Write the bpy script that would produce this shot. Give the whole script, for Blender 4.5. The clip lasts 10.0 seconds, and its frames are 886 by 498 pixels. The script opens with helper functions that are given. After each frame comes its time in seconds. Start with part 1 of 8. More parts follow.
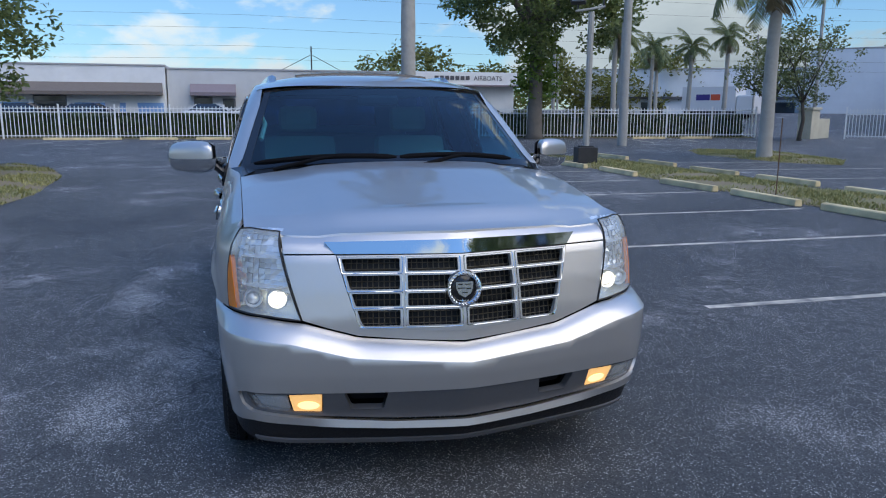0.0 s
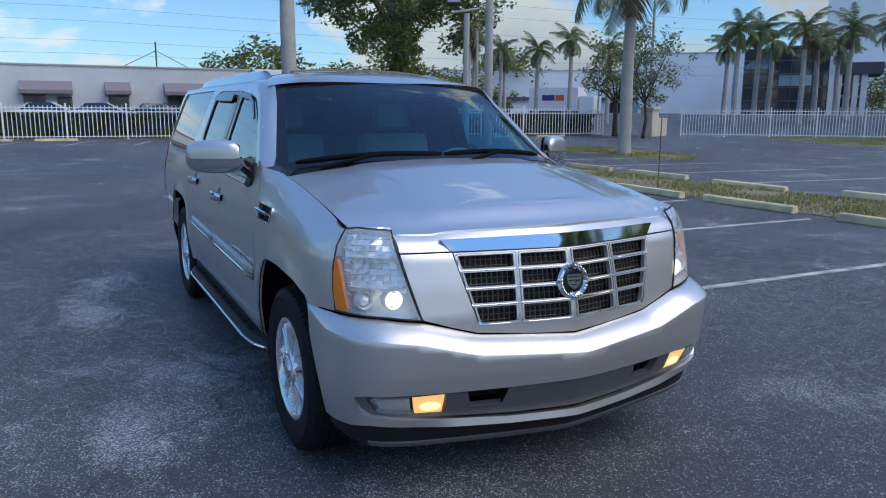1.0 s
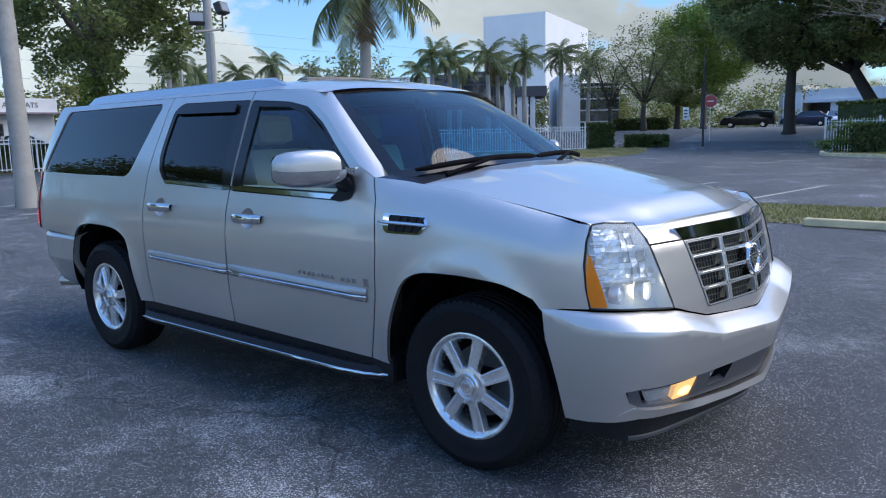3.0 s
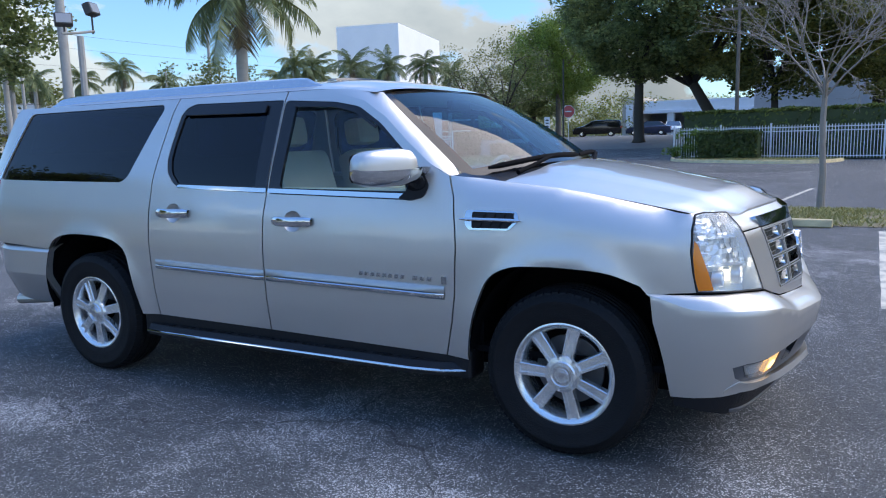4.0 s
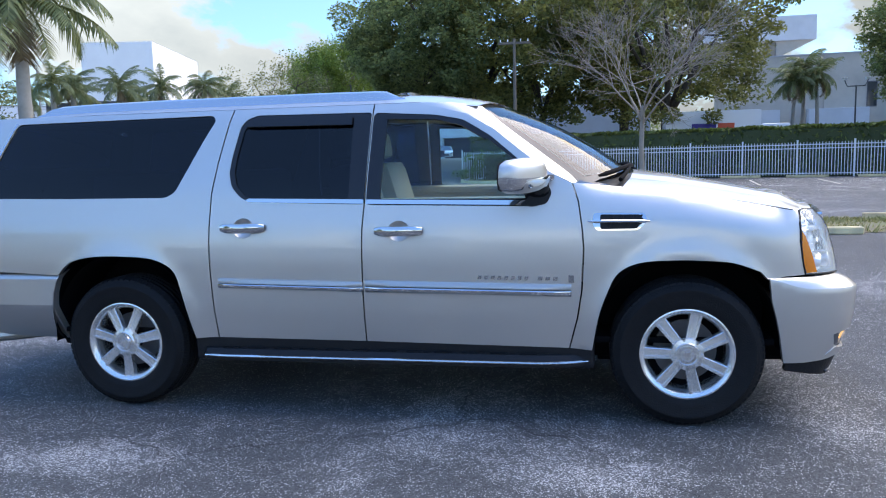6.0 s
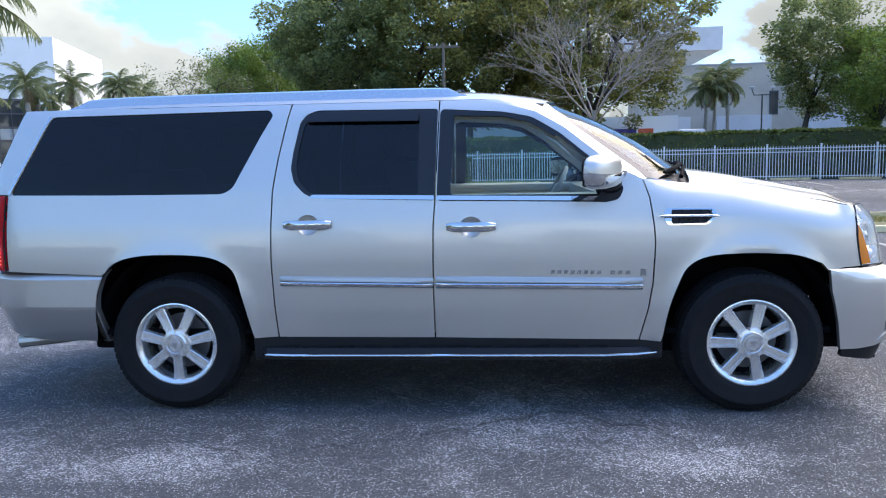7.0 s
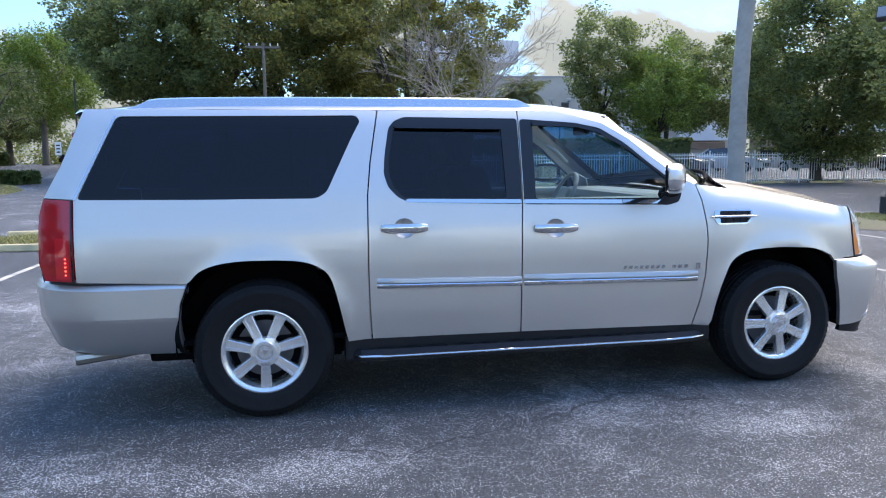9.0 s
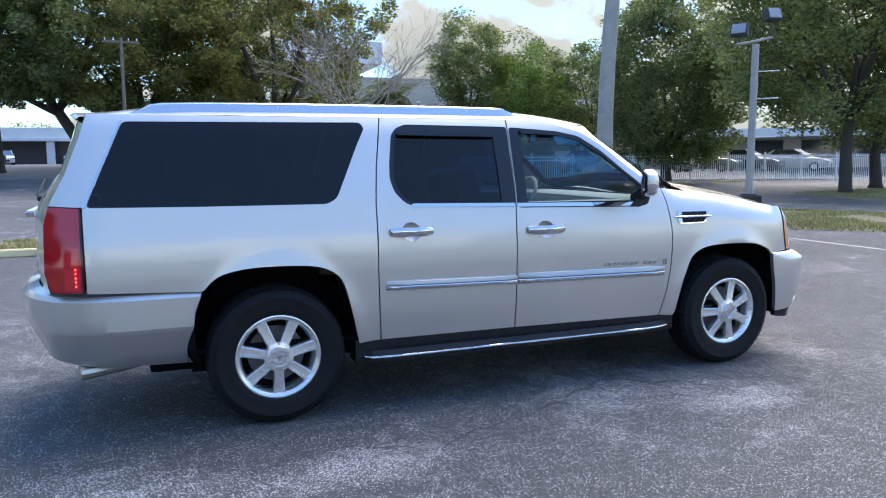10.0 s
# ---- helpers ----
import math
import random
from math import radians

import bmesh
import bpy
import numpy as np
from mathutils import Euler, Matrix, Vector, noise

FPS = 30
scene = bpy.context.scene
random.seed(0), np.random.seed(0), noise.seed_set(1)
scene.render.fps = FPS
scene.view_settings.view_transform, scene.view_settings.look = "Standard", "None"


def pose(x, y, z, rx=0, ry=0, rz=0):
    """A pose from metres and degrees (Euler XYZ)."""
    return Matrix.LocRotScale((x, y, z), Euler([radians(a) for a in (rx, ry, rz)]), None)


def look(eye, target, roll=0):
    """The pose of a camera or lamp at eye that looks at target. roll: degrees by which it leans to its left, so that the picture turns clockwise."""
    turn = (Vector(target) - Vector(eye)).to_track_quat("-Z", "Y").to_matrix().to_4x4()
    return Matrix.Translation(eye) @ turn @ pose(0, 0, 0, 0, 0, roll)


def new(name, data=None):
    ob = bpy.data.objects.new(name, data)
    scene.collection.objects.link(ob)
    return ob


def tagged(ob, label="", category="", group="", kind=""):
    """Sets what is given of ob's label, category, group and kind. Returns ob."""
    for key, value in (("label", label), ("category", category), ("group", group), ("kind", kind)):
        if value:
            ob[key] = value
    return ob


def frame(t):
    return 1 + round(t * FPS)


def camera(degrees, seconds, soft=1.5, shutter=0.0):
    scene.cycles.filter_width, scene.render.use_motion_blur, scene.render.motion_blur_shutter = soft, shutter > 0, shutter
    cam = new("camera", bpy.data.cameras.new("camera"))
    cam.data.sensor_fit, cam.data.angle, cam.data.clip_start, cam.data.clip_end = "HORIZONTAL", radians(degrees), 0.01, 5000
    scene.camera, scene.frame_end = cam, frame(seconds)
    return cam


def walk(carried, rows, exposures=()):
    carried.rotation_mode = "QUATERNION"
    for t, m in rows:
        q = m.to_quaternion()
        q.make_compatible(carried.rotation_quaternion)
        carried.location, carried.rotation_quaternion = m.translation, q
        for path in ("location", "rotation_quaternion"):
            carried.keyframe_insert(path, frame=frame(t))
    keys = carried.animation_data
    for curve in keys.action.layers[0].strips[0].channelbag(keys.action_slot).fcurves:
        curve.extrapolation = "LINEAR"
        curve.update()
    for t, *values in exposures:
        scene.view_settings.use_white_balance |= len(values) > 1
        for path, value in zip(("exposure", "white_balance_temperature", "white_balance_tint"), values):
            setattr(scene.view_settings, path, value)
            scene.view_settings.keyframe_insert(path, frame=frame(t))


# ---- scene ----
# ---- camera ----
from mathutils.geometry import delaunay_2d_cdt

cam = camera(61.2, 10.0, soft=1.1)
PATH = [
    (0, (5.415, -0.867, 1.644), (3.518, -0.35, 1.276), 0.2),
    (0.5, (5.27, -1.371, 1.642), (3.431, -0.678, 1.271), -0.1),
    (1, (5.042, -1.869, 1.625), (3.289, -0.979, 1.258), 0.3),
    (1.5, (4.761, -2.344, 1.614), (3.112, -1.27, 1.26), 0.2),
    (2, (4.439, -2.79, 1.596), (2.91, -1.547, 1.253), -0.1),
    (2.5, (4.051, -3.166, 1.567), (2.648, -1.779, 1.241), -0.6),
    (3.8, (2.967, -4.049, 1.491), (1.949, -2.353, 1.197), -1.7),
    (4, (2.795, -4.177, 1.499), (1.842, -2.443, 1.207), -1.5),
    (4.5, (2.379, -4.439, 1.486), (1.587, -2.623, 1.208), -1.4),
    (5, (1.965, -4.675, 1.487), (1.326, -2.798, 1.222), -1.3),
    (6.5, (0.699, -5.114, 1.461), (0.437, -3.145, 1.222), -1.5),
    (7, (0.265, -5.16, 1.453), (0.111, -3.18, 1.213), -1.2),
    (7.5, (-0.175, -5.191, 1.476), (-0.219, -3.207, 1.229), -1.1),
    (8, (-0.648, -5.287, 1.491), (-0.575, -3.304, 1.242), -0.9),
    (8.5, (-1.054, -5.318, 1.483), (-0.839, -3.344, 1.238), -0.8),
    (9, (-1.451, -5.313, 1.492), (-1.069, -3.364, 1.254), -0.5),
    (9.5, (-1.922, -5.339, 1.518), (-1.362, -3.434, 1.282), -0.4),
    (10, (-2.34, -5.265, 1.53), (-1.602, -3.421, 1.292), -0.4),
]
walk(cam, [(t, look(eye, at, roll)) for t, eye, at, roll in PATH],
     exposures=[(0.0, 0.60, 7500, 10.5), (2.5, 0.91, 7600, 11), (4.5, 1.31, 8000, 13), (7.5, 1.69, 8700, 14.5), (10.0, 1.71, 9000, 14.5)])

# ---- light ----
SUN_ELEV, SUN_AZ = 50.0, 38.0     # degrees; azimuth from +x towards +y
world = bpy.data.worlds.new("sky")
scene.world = world
world.use_nodes = True


def node(tree, kind, **values):
    """A node; keyword names are its sockets (underscores for spaces)."""
    n = tree.nodes.new(kind)
    for key, value in values.items():
        socket = key.replace("_", " ")
        if key == "operation":
            n.operation = value
        elif key == "data_type":
            n.data_type = value
        elif key == "blend_type":
            n.blend_type = value
        elif key == "feature":
            n.feature = value
        else:
            n.inputs[socket].default_value = value
    return n


def build_sky(tree):
    tree.nodes.clear()
    link = tree.links.new
    sky = node(tree, "ShaderNodeTexSky")
    sky.sky_type, sky.sun_disc = "NISHITA", False
    sky.sun_elevation, sky.sun_rotation = radians(SUN_ELEV), radians(90 - SUN_AZ)
    sky.dust_density, sky.ozone_density, sky.air_density = 0.1, 3.0, 1.0
    where = node(tree, "ShaderNodeTexCoord")
    way = where.outputs["Generated"]
    split = node(tree, "ShaderNodeSeparateXYZ")
    link(way, split.inputs[0])

    def calc(operation, a, b=0.0, c=0.0):
        n = node(tree, "ShaderNodeMath", operation=operation)
        for k, value in enumerate((a, b, c)):
            if isinstance(value, float):
                n.inputs[k].default_value = value
            else:
                link(value, n.inputs[k])
        return n.outputs[0]

    up = calc("MAXIMUM", split.outputs[2])
    # heaped clouds: tall lumps low over the horizon, spread out overhead
    stretch = node(tree, "ShaderNodeVectorMath", operation="MULTIPLY")
    link(way, stretch.inputs[0])
    stretch.inputs[1].default_value = (1.0, 1.0, 1.9)
    heap = node(tree, "ShaderNodeTexNoise", Scale=3.1, Detail=9.0, Roughness=0.56, Distortion=0.15)
    link(stretch.outputs[0], heap.inputs["Vector"])
    # a broad bank of cloud on the sun's side, clearer air to the south and overhead
    side = node(tree, "ShaderNodeVectorMath", operation="DOT_PRODUCT")
    link(way, side.inputs[0])
    side.inputs[1].default_value = (0.75, 0.66, 0.0)
    bank = calc("MULTIPLY_ADD", calc("POWER", side.outputs["Value"], 3.0), 0.09, heap.outputs["Fac"])
    south = calc("MINIMUM", split.outputs[1], 0.0)
    fewer = calc("MULTIPLY_ADD", calc("MULTIPLY", south, calc("MULTIPLY_ADD", up, 3.2, -0.75)), SOUTH_CLEAR, bank)
    low = calc("POWER", calc("SUBTRACT", 1.0, up), 6.0)
    cover = calc("MULTIPLY_ADD", low, 0.085, calc("MULTIPLY_ADD", calc("POWER", up, 2.0), -0.26, fewer))
    ramp = node(tree, "ShaderNodeValToRGB")
    ramp.color_ramp.elements[0].position, ramp.color_ramp.elements[1].position = 0.528, 0.580
    link(cover, ramp.inputs[0])
    shade = node(tree, "ShaderNodeValToRGB")
    shade.color_ramp.elements[0].position, shade.color_ramp.elements[1].position = 0.56, 0.80
    shade.color_ramp.elements[0].color = (*CLOUD_LIGHT, 1)
    shade.color_ramp.elements[1].color = (*CLOUD_DARK, 1)
    link(cover, shade.inputs[0])
    deep = node(tree, "ShaderNodeMix", data_type="RGBA", blend_type="MULTIPLY")
    deep.inputs[0].default_value = 1.0
    deep.inputs[7].default_value = (*SKY_TINT, 1)
    link(sky.outputs[0], deep.inputs[6])
    # the sky grows brighter from the hazy horizon upwards, the clouds less so
    high = calc("POWER", up, 1.3)

    def brighter(colour, rise, floor_level):
        lit = node(tree, "ShaderNodeVectorMath", operation="SCALE")
        link(colour, lit.inputs[0])
        link(calc("MULTIPLY_ADD", high, rise, floor_level), lit.inputs["Scale"])
        return lit.outputs[0]

    mix = node(tree, "ShaderNodeMix", data_type="RGBA")
    link(ramp.outputs[0], mix.inputs[0])
    link(brighter(deep.outputs[2], SKY_RISE, 0.8), mix.inputs[6])
    # clouds away from the sun are lit from the front, those before it are seen from their shaded side
    front = node(tree, "ShaderNodeVectorMath", operation="DOT_PRODUCT")
    link(way, front.inputs[0])
    front.inputs[1].default_value = (0.25, 0.97, 0.0)
    facing = node(tree, "ShaderNodeVectorMath", operation="SCALE")
    link(brighter(shade.outputs[0], CLOUD_RISE, 0.8), facing.inputs[0])
    link(calc("MULTIPLY_ADD", front.outputs["Value"], -0.60, 1.0), facing.inputs["Scale"])
    link(facing.outputs[0], mix.inputs[7])
    back = node(tree, "ShaderNodeBackground", Strength=SKY_STRENGTH)
    link(mix.outputs[2], back.inputs[0])
    out = node(tree, "ShaderNodeOutputWorld")
    link(back.outputs[0], out.inputs[0])


SKY_TINT, SOUTH_CLEAR = (0.45, 0.70, 0.98), 0.26
SKY_STRENGTH, SKY_RISE, CLOUD_RISE = 0.12, 1.5, 2.0
CLOUD_LIGHT, CLOUD_DARK = (3.75, 4.7, 5.65), (2.3, 3.15, 4.05)
build_sky(world.node_tree)
sun = new("sun", bpy.data.lights.new("sun", "SUN"))
sun.data.energy, sun.data.angle, sun.data.color = 1.3, radians(66), (1.0, 0.96, 0.87)
sun_way = Vector((math.cos(radians(SUN_ELEV)) * math.cos(radians(SUN_AZ)), math.cos(radians(SUN_ELEV)) * math.sin(radians(SUN_AZ)), math.sin(radians(SUN_ELEV))))
sun.matrix_world = look(sun_way * 100, (0, 0, 0))

# ---- materials ----


def material(name, color, rough=0.6, metal=0.0, vary=0.12, grain=8.0, bump=0.0, bump_grain=None, coat=0.0, tint=None, stain=0.0, stain_grain=1.2, each=0.0, gloss=0.5):
    """A principled surface whose colour varies at two scales (grain, stains) with a fine relief. each: variation from object to object."""
    m = bpy.data.materials.new(name)
    m.use_nodes = True
    t = m.node_tree
    link = t.links.new
    p = t.nodes["Principled BSDF"]
    p.inputs["Roughness"].default_value = rough
    p.inputs["Metallic"].default_value = metal
    p.inputs["Coat Weight"].default_value = coat
    p.inputs["Specular IOR Level"].default_value = gloss
    p.inputs["Coat Roughness"].default_value = 0.04
    where = node(t, "ShaderNodeTexCoord")
    fine = node(t, "ShaderNodeTexNoise", Scale=grain, Detail=5.0, Roughness=0.65)
    link(where.outputs["Object"], fine.inputs["Vector"])
    wide = node(t, "ShaderNodeTexNoise", Scale=stain_grain, Detail=4.0, Roughness=0.6)
    link(where.outputs["Object"], wide.inputs["Vector"])
    dark = [c * (1 - vary) for c in color]
    lite = [min(1, c * (1 + vary)) for c in color]
    mix = node(t, "ShaderNodeMix", data_type="RGBA")
    mix.inputs[6].default_value, mix.inputs[7].default_value = (*dark, 1), (*lite, 1)
    link(fine.outputs["Fac"], mix.inputs[0])
    last = mix.outputs[2]
    if stain:
        ramp = node(t, "ShaderNodeValToRGB")
        ramp.color_ramp.elements[0].position, ramp.color_ramp.elements[1].position = 0.42, 0.68
        link(wide.outputs["Fac"], ramp.inputs[0])
        dirt = node(t, "ShaderNodeMix", data_type="RGBA")
        dirt.inputs[7].default_value = (*(tint or [c * 0.55 for c in color]), 1)
        scale = node(t, "ShaderNodeMath", operation="MULTIPLY")
        scale.inputs[1].default_value = stain
        link(ramp.outputs[0], scale.inputs[0])
        link(scale.outputs[0], dirt.inputs[0])
        link(last, dirt.inputs[6])
        last = dirt.outputs[2]
    if each:
        info = node(t, "ShaderNodeObjectInfo")
        hue = node(t, "ShaderNodeHueSaturation")
        span = node(t, "ShaderNodeMapRange", To_Min=1 - each, To_Max=1 + each)
        link(info.outputs["Random"], span.inputs["Value"])
        link(span.outputs[0], hue.inputs["Value"])
        link(last, hue.inputs["Color"])
        last = hue.outputs[0]
    link(last, p.inputs["Base Color"])
    if bump:
        rel = fine
        if bump_grain:
            rel = node(t, "ShaderNodeTexNoise", Scale=bump_grain, Detail=4.0)
            link(where.outputs["Object"], rel.inputs["Vector"])
        b = node(t, "ShaderNodeBump", Strength=min(1.0, bump), Distance=0.02)
        link(rel.outputs["Fac"], b.inputs["Height"])
        link(b.outputs[0], p.inputs["Normal"])
    return m


def glass(name, tint, rough=0.01, ior=1.5, haze=0.0, mirror=1.0):
    """A thin pane: light passes tinted, and the surface mirrors by Fresnel."""
    m = bpy.data.materials.new(name)
    m.use_nodes = True
    t = m.node_tree
    t.nodes.clear()
    link = t.links.new
    clear = node(t, "ShaderNodeBsdfTransparent", Color=(*tint, 1))
    gloss = node(t, "ShaderNodeBsdfGlossy", Roughness=rough, Color=(1, 1, 1, 1))
    # mirrors more at grazing angles, alike from both sides
    edge = node(t, "ShaderNodeLayerWeight", Blend=0.5)
    steep = node(t, "ShaderNodeMath", operation="POWER")
    link(edge.outputs["Facing"], steep.inputs[0])
    steep.inputs[1].default_value = 4.0
    amount = node(t, "ShaderNodeMath", operation="MULTIPLY_ADD")
    link(steep.outputs[0], amount.inputs[0])
    low = ((ior - 1) / (ior + 1)) ** 2 * 1.1
    amount.inputs[1].default_value, amount.inputs[2].default_value = (1 - low) * mirror, low
    mix = node(t, "ShaderNodeMixShader")
    out = node(t, "ShaderNodeOutputMaterial")
    link(amount.outputs[0], mix.inputs[0])
    link(clear.outputs[0], mix.inputs[1])
    link(gloss.outputs[0], mix.inputs[2])
    last = mix.outputs[0]
    if haze:
        dull = node(t, "ShaderNodeBsdfDiffuse", Color=(0.85, 0.88, 0.88, 1))
        over = node(t, "ShaderNodeMixShader", Fac=haze)
        link(last, over.inputs[1])
        link(dull.outputs[0], over.inputs[2])
        last = over.outputs[0]
    link(last, out.inputs[0])
    return m


def glow(name, color, strength):
    m = bpy.data.materials.new(name)
    m.use_nodes = True
    p = m.node_tree.nodes["Principled BSDF"]
    p.inputs["Base Color"].default_value = (*color, 1)
    p.inputs["Emission Color"].default_value = (*color, 1)
    p.inputs["Emission Strength"].default_value = strength
    return m


def leaf_material(name, dark, lite, through_leaf=0.25):
    """Foliage: each leaf island takes its own green, and some light passes through."""
    m = bpy.data.materials.new(name)
    m.use_nodes = True
    t = m.node_tree
    link = t.links.new
    p = t.nodes["Principled BSDF"]
    p.inputs["Roughness"].default_value = 0.55
    geo = node(t, "ShaderNodeNewGeometry")
    where = node(t, "ShaderNodeTexCoord")
    wide = node(t, "ShaderNodeTexNoise", Scale=0.5, Detail=2.0)
    link(where.outputs["Object"], wide.inputs["Vector"])
    avg = node(t, "ShaderNodeMath", operation="ADD")
    link(geo.outputs["Random Per Island"], avg.inputs[0])
    link(wide.outputs["Fac"], avg.inputs[1])
    half = node(t, "ShaderNodeMath", operation="MULTIPLY_ADD")
    half.inputs[1].default_value, half.inputs[2].default_value = 0.8, -0.3
    link(avg.outputs[0], half.inputs[0])
    mix = node(t, "ShaderNodeMix", data_type="RGBA")
    mix.inputs[6].default_value, mix.inputs[7].default_value = (*dark, 1), (*lite, 1)
    link(half.outputs[0], mix.inputs[0])
    link(mix.outputs[2], p.inputs["Base Color"])
    tr = node(t, "ShaderNodeBsdfTranslucent")
    link(mix.outputs[2], tr.inputs["Color"])
    ms = node(t, "ShaderNodeMixShader", Fac=through_leaf)
    link(p.outputs[0], ms.inputs[1])
    link(tr.outputs[0], ms.inputs[2])
    link(ms.outputs[0], t.nodes["Material Output"].inputs[0])
    return m


def car_paint(name, color):
    """Metallic paint: fine flakes under a clear coat."""
    m = bpy.data.materials.new(name)
    m.use_nodes = True
    t = m.node_tree
    link = t.links.new
    p = t.nodes["Principled BSDF"]
    p.inputs["Metallic"].default_value = 0.86
    p.inputs["Roughness"].default_value = 0.40
    p.inputs["Coat Weight"].default_value = 1.0
    p.inputs["Coat Roughness"].default_value = 0.03
    where = node(t, "ShaderNodeTexCoord")
    fine = node(t, "ShaderNodeTexNoise", Scale=420.0, Detail=2.0)
    dust = node(t, "ShaderNodeTexNoise", Scale=3.0, Detail=6.0, Roughness=0.7)
    link(where.outputs["Object"], fine.inputs["Vector"])
    link(where.outputs["Object"], dust.inputs["Vector"])
    mix = node(t, "ShaderNodeMix", data_type="RGBA")
    mix.inputs[6].default_value = (*[c * 0.93 for c in color], 1)
    mix.inputs[7].default_value = (*[c * 1.07 for c in color], 1)
    link(fine.outputs["Fac"], mix.inputs[0])
    link(mix.outputs[2], p.inputs["Base Color"])
    span = node(t, "ShaderNodeMapRange", To_Min=0.36, To_Max=0.46)
    link(dust.outputs["Fac"], span.inputs["Value"])
    link(span.outputs[0], p.inputs["Roughness"])
    # pressed sheet is never quite even
    wave = node(t, "ShaderNodeTexNoise", Scale=2.2, Detail=3.0, Roughness=0.5)
    link(where.outputs["Object"], wave.inputs["Vector"])
    b = node(t, "ShaderNodeBump", Strength=0.25, Distance=0.02)
    link(wave.outputs["Fac"], b.inputs["Height"])
    link(b.outputs[0], p.inputs["Normal"])
    link(b.outputs[0], p.inputs["Coat Normal"])
    return m


WORN_AT = ((-1.5, -1.8, 1.5, 0.40), (1.2, -1.6, 0.9, 0.42), (2.35, 0.1, 0.60, 1.7), (2.2, 2.0, 1.0, 0.9), (-2.7, -1.5, 1.1, 0.6))


def asphalt(name):
    """Sealed asphalt: fine pale stone specks, worn grey patches, dark oil, thin cracks."""
    m = bpy.data.materials.new(name)
    m.use_nodes = True
    t = m.node_tree
    link = t.links.new
    p = t.nodes["Principled BSDF"]
    where = node(t, "ShaderNodeTexCoord")
    pos = where.outputs["Object"]

    def noise_of(scale, detail=5.0, rough=0.6, warp=0.0):
        n = node(t, "ShaderNodeTexNoise", Scale=scale, Detail=detail, Roughness=rough, Distortion=warp)
        link(pos, n.inputs["Vector"])
        return n.outputs["Fac"]

    def ramp(fac, a, b, ca, cb):
        r = node(t, "ShaderNodeValToRGB")
        r.color_ramp.elements[0].position, r.color_ramp.elements[1].position = a, b
        r.color_ramp.elements[0].color, r.color_ramp.elements[1].color = (*ca, 1), (*cb, 1)
        link(fac, r.inputs[0])
        return r.outputs[0]

    def blend(fac, a, b):
        n = node(t, "ShaderNodeMix", data_type="RGBA")
        link(fac, n.inputs[0])
        link(a, n.inputs[6])
        if isinstance(b, tuple):
            n.inputs[7].default_value = (*b, 1)
        else:
            link(b, n.inputs[7])
        return n.outputs[2]

    def times(a, b):
        n = node(t, "ShaderNodeMath", operation="MULTIPLY")
        link(a, n.inputs[0])
        if isinstance(b, float):
            n.inputs[1].default_value = b
        else:
            link(b, n.inputs[1])
        return n.outputs[0]

    one, nil = (1, 1, 1), (0, 0, 0)
    base = ramp(noise_of(0.22, 4.0, 0.6), 0.35, 0.65, (0.047, 0.051, 0.053), (0.076, 0.081, 0.083))
    rubbed = noise_of(0.55, 9.0, 0.74, 0.3)
    for x, y, wide, deep in WORN_AT:
        # lanes where wheels have rubbed the seal away
        gap = node(t, "ShaderNodeVectorMath", operation="SUBTRACT")
        link(pos, gap.inputs[0])
        gap.inputs[1].default_value = (x, y, 0)
        flat = node(t, "ShaderNodeVectorMath", operation="DIVIDE")
        link(gap.outputs[0], flat.inputs[0])
        flat.inputs[1].default_value = (wide, deep, 1)
        far = node(t, "ShaderNodeVectorMath", operation="LENGTH")
        link(flat.outputs[0], far.inputs[0])
        near = node(t, "ShaderNodeMapRange", From_Min=0.0, From_Max=1.0, To_Min=0.17, To_Max=0.0)
        near.interpolation_type = "SMOOTHSTEP"
        link(far.outputs["Value"], near.inputs["Value"])
        add = node(t, "ShaderNodeMath", operation="ADD")
        link(rubbed, add.inputs[0])
        link(near.outputs[0], add.inputs[1])
        rubbed = add.outputs[0]
    worn = ramp(rubbed, 0.52, 0.66, nil, one)      # patches where the seal is gone
    swept = ramp(noise_of(0.20, 6.0, 0.65, 0.4), 0.36, 0.52, nil, one)
    thick = times(worn, swept)
    # stones of the aggregate, bared where the seal is rubbed off
    stones = node(t, "ShaderNodeTexVoronoi", Scale=150.0)
    link(pos, stones.inputs["Vector"])
    pick = node(t, "ShaderNodeSeparateColor")
    link(stones.outputs["Color"], pick.inputs[0])
    bare = node(t, "ShaderNodeMath", operation="MULTIPLY_ADD")
    link(thick, bare.inputs[0])
    bare.inputs[1].default_value = 0.50
    link(pick.outputs[0], bare.inputs[2])
    bare2 = node(t, "ShaderNodeMath", operation="MULTIPLY_ADD")
    link(times(swept, ramp(noise_of(7.0, 6.0, 0.72), 0.40, 0.64, nil, one)), bare2.inputs[0])
    bare2.inputs[1].default_value = 0.53
    link(bare.outputs[0], bare2.inputs[2])
    # each stone shows only its worn top, of uneven size
    size = node(t, "ShaderNodeMapRange", To_Min=0.22, To_Max=0.58)
    link(pick.outputs[1], size.inputs["Value"])
    inner = node(t, "ShaderNodeMath", operation="SUBTRACT")
    wider = node(t, "ShaderNodeMath", operation="MULTIPLY_ADD")
    link(thick, wider.inputs[0])
    wider.inputs[1].default_value = 0.16
    link(size.outputs[0], wider.inputs[2])
    link(wider.outputs[0], inner.inputs[0])
    link(stones.outputs["Distance"], inner.inputs[1])
    cap = ramp(inner.outputs[0], 0.0, 0.06, nil, one)
    specks = times(ramp(bare2.outputs[0], 0.90, 0.95, nil, one), cap)
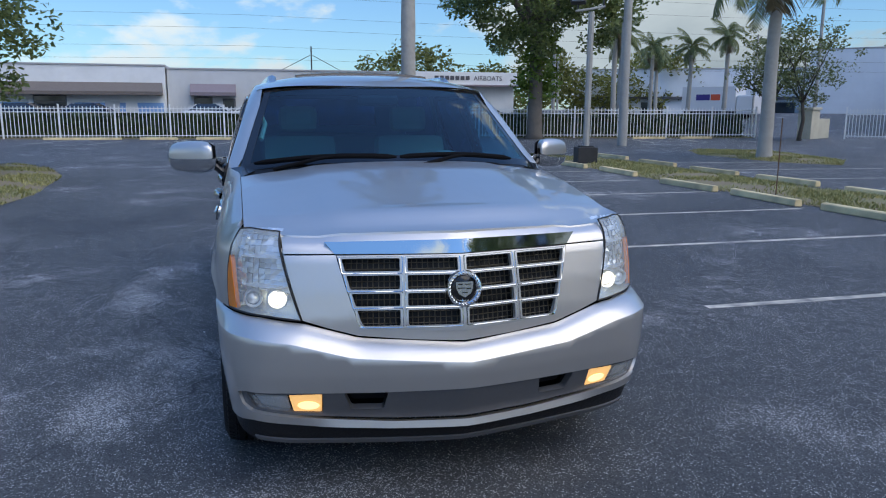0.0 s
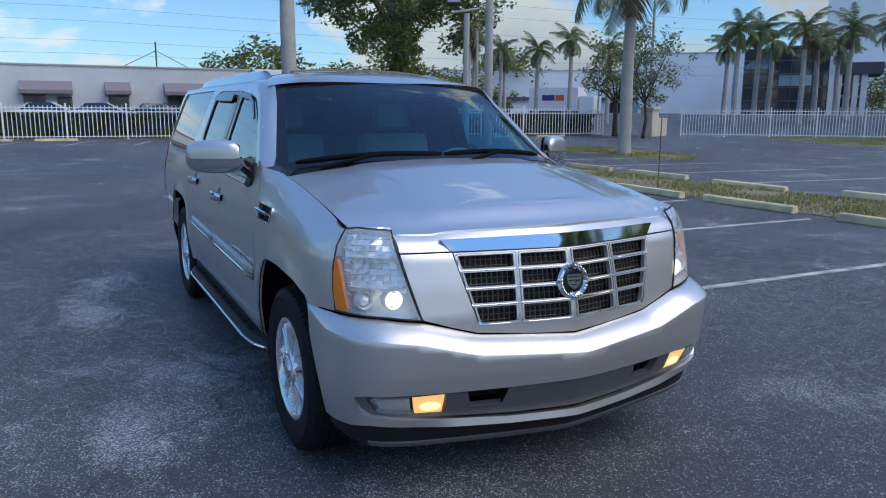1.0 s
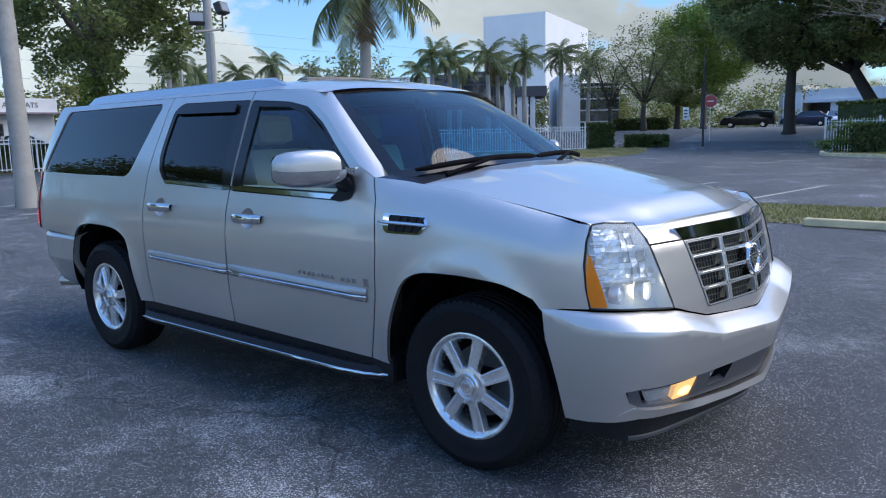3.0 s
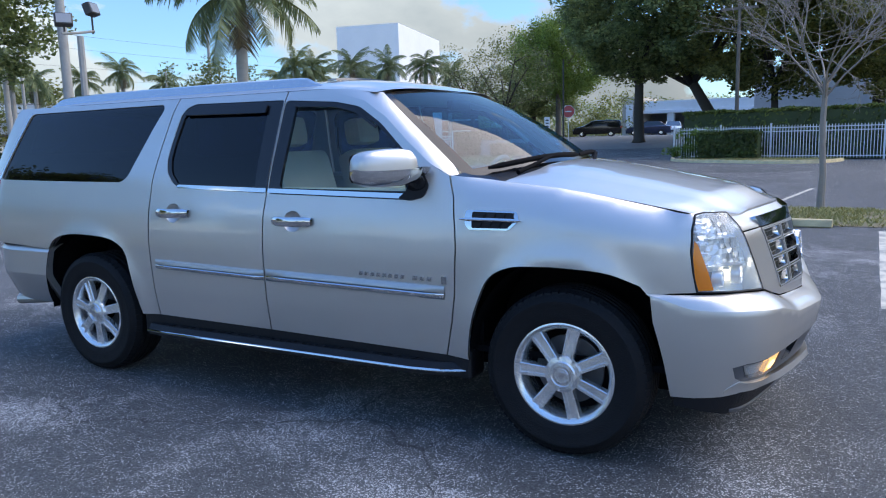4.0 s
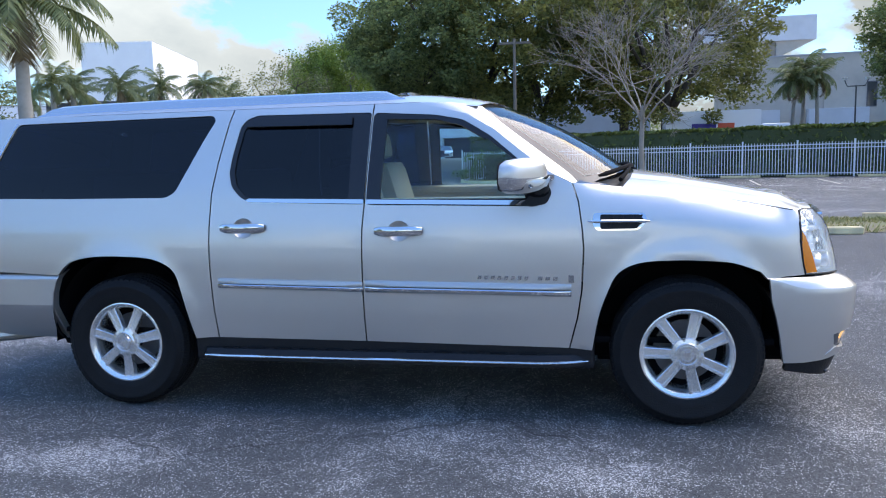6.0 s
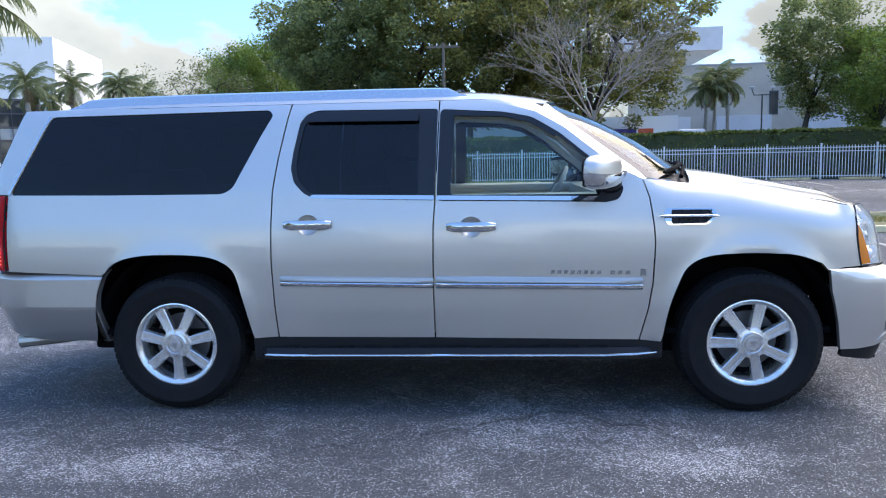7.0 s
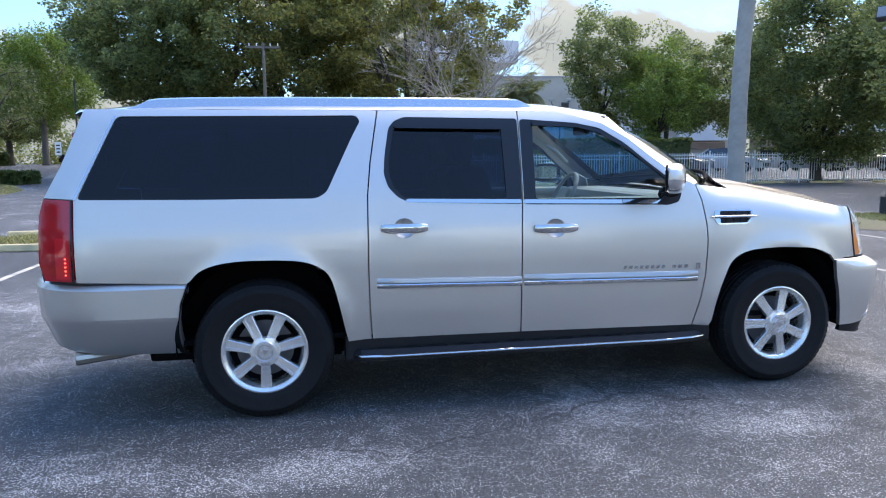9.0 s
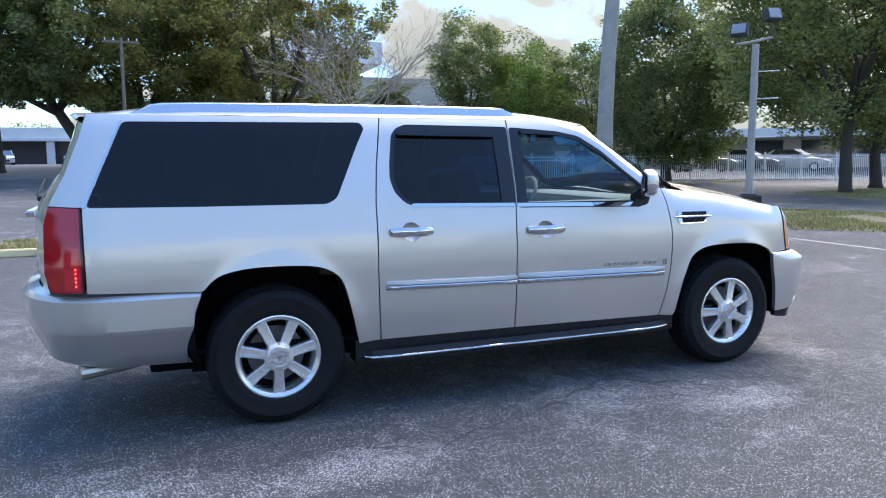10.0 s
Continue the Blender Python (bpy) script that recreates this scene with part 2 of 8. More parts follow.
    stone = ramp(pick.outputs[1], 0.0, 1.0, (0.20, 0.20, 0.20), (0.80, 0.79, 0.77))
    grit = ramp(pick.outputs[2], 0.0, 1.0, (0.50, 0.50, 0.50), (1.60, 1.60, 1.60))
    tone = node(t, "ShaderNodeMix", data_type="RGBA", blend_type="MULTIPLY")
    tone.inputs[0].default_value = 1.0
    link(base, tone.inputs[6])
    link(grit, tone.inputs[7])
    col = blend(times(thick, 0.34), tone.outputs[2], (0.20, 0.197, 0.192))
    col = blend(times(specks, 0.92), col, stone)
    oil = ramp(noise_of(0.9, 4.0, 0.5), 0.64, 0.78, nil, one)
    col = blend(times(oil, 0.30), col, (0.016, 0.016, 0.018))
    cells = node(t, "ShaderNodeTexVoronoi", feature="DISTANCE_TO_EDGE", Scale=0.34)
    warp = node(t, "ShaderNodeTexNoise", Scale=1.6, Detail=6.0)
    link(pos, warp.inputs["Vector"])
    add = node(t, "ShaderNodeMix", data_type="RGBA", blend_type="ADD")
    add.inputs[0].default_value = 0.55
    link(pos, add.inputs[6])
    link(warp.outputs["Color"], add.inputs[7])
    link(add.outputs[2], cells.inputs["Vector"])
    thin = ramp(cells.outputs["Distance"], 0.0008, 0.0035, one, nil)
    some = ramp(noise_of(0.16, 2.0), 0.54, 0.60, nil, one)
    crack = times(thin, some)
    col = blend(times(crack, 0.7), col, (0.012, 0.012, 0.013))
    link(col, p.inputs["Base Color"])
    span = node(t, "ShaderNodeMapRange", To_Min=0.55, To_Max=0.85)
    link(noise_of(30.0, 3.0), span.inputs["Value"])
    link(span.outputs[0], p.inputs["Roughness"])
    b = node(t, "ShaderNodeBump", Strength=0.8, Distance=0.016)
    link(noise_of(75.0, 4.0, 0.7), b.inputs["Height"])
    link(b.outputs[0], p.inputs["Normal"])
    return m


PAINT = car_paint("silver paint", (0.66, 0.63, 0.59))
CHROME = material("chrome", (0.66, 0.67, 0.68), 0.05, 1.0, 0.02, 20)
ALLOY = material("polished alloy", (0.86, 0.85, 0.83), 0.27, 0.85, 0.05, 40)
STEEL = material("dull exhaust steel", (0.60, 0.53, 0.44), 0.32, 0.9, 0.12, 30)
RAIL = material("glossy silver rail", (0.62, 0.63, 0.65), 0.16, 0.9, 0.03, 20)
LETTER = material("grey chrome lettering", (0.52, 0.52, 0.53), 0.22, 1.0, 0.05, 40)
MESH_METAL = material("dull bronze mesh metal", (0.13, 0.115, 0.09), 0.35, 0.8, 0.1, 40)
FROSTED = material("frosted reflector", (0.80, 0.84, 0.84), 0.24, 0.6, 0.08, 60)
FACET = material("bright lamp facet", (0.88, 0.90, 0.90), 0.28, 0.7, 0.04, 30, each=0.1)
SATIN = material("satin silver plastic", (0.50, 0.50, 0.49), 0.34, 0.6, 0.04, 60)
BLACK_PLASTIC = material("black plastic", (0.012, 0.012, 0.014), 0.5, 0.0, 0.25, 60, 0.15, gloss=0.3)
BLACK_GLOSS = material("black gloss trim", (0.012, 0.012, 0.014), 0.10, 0.0, 0.1, 30)
GREY_PLASTIC = material("grey lower valance", (0.13, 0.13, 0.135), 0.45, 0.3, 0.1, 60)
RUBBER = material("tyre rubber", (0.012, 0.012, 0.013), 0.6, 0.0, 0.3, 25, 0.2, 120, stain=0.2, tint=(0.022, 0.021, 0.020), gloss=0.18)
UNDERSIDE = material("underside black", (0.006, 0.006, 0.007), 0.85, 0.0, 0.3, 6, gloss=0.1)
GLASS_CLEAR = glass("clear glass", (0.66, 0.88, 0.90))
GLASS_SHIELD = glass("windscreen glass", (0.07, 0.42, 0.66), ior=1.6, mirror=0.55)
GLASS_DARK = glass("dark privacy glass", (0.014, 0.036, 0.090), ior=1.42)
GLASS_LAMP = glass("aged lamp lens", (0.95, 0.97, 0.98), haze=0.20)
AMBER = material("amber reflector", (0.86, 0.22, 0.012), 0.2, 0.0, 0.08, 50, coat=0.6)
RED_LENS = material("red lamp lens", (0.55, 0.004, 0.016), 0.14, 0.0, 0.3, 9, coat=0.8)
RED_BRIGHT = material("bright red lamp segment", (0.80, 0.010, 0.025), 0.15, 0.0, 0.2, 20, coat=0.8)
LED_DOT = glow("small red diode", (1.0, 0.12, 0.10), 0.8)
LAMP_LIT = glow("lit headlamp", (1.0, 0.96, 0.84), 1.5)
FOG_LIT = glow("lit fog lamp", (1.0, 0.58, 0.22), 0.42)
FOG_BULB = glow("warm fog bulb", (1.0, 0.78, 0.42), 0.75)
TAN = material("beige leather", (0.62, 0.55, 0.41), 0.5, 0.0, 0.1, 14, 0.1, 80)
DASH = material("grey-green dashboard", (0.28, 0.29, 0.25), 0.6, 0.0, 0.2, 40, 0.1)
HEADLINER = material("beige headliner", (0.50, 0.47, 0.42), 0.9, 0.0, 0.06, 30)

# ---- building tools ----


def thing(name, label, category, group="", kind="", place=None):
    """An Empty at a thing's base, which parents its parts."""
    ob = new(name)
    ob.empty_display_size = 0.2
    if place is not None:
        ob.matrix_basis = place
    return tagged(ob, label, category, group, kind)


def mesh_object(name, verts, faces, mat, parent=None, label="", smooth=True, sharp=35):
    me = bpy.data.meshes.new(name)
    me.from_pydata([tuple(v) for v in verts], [], faces)
    if smooth:
        me.shade_smooth()
        if sharp:
            me.set_sharp_from_angle(angle=radians(sharp))
    if mat:
        me.materials.append(mat)
    ob = new(name, me)
    if parent is not None:
        ob.parent = parent
    if label:
        ob["label"] = label
    return ob


def part(name, bm, mat, parent=None, label="", smooth=False):
    """Links a bmesh as one mesh object under a thing or under a part."""
    me = bpy.data.meshes.new(name)
    if smooth:
        for f in bm.faces:
            f.smooth = True
    bm.normal_update()
    bm.to_mesh(me)
    bm.free()
    if smooth:
        me.set_sharp_from_angle(angle=radians(38))
    if mat:
        me.materials.append(mat)
    ob = new(name, me)
    if parent is not None:
        ob.parent = parent
    if label:
        ob["label"] = label
    return ob


def add_box(bm, x0, x1, y0, y1, z0, z1, bevel=0.0, m=None):
    mat = Matrix.Translation(((x0 + x1) / 2, (y0 + y1) / 2, (z0 + z1) / 2)) @ Matrix.Diagonal((abs(x1 - x0), abs(y1 - y0), abs(z1 - z0), 1))
    if m is not None:
        mat = m @ mat
    r = bmesh.ops.create_cube(bm, size=1, matrix=mat)
    if bevel:
        edges = list({e for v in r["verts"] for e in v.link_edges})
        bmesh.ops.bevel(bm, geom=edges, offset=bevel, segments=2, profile=0.6, affect="EDGES")
    return bm


def box_part(name, x0, x1, y0, y1, z0, z1, mat, parent=None, bevel=0.0, label="", m=None):
    return part(name, add_box(bmesh.new(), x0, x1, y0, y1, z0, z1, bevel, m), mat, parent, label)


def tube(verts, faces, points, radii, sides=8, cap=True):
    """Adds a tapered tube along points to the lists."""
    start = len(verts)
    pts = [Vector(p) for p in points]
    for i, p in enumerate(pts):
        way = (pts[min(i + 1, len(pts) - 1)] - pts[max(i - 1, 0)]).normalized()
        ref = Vector((0, 0, 1)) if abs(way.z) < 0.9 else Vector((1, 0, 0))
        a = way.cross(ref).normalized()
        b = way.cross(a)
        for k in range(sides):
            t = 2 * math.pi * k / sides
            verts.append(p + (a * math.cos(t) + b * math.sin(t)) * radii[i])
    for i in range(len(pts) - 1):
        for k in range(sides):
            q = start + i * sides
            faces.append((q + k, q + (k + 1) % sides, q + sides + (k + 1) % sides, q + sides + k))
    if cap:
        faces.append(tuple(start + k for k in range(sides))[::-1])
        faces.append(tuple(start + (len(pts) - 1) * sides + k for k in range(sides)))


def tube_part(name, points, radii, mat, parent=None, sides=10, label=""):
    v, f = [], []
    if not isinstance(radii, (list, tuple)):
        radii = [radii] * len(points)
    tube(v, f, points, radii, sides)
    return mesh_object(name, v, f, mat, parent, label)


def loft(name, rows, mat, parent=None, label="", flip=False, closed=False):
    """A sheet through rows of points."""
    n = len(rows[0])
    verts = [p for r in rows for p in r]
    faces = []
    for i in range(len(rows) - 1):
        for k in range(n if closed else n - 1):
            a, b = i * n + k, i * n + (k + 1) % n
            q = (a, b, b + n, a + n)
            faces.append(q[::-1] if flip else q)
    return mesh_object(name, verts, faces, mat, parent, label)


def lathe(name, profile, mat, parent=None, label="", sides=48, m=None):
    """Turns a profile of (radius, height) round the local z axis."""
    verts, faces = [], []
    for r, h in profile:
        for k in range(sides):
            t = 2 * math.pi * k / sides
            v = Vector((r * math.cos(t), r * math.sin(t), h))
            verts.append(m @ v if m is not None else v)
    for i in range(len(profile) - 1):
        for k in range(sides):
            a, b = i * sides + k, i * sides + (k + 1) % sides
            faces.append((a, b, b + sides, a + sides))
    return mesh_object(name, verts, faces, mat, parent, label)


def inside(poly, x, y):
    hit = False
    j = len(poly) - 1
    for i in range(len(poly)):
        (xi, yi), (xj, yj) = poly[i], poly[j]
        if (yi > y) != (yj > y) and x < (xj - xi) * (y - yi) / (yj - yi) + xi:
            hit = not hit
        j = i
    return hit


def rounded(poly, r, steps=4):
    """The polygon with its corners rounded."""
    out = []
    n = len(poly)
    for i in range(n):
        p, a, b = Vector(poly[i]), Vector(poly[i - 1]), Vector(poly[(i + 1) % n])
        u, v = a - p, b - p
        k = min(r, u.length * 0.45, v.length * 0.45)
        pa, pb = p + u.normalized() * k, p + v.normalized() * k
        for s in range(steps + 1):
            t = s / steps
            q = pa * (1 - t) ** 2 + p * 2 * t * (1 - t) + pb * t * t
            out.append((q.x, q.y))
    return out


def dense(poly, step):
    out = []
    for i in range(len(poly)):
        a, b = poly[i], poly[(i + 1) % len(poly)]
        n = max(1, math.ceil(math.hypot(b[0] - a[0], b[1] - a[1]) / step))
        out += [(a[0] + (b[0] - a[0]) * k / n, a[1] + (b[1] - a[1]) * k / n) for k in range(n)]
    return out


def near_edge(poly, x, y, d):
    for i in range(len(poly)):
        (ax, ay), (bx, by) = poly[i - 1], poly[i]
        ux, uy = bx - ax, by - ay
        l2 = ux * ux + uy * uy or 1e-9
        k = max(0, min(1, ((x - ax) * ux + (y - ay) * uy) / l2))
        if (x - ax - ux * k) ** 2 + (y - ay - uy * k) ** 2 < d * d:
            return True
    return False


def sheet(outline, holes=(), res=0.04):
    """Triangles that fill a flat outline with holes: points and faces, and the loops of its rims."""
    area = sum(a[0] * b[1] - b[0] * a[1] for a, b in zip(outline, outline[1:] + outline[:1]))
    if area < 0:
        outline = outline[::-1]
    loops = [dense(outline, res)] + [dense(h, res) for h in holes]
    pts, edges, rims = [], [], []
    for lp in loops:
        s = len(pts)
        pts += lp
        edges += [(s + i, s + (i + 1) % len(lp)) for i in range(len(lp))]
        rims.append(list(range(s, s + len(lp))))
    xs, ys = [p[0] for p in loops[0]], [p[1] for p in loops[0]]
    nx, ny = int((max(xs) - min(xs)) / res), int((max(ys) - min(ys)) / res)
    for i in range(1, nx + 1):
        for k in range(1, ny + 1):
            x, y = min(xs) + i * (max(xs) - min(xs)) / (nx + 1), min(ys) + k * (max(ys) - min(ys)) / (ny + 1)
            if inside(outline, x, y) and not any(inside(h, x, y) for h in holes) and not any(near_edge(lp, x, y, res * 0.5) for lp in loops):
                pts.append((x, y))
    from_cdt = delaunay_2d_cdt([Vector(p) for p in pts], edges, [], 0, 1e-6)
    vs, tris = from_cdt[0], from_cdt[2]
    faces = []
    for f in tris:
        cx, cy = sum(vs[i].x for i in f) / 3, sum(vs[i].y for i in f) / 3
        if inside(outline, cx, cy) and not any(inside(h, cx, cy) for h in holes):
            a, b, c = (vs[i] for i in f)
            faces.append(tuple(f) if (b - a).cross(c - a) > 0 else tuple(f)[::-1])
    return [(v.x, v.y) for v in vs], faces, loops


def panel(name, outline, fn, mat, parent, holes=(), res=0.05, depth=0.018, out=0.0, sign=1, label=""):
    """A sheet bent over the surface fn(s, z) with an inward flange round its rims. out: metres proud of the surface. sign -1: the other side of the car."""
    pts, faces, loops = sheet(outline, holes, res)

    def normal(p):
        h = 0.012
        u = Vector(fn(p[0] + h, p[1])) - Vector(fn(p[0] - h, p[1]))
        return u.cross(Vector(fn(p[0], p[1] + h)) - Vector(fn(p[0], p[1] - h))).normalized()

    def side(q):
        return Vector((q.x, q.y * sign, q.z))

    at = [Vector(fn(*p)) for p in pts]
    ns = [normal(p) for p in pts]
    verts = [side(a + n * out) for a, n in zip(at, ns)]
    normals = [side(n) for n in ns]
    if sign < 0:
        faces = [f[::-1] for f in faces]
    if depth:
        for k, lp in enumerate(loops):
            s, n = len(verts), len(lp)
            ccw = sum(a[0] * b[1] - b[0] * a[1] for a, b in zip(lp, lp[1:] + lp[:1])) > 0
            at, ns = [Vector(fn(*p)) for p in lp], [normal(p) for p in lp]
            away = []
            for i in range(n):
                w = (at[(i + 1) % n] - at[i - 1]).cross(ns[i]).normalized()
                away.append(side(w if ccw == (k == 0) else -w))
            verts += [side(a + m * out) for a, m in zip(at, ns)] + [side(a + m * (out - depth)) for a, m in zip(at, ns)]
            normals += away + away
            turn = (ccw == (k == 0)) == (sign > 0)
            for i in range(n):
                j = (i + 1) % n
                q = (s + i, s + n + i, s + n + j, s + j)
                faces.append(q if turn else q[::-1])
    ob = mesh_object(name, verts, faces, mat, parent, label, sharp=0)
    ob.data.normals_split_custom_set_from_vertices([tuple(q) for q in normals])
    return ob


def smoothstep(a, b, x):
    t = max(0.0, min(1.0, (x - a) / (b - a)))
    return t * t * (3 - 2 * t)

# ---- the car's surfaces ----
# x ahead, right side at negative y; the axles are at x = +-1.651
HALF_Z = [0.2, 0.30, 0.45, 0.6, 0.75, 0.9, 1.0, 1.1, 1.2, 1.27, 1.34, 1.71, 1.78, 1.84]
HALF_Y = [0.92, 0.94, 0.965, 0.985, 0.993, 0.997, 0.992, 0.98, 0.955, 0.94, 0.92, 0.785, 0.745, 0.70]
_z = np.linspace(0.0, 2.0, 401)
_y = np.interp(_z, HALF_Z, HALF_Y)
_k = np.exp(-0.5 * (np.arange(-12, 13) * 0.005 / 0.022) ** 2)
_y = np.convolve(np.pad(_y, 12, mode="edge"), _k / _k.sum(), mode="valid")


def half_width(z):
    return float(np.interp(z, _z, _y))


FACE = ([0.6, 0.80, 0.93, 1.05, 1.10, 1.14, 1.2], [2.60, 2.59, 2.562, 2.53, 2.50, 2.46, 2.38])
BUMPER = ([0.25, 0.30, 0.34, 0.42, 0.5, 0.6, 0.70, 0.735, 0.76, 0.80], [2.55, 2.585, 2.60, 2.628, 2.663, 2.682, 2.69, 2.683, 2.65, 2.59])
BEND, NOSE = 1.75, 3.2
_plans = {}


def plan(z, bumper):
    key = (round(z, 4), bumper)
    if key not in _plans:
        xf = float(np.interp(z, *(BUMPER if bumper else FACE)))
        w = half_width(z)
        ya = 0.66
        xa, sl = xf - 0.15 * ya - 0.06 * ya * ya, 0.15 + 0.12 * ya
        p0, p3 = np.array([BEND, -w]), np.array([xa, -ya])
        d3 = np.array([-sl, -1.0]) / math.hypot(sl, 1)
        p1 = p0 + np.array([(xa - BEND) * (0.82 if bumper else 0.72), -0.02 if bumper else 0.0])
        p2 = p3 + d3 * (0.27 if bumper else 0.22)
        t = np.linspace(0, 1, 41)[:, None]
        curve = (1 - t) ** 3 * p0 + 3 * (1 - t) ** 2 * t * p1 + 3 * (1 - t) * t * t * p2 + t ** 3 * p3
        y = ya * (1 - np.arange(1, 13) / 12)
        nose = np.stack([xf - 0.15 * np.sqrt(y * y + 0.0009) - 0.06 * y * y, -y], 1)
        p = np.concatenate([curve, nose])
        _plans[key] = (p, np.r_[0, np.cumsum(np.hypot(*np.diff(p, axis=0).T))])
    return _plans[key]


def shoulder(x):
    """Height of the seam between fender and bonnet."""
    return float(np.interp(x, [1.05, 1.2, 1.33, 1.6, 1.9, 2.17, 2.3], [1.318, 1.302, 1.286, 1.256, 1.207, 1.157, 1.13]))


def flare(x, z):
    """The swelling of the sheet metal round the wheel openings."""
    best = 0.0
    for xc in (-1.651, 1.651):
        r = math.hypot((x - xc) / 0.47, (z - 0.42) / 0.50)
        if z > 0.42:
            best = max(best, 0.020 * math.exp(-((r - 1.0) / 0.14) ** 2))
    return best


def flank(s, z):
    """The side of the body: s runs ahead along the side and round the front corner to the nose."""
    if s > BEND:
        p, l = plan(z, False)
        k = (s - BEND) / (NOSE - BEND) * l[-1]
        x, y = float(np.interp(k, l, p[:, 0])), float(np.interp(k, l, p[:, 1]))
    else:
        x, y = s, -half_width(z)
    y -= flare(x, z) * (1 - smoothstep(2.05, 2.2, s))
    if s > 1.0:
        top = shoulder(min(s, 2.3))
        u = max(0.0, min(1.0, (z - (top - 0.17)) / 0.17))
        hold = 1 - smoothstep(2.08, 2.26, s)
        y += hold * (abs(y) - 0.8605) * (1 - math.sqrt(max(0.0, 1 - u * u))) * smoothstep(1.0, 1.25, s)
    if s < -2.55:
        y += 0.9 * (s + 2.55) ** 2
    return (x, y, z)


def front_bumper_skin(s, z):
    p, l = plan(z, True)
    k = (s - BEND) / (NOSE - BEND) * l[-1]
    x, y = float(np.interp(k, l, p[:, 0])), float(np.interp(k, l, p[:, 1]))
    return (x, y, z)


def rear_bumper_skin(s, z):
    """s runs back along the side and round the rear corner to the middle at -3.6."""
    w = float(np.interp(z, [0.38, 0.46, 0.61, 0.63, 0.79, 0.815, 0.84], [0.86, 0.915, 0.992, 0.999, 0.999, 0.985, 0.93]))
    xe = float(np.interp(z, [0.38, 0.46, 0.61, 0.79, 0.815, 0.84], [-2.86, -2.92, -3.0, -3.02, -3.0, -2.92]))
    if s > -2.35:
        return (s, -w, z)
    t = min(1.0, (s + 2.35) / (-3.6 + 2.35))
    a, b, c, d = np.array([-2.35, -w]), np.array([-2.80, -w - 0.01]), np.array([xe, -0.80]), np.array([xe - 0.02, 0.0])
    q = (1 - t) ** 3 * a + 3 * (1 - t) ** 2 * t * b + 3 * (1 - t) * t * t * c + t ** 3 * d
    return (float(q[0]), float(q[1]), z)


def roof_point(x, y):
    """The roof's skin between the two gutters."""
    top = float(np.interp(x, [-2.62, -2.3, -1.5, -0.5, 0.1, 0.28, 0.46, 0.56, 0.635, 0.8], [1.815, 1.858, 1.880, 1.885, 1.872, 1.858, 1.832, 1.808, 1.783, 1.72]))
    edge = float(np.interp(x, [-2.62, -2.0, 0.2, 0.55, 0.7], [1.765, 1.79, 1.79, 1.752, 1.71]))
    return (x, y, top - (top - edge) * (abs(y) / 0.738) ** 3.0)


def bonnet_point(a, b):
    """a from the cowl (0) to the nose (1), b from -1 to 1 across."""
    y = b * 0.857
    rear = 1.42 - 0.10 * abs(b) ** 2.2
    ahead = 2.455 - 0.15 * abs(y) - 0.06 * y * y
    ahead = ahead - 0.10 * smoothstep(0.80, 1.0, abs(b))
    x = rear + (ahead - rear) * a
    side = max(shoulder(min(x, 2.3)), 1.153)
    dome = 0.078 - 0.02 * a
    z = side + dome * (1 - abs(b) ** 2.4) + 0.010 * smoothstep(0.66, 0.56, abs(b))
    nose = smoothstep(0.80, 1.0, a)
    z -= nose * 0.075 * (1 - abs(b) ** 4)
    return (x, y, z)


suv = thing("suv", "silver full-size luxury SUV on worn asphalt, its lamps lit", "suv")

ARCH_F = [(1.156, 0.405), (1.188, 0.592), (1.231, 0.722), (1.289, 0.835), (1.397, 0.893), (1.554, 0.908), (1.711, 0.907), (1.868, 0.893), (1.995, 0.845)]
ARCH_R = [(-2.08, 0.40), (-2.112, 0.48), (-2.115, 0.591), (-2.10, 0.692), (-2.057, 0.807), (-1.975, 0.890), (-1.827, 0.928), (-1.632, 0.934), (-1.439, 0.921), (-1.327, 0.880), (-1.266, 0.815), (-1.226, 0.678), (-1.188, 0.509), (-1.17, 0.435)]
REAR_CUT = [(-1.030, 0.440), (-1.042, 0.642), (-1.047, 0.873), (-1.044, 1.097), (-1.039, 1.286), (-1.014, 1.477), (-0.974, 1.688), (-0.953, 1.788)]
MID_CUT = [(-0.115, 0.434), (-0.118, 0.76), (-0.113, 1.08), (-0.100, 1.254), (-0.079, 1.788)]
FORE_CUT = [(1.036, 0.418), (1.080, 0.593), (1.103, 0.741), (1.114, 0.966), (1.108, 1.06), (1.087, 1.217), (1.054, 1.318)]
PILLAR_CUT = [(0.94, 1.375), (0.785, 1.490), (0.63, 1.618), (0.47, 1.712), (0.30, 1.757), (0.15, 1.788)]
G = 0.004


def smooth_line(pts, n=4):
    """A finer line that curves through the points."""
    out = []
    for i in range(len(pts) - 1):
        a, b, c, d = (Vector(pts[max(0, min(len(pts) - 1, i + k))]) for k in (-1, 0, 1, 2))
        for k in range(n):
            t = k / n
            q = 0.5 * (2 * b + (c - a) * t + (2 * a - 5 * b + 4 * c - d) * t * t + (3 * b - a - 3 * c + d) * t ** 3)
            out.append((q.x, q.y))
    return out + [tuple(pts[-1])]


ARCH_F, ARCH_R = smooth_line(ARCH_F), smooth_line(ARCH_R)


def shift(line, dx):
    return [(x + dx, z) for x, z in line]


CUP_F, CUP_R = (0.100, 1.069), (-0.831, 1.092)


def cup_line(xc, zc, k=1.0):
    return [(xc + 0.064 * k * math.cos(t), zc + 0.058 * k * math.sin(t)) for t in np.linspace(0, 2 * math.pi, 24, endpoint=False)]


